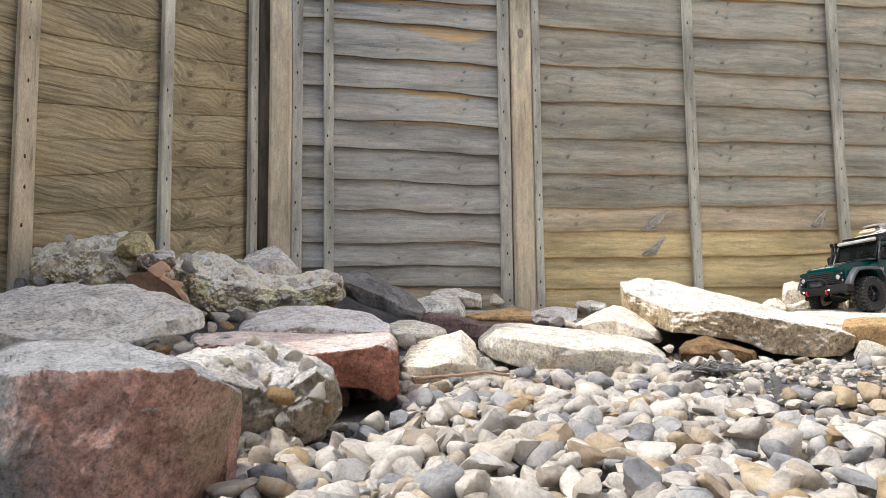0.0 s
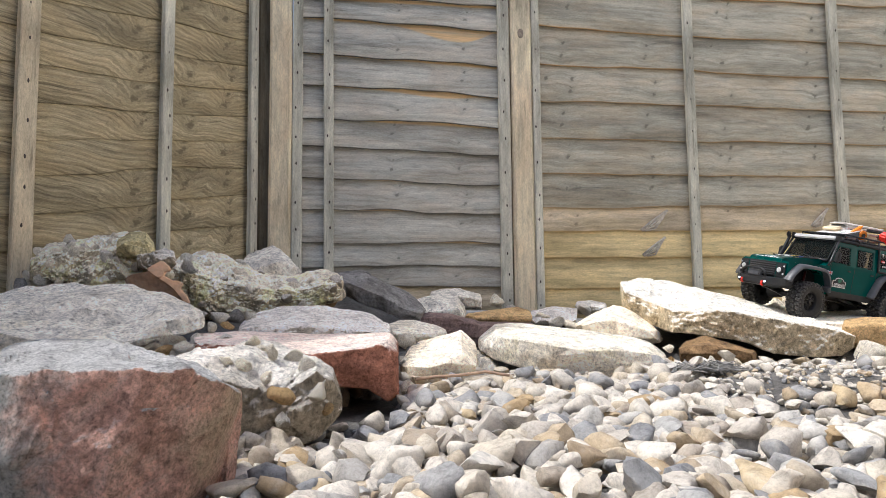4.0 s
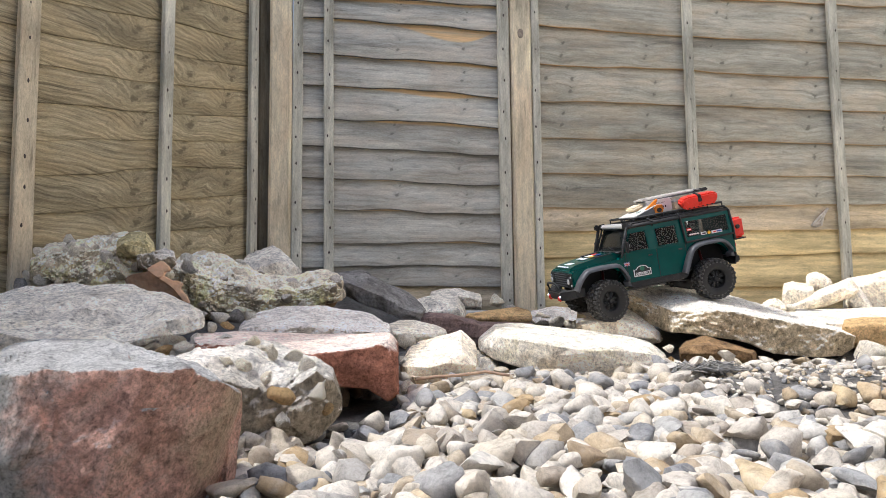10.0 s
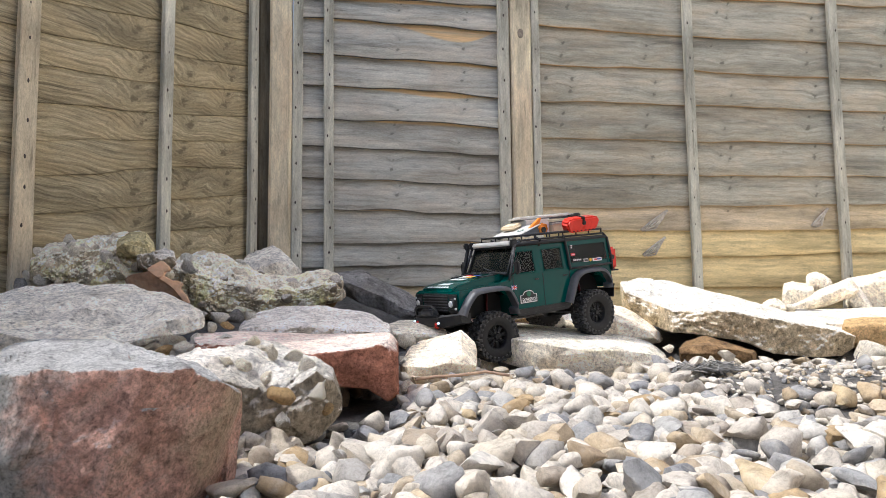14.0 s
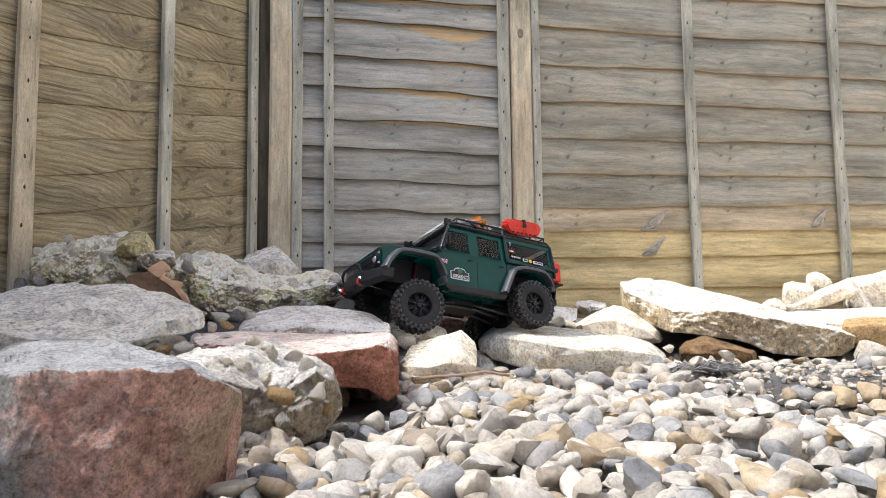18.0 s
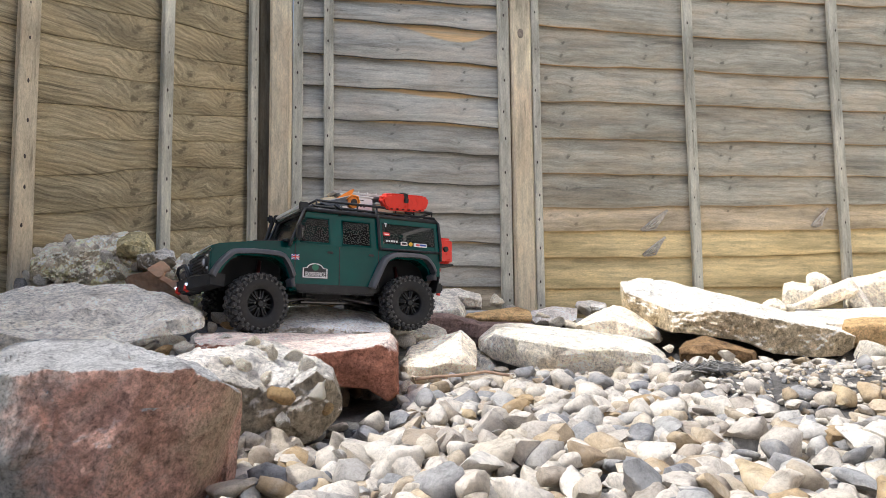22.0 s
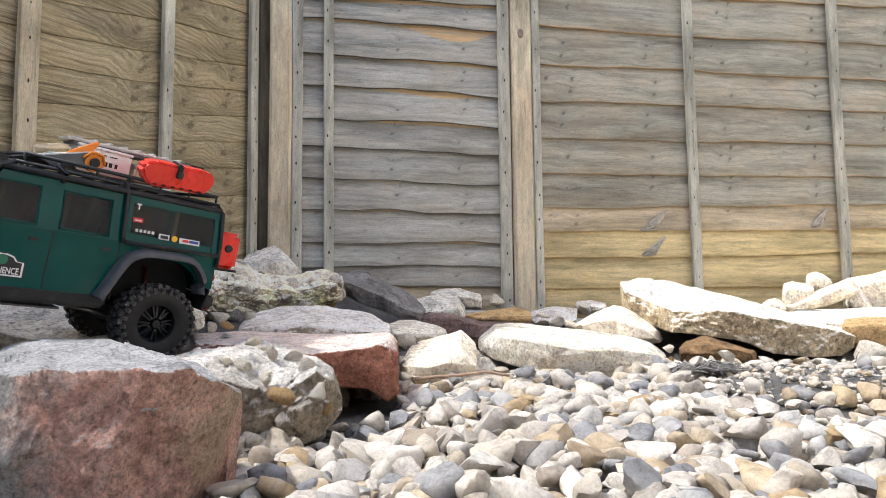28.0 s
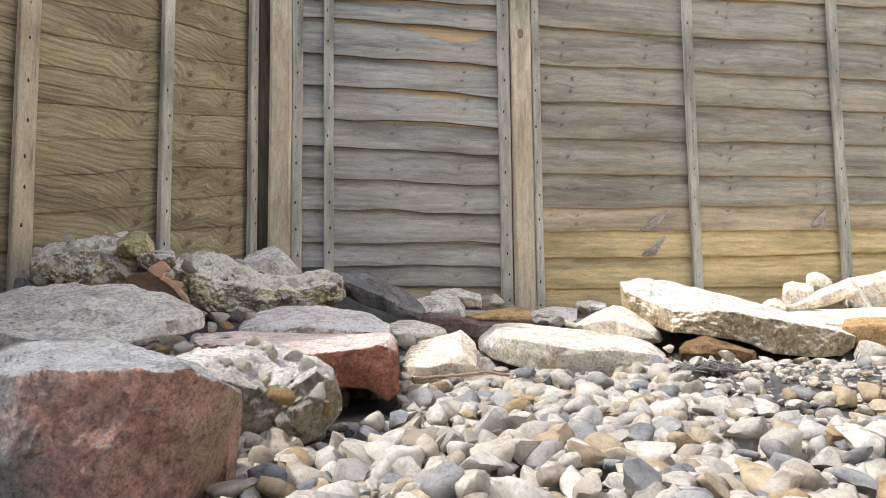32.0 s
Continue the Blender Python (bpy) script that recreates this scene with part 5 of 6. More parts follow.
def build_front_and_rear():
    outline = [(0.272, 0.012), (0.298, 0.016), (0.300, 0.040), (0.292, 0.044), (0.270, 0.042)]
    bumper = smooth_by(part("front_bumper", prism_bm(outline, -0.056, 0.056, 0.003), BLACK, CAR), 40)
    for s in (1, -1):
        wing = part("bumper_wing", prism_bm(outline, s * 0.055, s * 0.102), BLACK, bumper)
        for v in wing.data.vertices:
            if abs(v.co.y) > 0.08:
                v.co.x -= 0.032
                v.co.z = v.co.z * 0.8 + 0.012
    part("bull_bar", tube_bm([(0.292, -0.050, 0.036), (0.300, -0.046, 0.058), (0.301, -0.030, 0.066), (0.301, 0.030, 0.066), (0.300, 0.046, 0.058), (0.292, 0.050, 0.036)], 0.0034), BLACK, bumper)
    part("winch", box_bm(0.016, 0.052, 0.018, 0.004, (0.292, 0, 0.049)), SATIN, bumper)
    for s in (1, -1):
        part("tow_hook", tube_bm([(0.294, s * 0.042, 0.028), (0.300, s * 0.042, 0.025), (0.301, s * 0.042, 0.018), (0.297, s * 0.042, 0.014), (0.293, s * 0.042, 0.017)], 0.0032), REDP, bumper, "red tow hook")
        part("bumper_lamp", disc_bm(0.0030, 0.004, "x", (0.301, s * 0.054, 0.027), 14, 0.3), LIT, bumper, "lit white lamp")
    part("tow_rope", tube_bm([(0.296, 0.042, 0.012), (0.280, 0.075, 0.002), (0.262, 0.088, -0.006)], 0.0006, 5), STEEL, bumper)
    rear = smooth_by(part("rear_bumper", box_bm(0.024, 0.170, 0.022, 0.004, (-0.254, 0, 0.040)), BLACK, CAR), 40)
    for s in (1, -1):
        part("tow_hook", tube_bm([(-0.266, s * 0.055, 0.044), (-0.274, s * 0.055, 0.038), (-0.272, s * 0.055, 0.026), (-0.266, s * 0.055, 0.028)], 0.0032), REDP, rear, "red tow hook")
        part("rear_lamp", disc_bm(0.006, 0.004, "x", (-0.254, s * 0.084, 0.082), 16, 0.3), REDD, CAR)
        part("mud_flap", box_bm(0.003, 0.036, 0.036, 0.001, (-0.236, s * 0.094, 0.046), (0, -12, 0)), BLACK, CAR)
    can = smooth_by(part("fuel_can", box_bm(0.044, 0.046, 0.064, 0.007, (-0.279, 0.052, 0.130), seg=3), REDP, CAR, "red fuel can on the tailgate"), 50)
    part("can_knob", disc_bm(0.0075, 0.006, "y", (-0.279, 0.076, 0.134), 18, 0.2), BLACK, can)
    part("can_cap", disc_bm(0.006, 0.008, "z", (-0.270, 0.040, 0.164), 14), BLACK, can)
    part("can_tray", box_bm(0.048, 0.050, 0.004, 0.002, (-0.279, 0.052, 0.097)), BLACK, can)
    part("tailgate", box_bm(0.004, 0.150, 0.120, 0.004, (-0.2535, 0, 0.125)), PAINT, CAR)


def build_rack():
    rail = 0.216
    rack = part("roof_rack", tube_bm([(0.050, -0.084, rail), (0.050, 0.084, rail), (-0.235, 0.084, rail), (-0.235, -0.084, rail), (0.050, -0.084, rail)], 0.0028), BLACK, CAR, "black tubular roof rack")
    part("rack_rail", tube_bm([(0.058, -0.086, 0.203), (0.058, 0.086, 0.203), (-0.240, 0.086, 0.203), (-0.240, -0.086, 0.203), (0.058, -0.086, 0.203)], 0.0026), BLACK, rack)
    for k in range(7):
        x = 0.05 - k * 0.0475
        for s in (1, -1):
            part("rack_post", tube_bm([(x, s * 0.084, 0.202), (x, s * 0.084, rail)], 0.002, 6), BLACK, rack)
    for k in range(9):
        part("rack_slat", box_bm(0.006, 0.166, 0.003, 0.001, (0.045 - k * 0.034, 0, 0.204)), BLACK, rack)
    smooth_by(part("light_bar", box_bm(0.016, 0.166, 0.013, 0.004, (0.079, 0, 0.199)), SILVER, CAR, "bright metal light bar over the windscreen"), 40)
    for e in (1, -1):
        part("light_bar_end", box_bm(0.020, 0.008, 0.018, 0.002, (0.079, e * 0.087, 0.199)), BLACK, CAR)
    # load on the rack
    deflector = part("wind_deflector", box_bm(0.076, 0.118, 0.003, 0.001, (-0.004, 0, 0.229), (0, 18, 0)), LIGHTGREY, CAR, "light grey sloping plate at the rack's front")
    for e in (0.056, -0.059):
        part("deflector_side", prism_bm([(0.032, 0.217), (-0.040, 0.240), (-0.044, 0.220), (0.010, 0.210)], e, e + 0.003), MIDGREY, deflector)
    for r, mat, up in ((0.012, WHITE, 0.0020), (0.0095, GREEND, 0.0026), (0.0055, WHITE, 0.0032)):
        part("deflector_badge", disc_bm(r, 0.0010, "z", (0, 0, 0), 24), mat, deflector).matrix_basis = pose(0.004 + up * 0.3, 0.030, 0.2265 + up, 0, 18, 0) @ Matrix.Diagonal((0.75, 1.2, 1, 1))
    cream = plain("cream card", (0.78, 0.64, 0.42), 0.7, vary=0.2, scale=40)
    tan = plain("tan canvas", (0.50, 0.36, 0.20), 0.8, vary=0.3, scale=40)
    smooth_by(part("rolled_bag", box_bm(0.040, 0.052, 0.012, 0.005, (-0.010, -0.026, 0.241), (0, 14, 10), seg=3), cream, CAR, "cream bag lying on the plate"), 60)
    case = smooth_by(part("tool_case", box_bm(0.082, 0.070, 0.038, 0.003, (-0.078, -0.028, 0.234)), SILVER, CAR, "silver metal case on the rack"), 40)
    part("case_lid", box_bm(0.085, 0.073, 0.004, 0.001, (-0.078, -0.028, 0.2545)), SILVER, case)
    for k, w in enumerate((0.006, 0.004, 0.007, 0.005, 0.004)):
        part("case_marking", box_bm(w, 0.0006, 0.007, 0, (-0.062 - k * 0.0085, 0.0074, 0.232)), BLACK, case)
    for k in range(3):
        part("case_marking", box_bm(0.012, 0.0006, 0.0016, 0, (-0.056 - k * 0.017, 0.0074, 0.245)), BLACK, case)
    box = smooth_by(part("cream_box", box_bm(0.048, 0.070, 0.022, 0.003, (-0.146, -0.024, 0.228), (0, 2, 4)), cream, CAR, "cream box with a pale lid"), 40)
    part("box_lid", box_bm(0.051, 0.073, 0.005, 0.0015, (-0.146, -0.024, 0.2415), (0, 2, 4)), LIGHTGREY, box)
    smooth_by(part("canvas_roll", box_bm(0.034, 0.072, 0.020, 0.008, (-0.190, -0.024, 0.228), seg=3), tan, CAR, "tan canvas roll"), 60)
    mat_ob = smooth_by(part("folded_mat", box_bm(0.050, 0.084, 0.010, 0.004, (-0.204, -0.024, 0.243), (0, 2, 0)), MIDGREY, CAR, "dark folded mat"), 50)
    part("mat_fold", box_bm(0.028, 0.082, 0.010, 0.004, (-0.216, -0.024, 0.231)), BLACK, mat_ob)
    board = part("sand_ladder", box_bm(0.200, 0.056, 0.005, 0.002, (-0.122, -0.026, 0.2625), (0, 1, 0)), LIGHTGREY, CAR, "light grey plastic boards stacked on the load")
    part("lower_ladder", box_bm(0.196, 0.054, 0.004, 0.0015, (-0.128, -0.026, 0.2575), (0, 1, 0)), MIDGREY, board)
    for k in range(8):
        part("ladder_rib", box_bm(0.006, 0.050, 0.003, 0.001, (-0.040 - k * 0.023, -0.026, 0.2655 + k * 0.0004), (0, 1, 0)), LIGHTGREY, board)
    part("ladder_end", box_bm(0.050, 0.058, 0.010, 0.003, (-0.222, -0.026, 0.2615), (0, 1, 0)), BLACK, board)
    reel = part("orange_reel", disc_bm(0.0135, 0.012, "y", (-0.046, 0.056, 0.226), 24), ORANGE, CAR, "orange reel with a pointed blade")
    part("reel_hub", disc_bm(0.0070, 0.016, "y", (-0.046, 0.057, 0.226), 16), BLACK, reel)
    part("blade", prism_bm([(-0.012, 0.229), (-0.040, 0.236), (-0.052, 0.258), (-0.048, 0.259), (-0.010, 0.234)], 0.042, 0.052, 0.001), ORANGE, reel)
    part("reel_arm", tube_bm([(-0.060, 0.062, 0.226), (-0.055, 0.063, 0.239), (-0.040, 0.063, 0.241), (-0.030, 0.062, 0.230)], 0.0024, 8), ORANGE, reel)
    shell = [(-0.061, 0.008), (-0.054, -0.013), (-0.042, -0.019), (0.044, -0.019), (0.056, -0.008), (0.061, 0.006), (0.055, 0.016), (0.038, 0.020), (-0.046, 0.020), (-0.057, 0.016)]
    red = smooth_by(part("red_container", prism_bm(shell, -0.014, 0.014, 0.005), REDP, CAR, "red ribbed container strapped to the rack"), 50)
    red.matrix_basis = pose(-0.162, 0.081, 0.233, -14, 2, 0)
    for k in range(7):
        for up in (1, -1):
            part("container_rib", box_bm(0.005, 0.004, 0.017, 0.0018, (0.040 - k * 0.0135, 0.0126, up * 0.0055), (0, up * 32, 0)), REDP, red)
    for k in range(6):
        part("container_slot", box_bm(0.007, 0.003, 0.004, 0.001, (0.036 - k * 0.0145, 0.0135, -0.0145)), SHOCK, red)
    part("container_strap", box_bm(0.009, 0.0335, 0.022, 0.002, (0.002, 0, 0.0115)), BLACK, red)
    part("strap_buckle", box_bm(0.010, 0.005, 0.010, 0.001, (0.002, 0.017, 0.006)), BLACK, red)


def build_underside():
    for x in (0.175, -0.162):
        axle = part("axle", tube_bm([(x, -0.085, 0.0), (x, 0.085, 0.0)], 0.009, 12), BLACK, CAR)
        part("differential", disc_bm(0.021, 0.040, "y", (x, -0.020, 0), 20, 0.3), BLACK, axle)
    part("gearbox", box_bm(0.090, 0.056, 0.034, 0.006, (0.010, 0, 0.020)), BLACK, CAR)
    part("skid_plate", box_bm(0.110, 0.058, 0.003, 0.001, (0.005, 0, 0.001)), STEEL, CAR)
    part("drive_shaft", tube_bm([(0.140, -0.016, 0.004), (0.050, -0.006, 0.016)], 0.005), STEEL, CAR)
    part("drive_shaft", tube_bm([(-0.140, -0.016, 0.004), (-0.040, -0.006, 0.016)], 0.005), STEEL, CAR)
    part("floor_pan", box_bm(0.440, 0.100, 0.004, 0.001, (0.0, 0, 0.050)), BLACK, CAR)


def build_decals():
    y = 0.0967
    shape = [(0.083, 0.046), (0.026, 0.046), (0.026, 0.068), (0.035, 0.069), (0.040, 0.076), (0.048, 0.079), (0.061, 0.079), (0.069, 0.076), (0.074, 0.069), (0.083, 0.068)]
    badge = part("door_badge", prism_bm(shape, y, y + 0.0006), BLACK, CAR, "black and white door badge")
    part("badge_plate", prism_bm([(0.0545 + (px - 0.0545) * 0.95, 0.0625 + (pz - 0.0625) * 0.92) for px, pz in shape], y + 0.0004, y + 0.0012), WHITE, badge)
    part("badge_field", prism_bm([(0.0545 + (px - 0.0545) * 0.86, 0.0625 + (pz - 0.0625) * 0.78) for px, pz in shape], y + 0.001, y + 0.0016), BLACK, badge)
    part("badge_oval", disc_bm(0.0070, 0.0008, "y", (0.0545, y + 0.0021, 0.0695), 24), GREEND, badge)
    curve = bpy.data.curves.new("badge_word", "FONT")
    curve.body, curve.size, curve.align_x, curve.align_y = "EXPERIENCE", 0.0092, "CENTER", "CENTER"
    curve.offset = 0.0002
    tmp = bpy.data.objects.new("badge_word", curve)
    me = bpy.data.meshes.new_from_object(tmp)
    bpy.data.objects.remove(tmp)
    me.materials.append(WHITE)
    word = hang(new("badge_word", me), badge)
    word.matrix_basis = pose(0.0545, y + 0.0024, 0.0545, 90, 0, 180) @ Matrix.Diagonal((0.86, 1.35, 1, 1))
    flag = part("flag_decal", box_bm(0.017, 0.0008, 0.011, 0, (0.098, y, 0.089)), BLUE, CAR, "small red, white and blue flag decal")
    for a in (33, -33):
        part("flag_stripe", box_bm(0.0195, 0.0005, 0.0018, 0, (0.098, y + 0.0007, 0.089), (0, a, 0)), WHITE, flag)
    part("flag_stripe", box_bm(0.017, 0.0005, 0.0034, 0, (0.098, y + 0.0012, 0.089)), WHITE, flag)
    part("flag_stripe", box_bm(0.0034, 0.0005, 0.011, 0, (0.098, y + 0.0013, 0.089)), WHITE, flag)
    part("flag_stripe", box_bm(0.017, 0.0005, 0.0018, 0, (0.098, y + 0.0018, 0.089)), REDD, flag)
    part("flag_stripe", box_bm(0.0018, 0.0005, 0.011, 0, (0.098, y + 0.0019, 0.089)), REDD, flag)

    def sticker(x, z, w, h, mat, lift=0.0):
        yy = 0.0955 * (1 - 0.11 * (z - 0.118) / 0.074) + 0.0042 + lift
        return part("window_sticker", box_bm(w, 0.0007, h, 0.0002, (x, yy, z), (8, 0, 0)), mat, CAR)
    sticker(-0.111, 0.178, 0.007, 0.0022, WHITE)
    sticker(-0.111, 0.174, 0.002, 0.008, WHITE)
    sticker(-0.112, 0.154, 0.015, 0.007, REDD)
    sticker(-0.112, 0.1535, 0.011, 0.002, WHITE, 0.0008)
    for k in range(5):
        sticker(-0.112 - k * 0.0062, 0.1385, 0.0042, 0.0045, LIGHTGREY)
    sticker(-0.155, 0.135, 0.017, 0.0085, WHITE)
    sticker(-0.155, 0.135, 0.012, 0.005, BLACK, 0.0008)
    yy = 0.0955 * (1 - 0.11 * (0.135 - 0.118) / 0.074) + 0.0044
    part("window_sticker", disc_bm(0.0048, 0.0008, "y", (-0.172, yy, 0.135), 18), YELLOW, CAR)
    sticker(-0.197, 0.134, 0.034, 0.0085, WHITE)
    sticker(-0.190, 0.1345, 0.010, 0.004, REDD, 0.0008)
    sticker(-0.204, 0.1345, 0.016, 0.004, BLUE, 0.0008)


def build_wheels():
    me_t = tyre_bm()
    wheels = {}
    first = part("wheel", me_t, RUBBER, CAR, "chunky black off-road tyre on a black rim")
    add_tread(first)
    rim = smooth_by(part("rim", rim_bm(), RIM, first), 35)
    hub = smooth_by(part("hub_cap", disc_bm(0.0075, 0.010, "y", (0, 0.012, 0), 20, 0.25), RIM, first), 40)
    for k in range(5):
        a = k * 2 * math.pi / 5
        part("wheel_nut", disc_bm(0.0014, 0.004, "y", (0.011 * math.sin(a), 0.0125, 0.011 * math.cos(a)), 8), STEEL, first)
    wheels["FL"] = first
    for key in ("RL", "FR", "RR"):
        w = copy_thing(first, Matrix.Identity(4))
        w.parent = CAR
        wheels[key] = w
    for key in ("FR", "RR"):
        for c in wheels[key].children:
            c.matrix_basis = Matrix.Rotation(math.pi, 4, "Z") @ c.matrix_basis
    smooth_by(part("spare_wheel_cover", disc_bm(0.045, 0.032, "x", (-0.272, -0.022, 0.100), 40, 0.12), BLACK, CAR, "smooth black spare wheel cover"), 40)
    return wheels


build_body()
build_front_and_rear()
build_rack()
build_underside()
build_decals()
WHEELS = build_wheels()


# ---- gravel ----
def pebble_shape(rng, flat, fine):
    """A broken flint: an uneven egg split along a few planes, edges worn round."""
    bm = bmesh.new()
    bmesh.ops.create_icosphere(bm, subdivisions=3 if fine else 2, radius=0.5)
    co = np.array([v.co[:] for v in bm.verts])
    for _ in range(rng.choice((8, 10, 12, 15))):
        n = np.array([rng.gauss(0, 1) for _ in range(3)])
        n /= np.linalg.norm(n)
        h = co @ n
        top = h.max() * rng.uniform(0.45, 0.86)
        co -= np.outer(np.maximum(h - top, 0), n) * 0.97
    span = co.max(0) - co.min(0)
    co = (co - (co.max(0) + co.min(0)) / 2) / span
    co *= (1.0, rng.uniform(0.60, 0.90), flat * 2)
    seed = Vector((rng.uniform(0, 50), 0, 0))
    for v, c in zip(bm.verts, co):
        q = Vector(c)
        v.co = q * (1 + 0.30 * noise.noise(q * 2.4 + seed) + 0.14 * noise.noise(q * 6 + seed) + 0.05 * noise.noise(q * 15 + seed))
    bmesh.ops.smooth_vert(bm, verts=bm.verts, factor=0.22 if fine else 0.10, use_axis_x=True, use_axis_y=True, use_axis_z=True)
    me = bpy.data.meshes.new("pebble")
    bm.to_mesh(me)
    bm.free()
    me.materials.append(PEBBLE)
    me.polygons.foreach_set("use_smooth", [True] * len(me.polygons))
    me.set_sharp_from_angle(angle=radians(52 if fine else 58))
    return me


def in_soil_patch(x, y):
    return ((x - 0.68) / 0.25) ** 2 + ((y - 1.30) / 0.26) ** 2 < 1


def under_slab(x, y):
    return 0.10 < x < 0.52 and 1.58 < y < 2.0 or 0.50 < x < 1.15 and 1.86 < y < 2.3


def build_gravel():
    rng = random.Random(11)
    shapes = [pebble_shape(rng, rng.choice((0.22, 0.28, 0.32, 0.38)), True) for _ in range(22)]
    coarse = [pebble_shape(rng, rng.choice((0.20, 0.26, 0.32, 0.38)), False) for _ in range(30)]
    raw = []
    for me in coarse:
        co = np.array([v.co[:] for v in me.vertices])
        raw.append((co, [tuple(p.vertices) for p in me.polygons]))
    spots = []
    for pitch, lo, hi, lift in ((0.018, 0.011, 0.022, 0.004), (0.028, 0.025, 0.042, 0.010), (0.041, 0.038, 0.060, 0.018)):
        for j in range(int(1.75 / pitch)):
            y = 0.36 + (j + rng.uniform(-0.4, 0.4)) * pitch
            half = 0.70 * y + 0.10
            for i in range(int(2 * half / pitch)):
                x = -half + (i + rng.uniform(-0.5, 0.5)) * pitch
                if y > 1.55 and x < -0.1 or y > 2.0 and x < 0.85:
                    continue
                if y < 0.74 and x < (-0.36 if y < 0.58 else -0.30) * y - 0.005:
                    continue
                if 0.56 < x < 1.3 and 1.62 < y < 2.0 and rng.random() < 0.85:
                    continue
                if -0.19 < x < -0.075 and 1.04 < y < 1.3:
                    continue
                if under_slab(x, y):
                    continue
                if in_soil_patch(x, y) and rng.random() < (0.97 if lo > 0.02 else 0.7):
                    continue
                if lo > 0.02 and rng.random() < (0.28 if lo > 0.03 else 0.12):
                    continue
                spots.append((y + abs(x) * 0.4, x, y, rng.uniform(lo, hi), lift))
    spots.sort()
    verts, faces, count = [], [], 0
    for k, (_, x, y, size, lift) in enumerate(spots):
        z = ground_height(x, y) + lift * rng.uniform(0.6, 1.3)
        m = pose(x, y, z, rng.gauss(0, 19), rng.gauss(0, 19), rng.uniform(0, 360)) @ Matrix.Scale(size, 4)
        big = size > 0.026
        if big and count < 290 and y < 0.95 and abs(x) < 0.5:
            ob = hang(new("pebble", shapes[k % len(shapes)]), GROUND)
            ob.matrix_basis = m
            count += 1
            continue
        co, fs = raw[k % len(raw)]
        a = np.array(m)
        base = len(verts)
        verts.extend(map(tuple, co @ a[:3, :3].T + a[:3, 3]))
        faces.extend(tuple(q + base for q in f) for f in fs)
    # the bed goes on beside and behind the camera
    plainer = []
    for _ in range(8):
        bm = bmesh.new()
        bmesh.ops.create_icosphere(bm, subdivisions=1, radius=0.5)
        seed = Vector((rng.uniform(0, 50), 0, 0))
        plainer.append((np.array([tuple(v.co * (1 + 0.5 * noise.noise(v.co * 3 + seed))) for v in bm.verts]) * (1, 0.75, 0.6), [tuple(v.index for v in f.verts) for f in bm.faces]))
        bm.free()
    for j in range(64):
        for i in range(80):
            x, y = -1.6 + (i + rng.uniform(-0.4, 0.4)) * 0.046, -1.1 + (j + rng.uniform(-0.4, 0.4)) * 0.046
            if y > 0.36 and abs(x) < 0.70 * y + 0.10 or x < -1.40 + (y - 0.9) * 0.53 or y > 0.75 and x < -0.1:
                continue
            m = np.array(pose(x, y, ground_height(x, y) + 0.008, rng.gauss(0, 20), rng.gauss(0, 20), rng.uniform(0, 360)) @ Matrix.Scale(rng.uniform(0.034, 0.058), 4))
            co, fs = plainer[(i * 7 + j) % 8]
            base = len(verts)
            verts.extend(map(tuple, co @ m[:3, :3].T + m[:3, 3]))
            faces.extend(tuple(q + base for q in f) for f in fs)
    # grit on the bare soil
    for _ in range(1500):
        x, y = rng.uniform(0.38, 1.25), rng.uniform(1.0, 1.95)
        if not in_soil_patch(x, y) and not (0.55 < x < 1.25 and 1.58 < y < 1.95):
            continue
        m = np.array(pose(x, y, ground_height(x, y) + 0.001, rng.gauss(0, 25), rng.gauss(0, 25), rng.uniform(0, 360)) @ Matrix.Scale(rng.uniform(0.005, 0.014), 4))
        co, fs = plainer[rng.randrange(8)]
        base = len(verts)
        verts.extend(map(tuple, co @ m[:3, :3].T + m[:3, 3]))
        faces.extend(tuple(q + base for q in f) for f in fs)
    ob = hang(mesh_ob("gravel", verts, faces, GRAVEL), GROUND)
    ob.data.set_sharp_from_angle(angle=radians(58))
    tagged(ob, "loose cream, ochre and grey flint gravel", kind="stuff")


build_gravel()


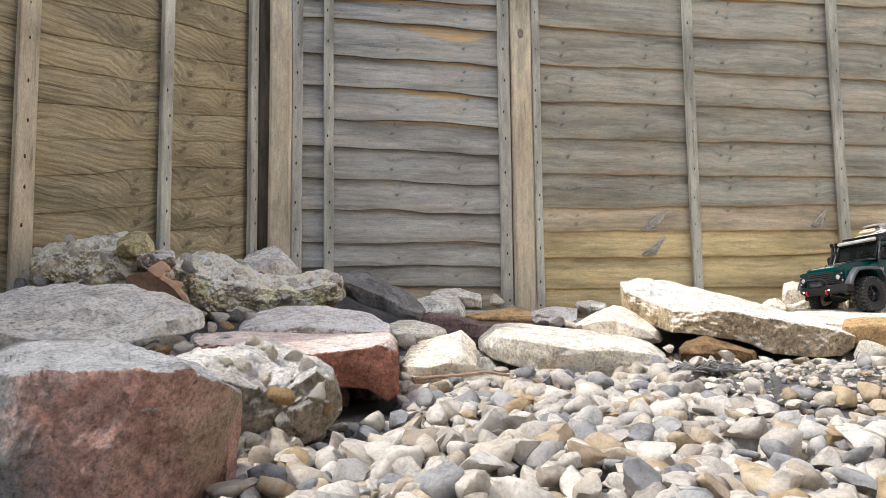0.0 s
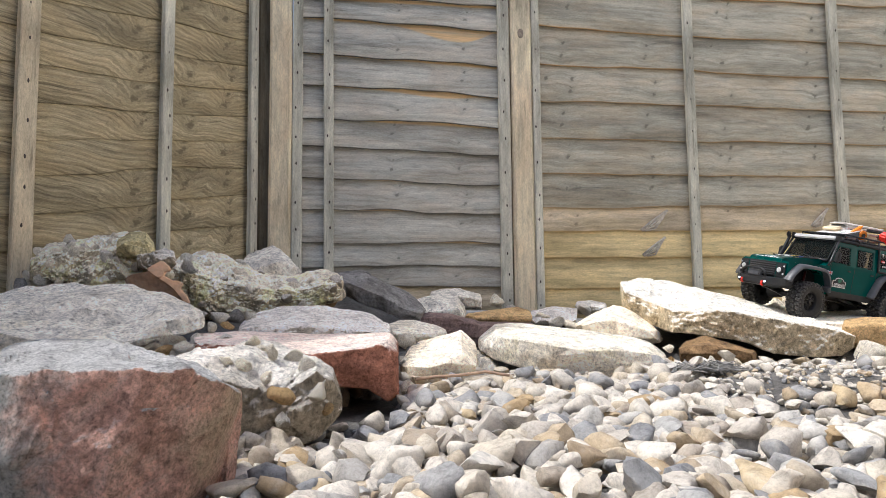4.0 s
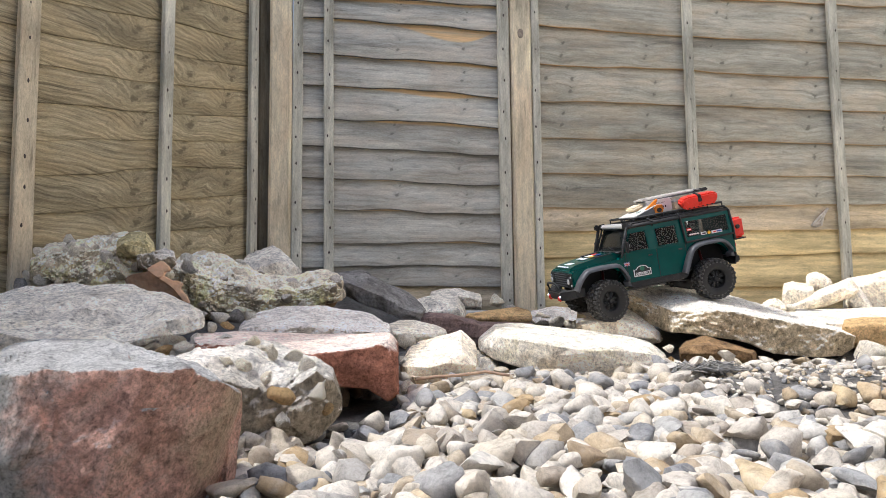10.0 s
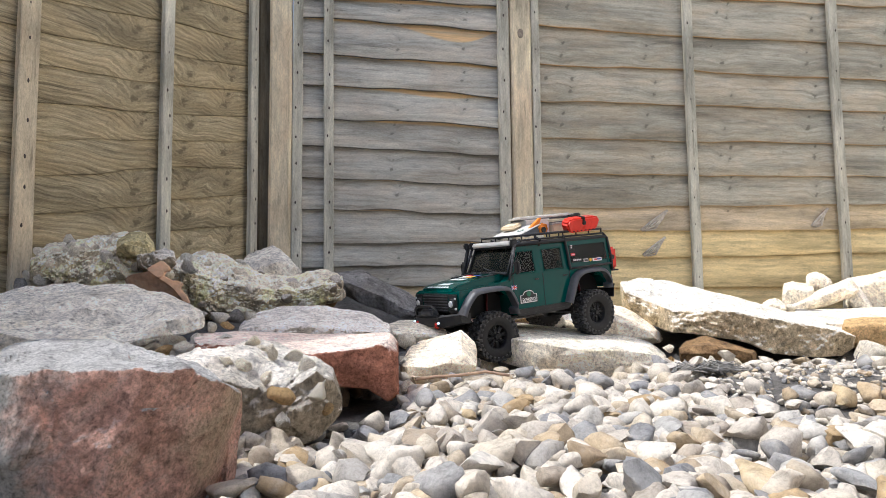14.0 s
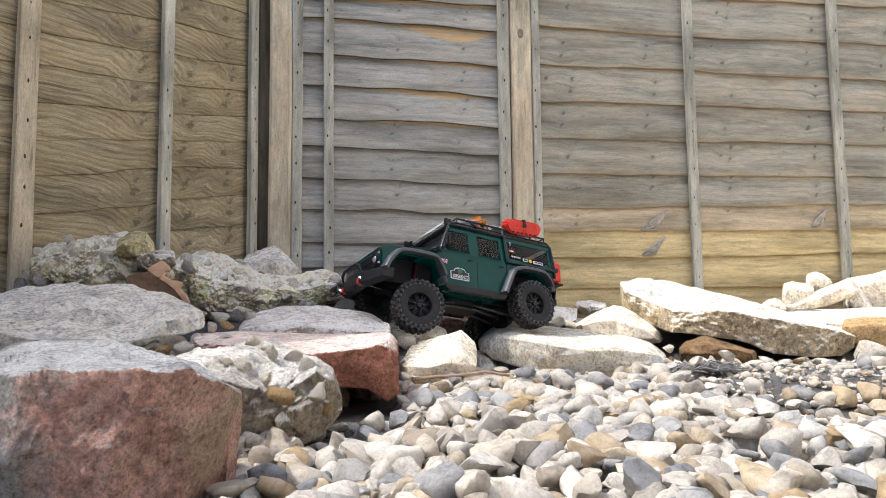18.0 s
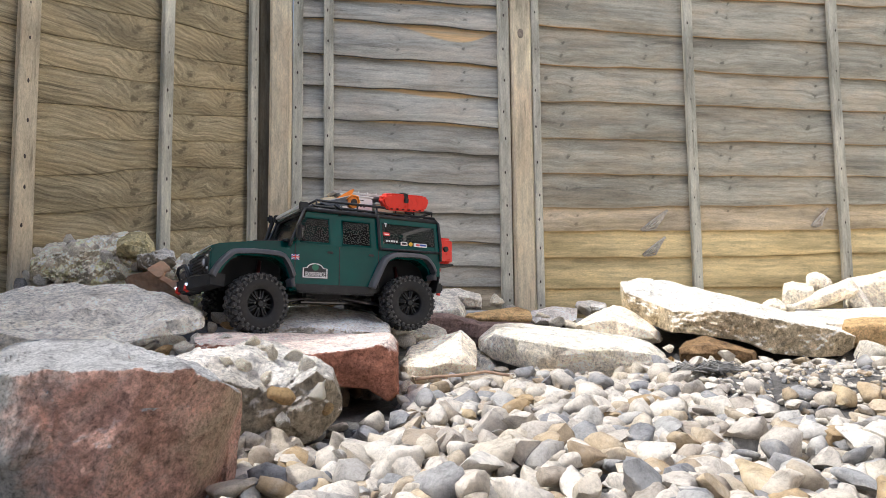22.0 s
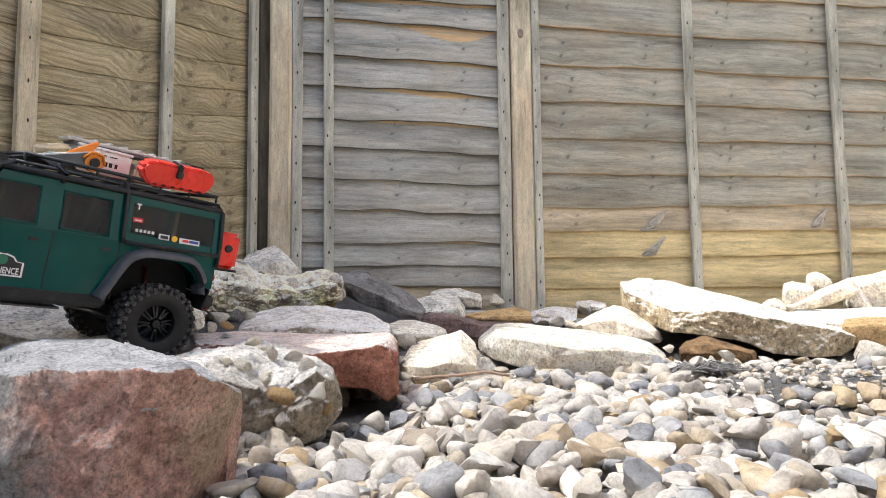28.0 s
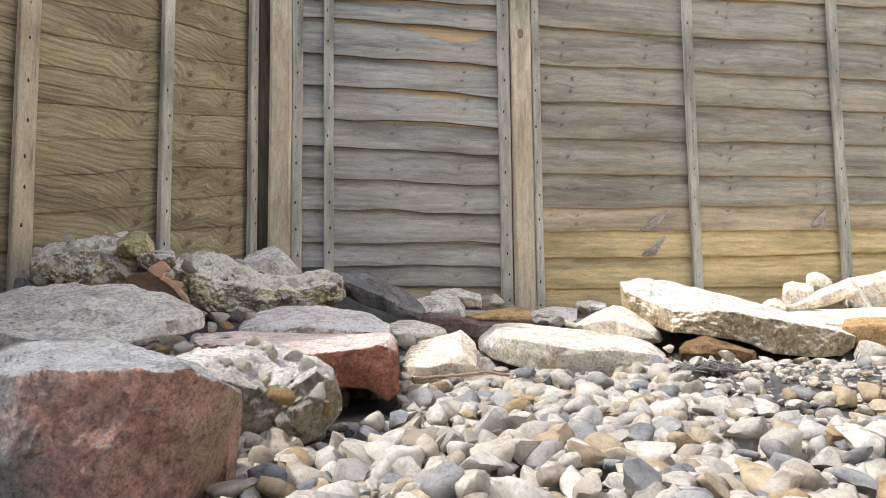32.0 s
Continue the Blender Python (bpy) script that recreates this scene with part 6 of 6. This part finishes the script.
# ---- loose stones and small things ----
TONES = {"CREAM": "cream", "OCHRE": "ochre", "LIMESTONE": "beige", "MIXED": "grey-brown", "GREY": "grey", "DARK": "dark grey", "CONCRETE": "crumbly grey", "BROWN": "brown"}
LOOSE = [  # x, y, z, size, material
    (-0.318, 0.560, -0.034, 0.038, "CREAM"),
    (-0.345, 0.575, -0.036, 0.034, "GREY"),
    (-0.471, 1.160, 0.094, 0.045, "CREAM"),
    (-0.471, 1.120, 0.079, 0.032, "OCHRE"),
    (-0.435, 1.130, 0.082, 0.038, "CREAM"),
    (-0.437, 1.200, 0.092, 0.034, "LIMESTONE"),
    (-0.379, 1.160, 0.093, 0.029, "MIXED"),
    (-0.457, 1.320, 0.110, 0.033, "LIMESTONE"),
    (-0.476, 1.420, 0.128, 0.036, "GREY"),
    (-0.456, 1.450, 0.132, 0.041, "DARK"),
    (-0.447, 1.500, 0.141, 0.045, "CONCRETE"),
    (-0.439, 1.360, 0.111, 0.030, "OCHRE"),
    (-0.505, 1.400, 0.133, 0.031, "GREY"),
    (-0.428, 1.480, 0.126, 0.035, "LIMESTONE"),
    (-0.282, 1.720, 0.131, 0.049, "DARK"),
    (-0.321, 1.780, 0.156, 0.060, "BROWN"),
    (-0.353, 1.750, 0.149, 0.044, "CONCRETE"),
    (-0.237, 1.660, 0.120, 0.039, "LIMESTONE"),
    (-0.082, 1.500, 0.072, 0.051, "LIMESTONE"),
    (-0.064, 1.500, 0.053, 0.043, "DARK"),
    (-0.084, 1.420, 0.029, 0.031, "GREY"),
    (-0.072, 1.300, -0.009, 0.039, "CREAM"),
    (-0.044, 1.280, -0.012, 0.032, "OCHRE"),
    (0.187, 2.350, 0.161, 0.067, "CREAM"),
    (0.231, 2.300, 0.131, 0.050, "GREY"),
    (0.336, 2.300, 0.101, 0.058, "CREAM"),
    (0.368, 2.200, 0.088, 0.056, "LIMESTONE"),
    (0.394, 2.100, 0.078, 0.049, "CREAM"),
    (0.503, 2.400, 0.127, 0.061, "GREY"),
    (0.565, 1.680, -0.001, 0.040, "OCHRE"),
    (0.573, 1.720, 0.031, 0.029, "CREAM"),
    (0.646, 1.620, -0.000, 0.046, "GREY"),
    (0.695, 1.640, 0.004, 0.050, "CREAM"),
    (0.701, 1.580, -0.013, 0.053, "CREAM"),
    (0.596, 1.580, -0.012, 0.053, "CREAM"),
    (0.534, 1.500, -0.016, 0.043, "GREY"),
    (0.744, 1.560, -0.018, 0.053, "CREAM"),
    (0.784, 1.550, -0.024, 0.044, "LIMESTONE"),
    (0.910, 1.600, -0.017, 0.048, "CREAM"),
    (0.889, 1.520, -0.026, 0.044, "OCHRE"),
    (0.975, 1.620, -0.016, 0.068, "GREY"),
    (1.022, 1.620, -0.021, 0.074, "CREAM"),
    (1.139, 1.800, 0.012, 0.091, "LIMESTONE"),
    (1.262, 1.950, 0.049, 0.066, "CREAM"),
    (1.127, 2.300, 0.115, 0.050, "CREAM"),
    (1.211, 2.350, 0.120, 0.059, "LIMESTONE"),
    (-0.902, 1.500, 0.213, 0.043, "GREY"),
    (-0.940, 1.480, 0.200, 0.050, "DARK"),
    (-0.872, 1.500, 0.244, 0.030, "CREAM"),
    (-0.720, 1.500, 0.229, 0.038, "CONCRETE"),
    (-0.640, 1.520, 0.229, 0.051, "CONCRETE"),
    (-0.613, 1.600, 0.246, 0.048, "GREY"),
]
MATS = {"CREAM": CREAM, "OCHRE": OCHRE, "LIMESTONE": LIMESTONE, "MIXED": MIXED, "GREY": GREY, "DARK": DARK, "CONCRETE": CONCRETE, "BROWN": BROWN}


def small_stone(name, rng, size, mat, fine=False):
    me = pebble_shape(rng, rng.uniform(0.30, 0.42), fine)
    me.materials.clear()
    me.materials.append(mat)
    ob = new(name, me)
    ob.scale = (size, size, size)
    return ob


def build_loose():
    rng = random.Random(5)
    for x, y, z, size, key in LOOSE:
        ob = small_stone("stone", rng, size, MATS[key])
        ob.matrix_basis = pose(x, y + 0.01, z - size * 0.08, rng.uniform(-25, 25), rng.uniform(-25, 25), rng.uniform(0, 360)) @ Matrix.Scale(size, 4)
        tagged(ob, "small broken " + TONES[key] + " stone lying in the rubble", "stone", "loose rubble stones")
    # pebbles stuck in the broken concrete
    for lump, rows in ((LUMP_CONGLOMERATE, ((-0.218, 0.900, 0.038, 0.034, OCHRE), (-0.222, 1.000, 0.075, 0.032, LIMESTONE), (-0.195, 0.970, 0.065, 0.033, LIMESTONE), (-0.290, 1.020, 0.099, 0.026, CREAM),
                       (-0.282, 0.950, 0.072, 0.027, CREAM), (-0.242, 0.920, 0.059, 0.023, CREAM), (-0.175, 0.930, 0.034, 0.028, LIMESTONE), (-0.212, 0.890, 0.003, 0.022, MIXED), (-0.163, 0.950, 0.012, 0.024, OCHRE),
                       (-0.30, 0.93, 0.078, 0.020, CREAM), (-0.25, 0.98, 0.088, 0.022, LIMESTONE), (-0.27, 1.00, 0.094, 0.018, CREAM))),):
        for x, y, z, size, mat in rows:
            ob = small_stone("embedded_pebble", rng, size, mat)
            ob.parent = lump
            ob.matrix_basis = Matrix.Translation(-lump.location) @ pose(x, y + 0.006, z - 0.007, rng.uniform(-60, 60), rng.uniform(-60, 60), rng.uniform(0, 360)) @ Matrix.Scale(size * 1.1, 4)
    for lump, n, spread in ((LUMP_CHUNK_A, 26, (0.13, 0.10)), (LUMP_CHUNK_B, 26, (0.19, 0.10))):
        me = lump.data
        count = 0
        while count < n:
            v = me.vertices[rng.randrange(len(me.vertices))]
            if v.normal.y > 0.2 or v.normal.z < -0.2:
                continue
            size = rng.uniform(0.014, 0.040)
            ob = small_stone("embedded_pebble", rng, size, rng.choice((MIXED, LIMESTONE, LIMESTONE, CREAM)), False)
            ob.parent = lump
            ob.matrix_basis = pose(*v.co, rng.uniform(-60, 60), rng.uniform(-60, 60), rng.uniform(0, 360)) @ Matrix.Scale(size, 4)
            count += 1


def build_shard():
    """A broken pot: a soiled wall piece and its paler broken rim."""
    shard = part("pot_shard", prism_bm([(-0.067, 0.008), (-0.046, 0.018), (-0.011, 0.022), (0.006, 0.027), (0.021, 0.010), (0.046, -0.008), (0.066, -0.042), (0.052, -0.040), (0.022, -0.025), (-0.023, -0.012), (-0.057, -0.009)], 0.004, 0.018, 0.002), SOOTED, None)
    for v in shard.data.vertices:
        v.co.y += 6.0 * v.co.x ** 2 - 0.25 * v.co.z
    shard.location = (-0.646, 1.470, 0.202)
    for poly in ([(-0.002, 0.030), (0.020, 0.042), (0.031, 0.047), (0.044, 0.034), (0.045, 0.025), (0.035, 0.023), (0.032, 0.014), (0.021, 0.010), (0.008, 0.020)],
                 [(0.022, 0.008), (0.033, 0.014), (0.047, 0.004), (0.058, 0.004), (0.067, -0.003), (0.061, -0.014), (0.071, -0.028), (0.077, -0.046), (0.069, -0.045), (0.051, -0.015), (0.036, -0.000)]):
        rim = part("pot_rim", prism_bm(poly, 0.000, 0.012, 0.0015), TERRACOTTA, shard, "pale orange broken rim")
        for v in rim.data.vertices:
            v.co.y += 4.0 * v.co.x ** 2 - 0.25 * v.co.z
        smooth_by(rim, 40)
    tagged(smooth_by(shard, 40), "broken terracotta pot shard lying on the rubble", "pot shard")


def strand(points, r):
    return tube_bm(points, r, 5)


def build_small():
    rng = random.Random(8)
    straw = plain("dead grass", (0.30, 0.285, 0.26), 0.9, vary=0.4, scale=60)
    # tuft of dead roots on the gravel
    bm = bmesh.new()
    for _ in range(280):
        a = rng.uniform(0, math.pi * 2)
        r = rng.uniform(0.015, 0.066)
        pts = [(0, 0, rng.uniform(0.005, 0.022))]
        for k in (0.35, 0.7, 1.0):
            pts.append((r * k * math.cos(a + k * rng.uniform(-1.1, 1.1)) * 1.2, r * k * math.sin(a + k * rng.uniform(-1.1, 1.1)) * 0.8, 0.022 * math.sin(k * 2.6) * rng.uniform(0.5, 1.1) + rng.uniform(-0.002, 0.003)))
        b = strand(pts, rng.uniform(0.0006, 0.0012))
        me = bpy.data.meshes.new("strand")
        b.to_mesh(me)
        b.free()
        bm.from_mesh(me)
        bpy.data.meshes.remove(me)
    ob = part("root_tuft", bm, straw, None)
    ob.location = (0.505, 1.31, ground_height(0.505, 1.31) + 0.004)
    tagged(ob, "tuft of dry grey grass roots on the gravel", "grass tuft", kind="stuff")
    twig = part("twig", tube_bm([(-0.056, 1.31, 0.004), (-0.02, 1.33, 0.006), (0.03, 1.345, 0.007), (0.084, 1.38, 0.010), (0.13, 1.36, 0.004)], 0.0030, 8), plain("dry twig", (0.44, 0.30, 0.20), 0.85, vary=0.4, scale=50), None)
    tagged(twig, "dry pinkish-brown twig lying on the gravel", "twig")
    for x, y, z, lx, lz, turn in ((0.10, 1.50, -0.012, 0.06, 0.006, 10), (0.15, 1.52, -0.012, 0.08, 0.005, -6), (0.30, 1.50, -0.016, 0.05, 0.006, 14)):
        ob = part("wood_chip", box_bm(lx, 0.012, lz, 0.001, turn=(8, 3, turn)), SPLINTER, None)
        ob.location = (x, y, z)
        tagged(ob, "grey splinter of wood under the slab", "wood chip", "wood chips on the gravel")
    # thin stalks by the tilted slab
    for x, y, h in ((1.03, 1.70, 0.028), (1.14, 1.72, 0.034), (0.52, 1.72, 0.030)):
        ob = part("dry_stalk", tube_bm([(0, 0, 0), (0.004, 0, h * 0.6), (0.012, 0.002, h)], 0.001, 5), straw, None)
        ob.location = (x, y, -0.012)
        tagged(ob, "thin dry plant stalk in the gravel", "stalk", "dry stalks")
    # split flaps where knots tore out of the fence boards
    for lx, z, w, h in ((0.500, 0.432, 0.118, 0.085), (0.495, 0.332, 0.100, 0.075), (1.250, 0.455, 0.085, 0.080)):
        for k in range(4):
            f = k / 3
            pts = [(lx - w / 2 + 0.006 * k, -0.024 + 0.001 * k, z - 0.004 * (k % 2)), (lx - w * 0.1 + 0.004 * k, -0.026, z + h * 0.42 - 0.010 * k), (lx + w / 2 - 0.02 * f, -0.020, z + h * (0.95 - 0.12 * k))]
            part("split_flap", tube_bm(pts, 0.0052 - 0.0006 * k, 5), SPLINTER, PANEL_RIGHT, "grey split wood flap")


build_loose()
build_shard()
build_small()


# ---- what moves ----
# seconds; place of the car's middle at axle height; heading, nose up, lean, in degrees
ROUTE = [
    (0.0, 1.599, 2.455, 0.160, 197.1, -2.2, 4.1),
    (0.5, 1.515, 2.435, 0.162, 197.0, -5.2, 3.5),
    (1.0, 1.493, 2.411, 0.159, 195.5, -3.8, 4.7),
    (1.5, 1.471, 2.391, 0.161, 194.0, -1.5, 5.5),
    (2.0, 1.461, 2.353, 0.152, 195.3, 3.4, -0.6),
    (2.5, 1.432, 2.306, 0.140, 198.3, 8.7, -17.1),
    (3.0, 1.384, 2.272, 0.140, 199.4, 8.6, -15.6),
    (3.5, 1.317, 2.254, 0.143, 199.1, 7.3, -10.2),
    (5.5, 1.072, 2.118, 0.163, 193.7, 12.4, -9.1),
    (6.0, 1.007, 2.104, 0.176, 190.7, 12.4, -9.9),
    (6.5, 0.944, 2.095, 0.187, 190.4, 13.8, -9.9),
    (7.0, 0.902, 2.095, 0.198, 190.0, 14.0, -10.3),
    (7.5, 0.861, 2.087, 0.206, 189.7, 14.4, -9.6),
    (8.0, 0.819, 2.083, 0.213, 189.6, 13.5, -8.8),
    (8.5, 0.744, 2.097, 0.195, 185.2, -0.5, -3.7),
    (9.0, 0.728, 2.094, 0.193, 184.4, -3.2, -5.8),
    (9.5, 0.704, 2.090, 0.195, 186.2, -4.6, -6.0),
    (10.0, 0.630, 2.071, 0.196, 188.0, -10.5, -5.4),
    (10.5, 0.562, 2.054, 0.189, 191.6, -20.8, -8.2),
    (11.0, 0.529, 2.035, 0.190, 194.8, -20.2, -6.0),
    (11.5, 0.479, 1.998, 0.179, 202.9, -12.5, 7.3),
    (12.0, 0.475, 2.018, 0.174, 201.1, -10.6, 13.6),
    (12.5, 0.437, 1.982, 0.174, 203.9, -8.1, 8.7),
    (13.0, 0.318, 1.908, 0.125, 208.6, 3.8, 0.4),
    (13.5, 0.230, 1.852, 0.114, 208.5, -4.8, 3.7),
    (14.0, 0.210, 1.800, 0.111, 213.0, -6.5, -1.6),
    (14.5, 0.201, 1.795, 0.118, 215.5, -4.0, 2.5),
    (16.5, 0.033, 1.729, 0.135, 208.6, 9.5, 11.9),
    (17.0, 0.033, 1.731, 0.134, 208.8, 9.3, 13.8),
    (17.5, 0.033, 1.722, 0.131, 210.4, 8.6, 14.2),
    (18.0, 0.035, 1.721, 0.128, 211.4, 8.3, 14.6),
    (18.5, 0.010, 1.719, 0.125, 213.1, 8.5, 15.8),
    (19.0, -0.035, 1.698, 0.132, 209.0, 15.0, 16.8),
    (19.5, -0.059, 1.668, 0.134, 207.7, 15.9, 10.8),
    (20.0, -0.091, 1.627, 0.129, 207.3, 16.0, -0.0),
    (20.5, -0.107, 1.636, 0.135, 206.8, 15.7, 1.3),
    (21.0, -0.138, 1.620, 0.147, 206.3, 11.0, 4.8),
    (21.5, -0.201, 1.551, 0.151, 208.1, 7.8, -3.2),
    (22.0, -0.272, 1.507, 0.151, 211.4, 2.2, 2.8),
    (22.5, -0.286, 1.474, 0.157, 213.8, 4.5, 1.3),
    (23.0, -0.281, 1.452, 0.154, 219.2, 5.5, -2.5),
    (23.5, -0.278, 1.453, 0.156, 222.3, 4.7, -3.0),
    (24.0, -0.295, 1.403, 0.161, 223.7, 0.7, -11.2),
    (24.5, -0.348, 1.331, 0.163, 227.0, 1.7, -9.9),
    (25.0, -0.427, 1.249, 0.151, 231.7, 2.3, -8.1),
    (25.5, -0.444, 1.224, 0.150, 231.9, 3.2, -6.0),
    (27.5, -0.581, 1.091, 0.170, 231.3, 6.5, -13.1),
    (28.0, -0.636, 1.003, 0.157, 227.5, 6.1, -9.2),
    (28.5, -0.647, 0.990, 0.162, 228.1, 4.0, -4.5),
    (29.0, -0.680, 0.917, 0.154, 227.2, -2.0, 2.1),
    (29.5, -0.709, 0.869, 0.145, 226.2, -0.9, 0.7),
    (30.0, -0.778, 0.863, 0.151, 223.6, -0.9, -5.0),
    (30.5, -0.818, 0.889, 0.166, 218.6, 0.7, -2.8),
    (31.0, -0.853, 0.890, 0.199, 208.4, 4.4, -3.6),
    (31.4, -0.906, 0.908, 0.186, 205.9, 3.1, 0.5),
    (31.6, -0.962, 0.925, 0.186, 205.3, 3.0, 0.0),
    (32.0, -1.100, 0.960, 0.186, 204.0, 3.0, 0.0),
]
# seconds; steering; travel of the left front and left rear wheel in the arches
GEAR = [(0, 4, 0.003, 0.0), (2, 22, -0.018, 0.0), (3, 12, -0.012, 0.0), (5.5, 0, -0.010, 0.012), (6.5, 0, -0.012, 0.014), (7, 0, -0.012, 0.015), (8, 0, -0.010, 0.006), (9, 4, -0.006, -0.004), (10, 16, -0.004, -0.003),
        (11, 20, 0.006, -0.005), (12, 26, -0.026, -0.003), (13, 10, 0.004, -0.003), (14, -3, -0.020, -0.005), (16.5, -14, -0.038, 0.003), (17.5, -14, -0.038, 0.008), (18.5, -10, -0.036, 0.020), (19, -6, -0.016, 0.004),
        (19.5, -3, -0.006, -0.004), (20, 0, 0.003, -0.002), (21, 2, -0.016, 0.010), (22, 14, -0.010, 0.001), (22.5, 24, -0.024, 0.001), (23, 33, -0.018, 0.001), (24, 8, -0.001, 0.0), (25, 5, -0.003, 0.018), (25.5, 5, -0.005, 0.010),
        (27.5, 0, 0.0, 0.003), (29, 0, 0.0, -0.003), (32, 0, 0.0, 0.0)]


def motions():
    def car_pose(x, y, z, heading, nose, leaning):
        return pose(x, y, z, 0, 0, heading) @ pose(0, 0, 0, 0, -nose, 0) @ pose(0, 0, 0, leaning, 0, 0)
    walk(CAR, [(r[0], car_pose(*r[1:])) for r in ROUTE])
    ts = np.array([r[0] for r in ROUTE])
    place = np.array([r[1:4] for r in ROUTE])
    ahead = [Vector((math.cos(radians(r[4])), math.sin(radians(r[4])), 0)) for r in ROUTE]
    gone = [0.0]
    for i in range(1, len(ROUTE)):
        step = Vector(place[i] - place[i - 1])
        way = (ahead[i] + ahead[i - 1]).normalized()
        gone.append(gone[-1] + math.copysign(step.length, step.dot(way)))
    gt = [g[0] for g in GEAR]
    rows = {k: [] for k in WHEELS}
    for t in np.arange(0, 32.01, 0.25):
        spin = math.degrees(np.interp(t, ts, gone) / RADIUS)
        steer, dl, dr = [float(np.interp(t, gt, [g[k] for g in GEAR])) for k in (1, 2, 3)]
        for key, x, y, dz, st in (("FL", 0.175, 0.098, dl, steer), ("RL", -0.162, 0.098, dr, 0), ("FR", 0.175, -0.098, -dl * 0.8, steer), ("RR", -0.162, -0.098, -dr * 0.8, 0)):
            rows[key].append((float(t), pose(x, y, dz, 0, 0, st) @ pose(0, 0, 0, 0, spin, 0)))
    for key, w in WHEELS.items():
        walk(w, rows[key])


motions()
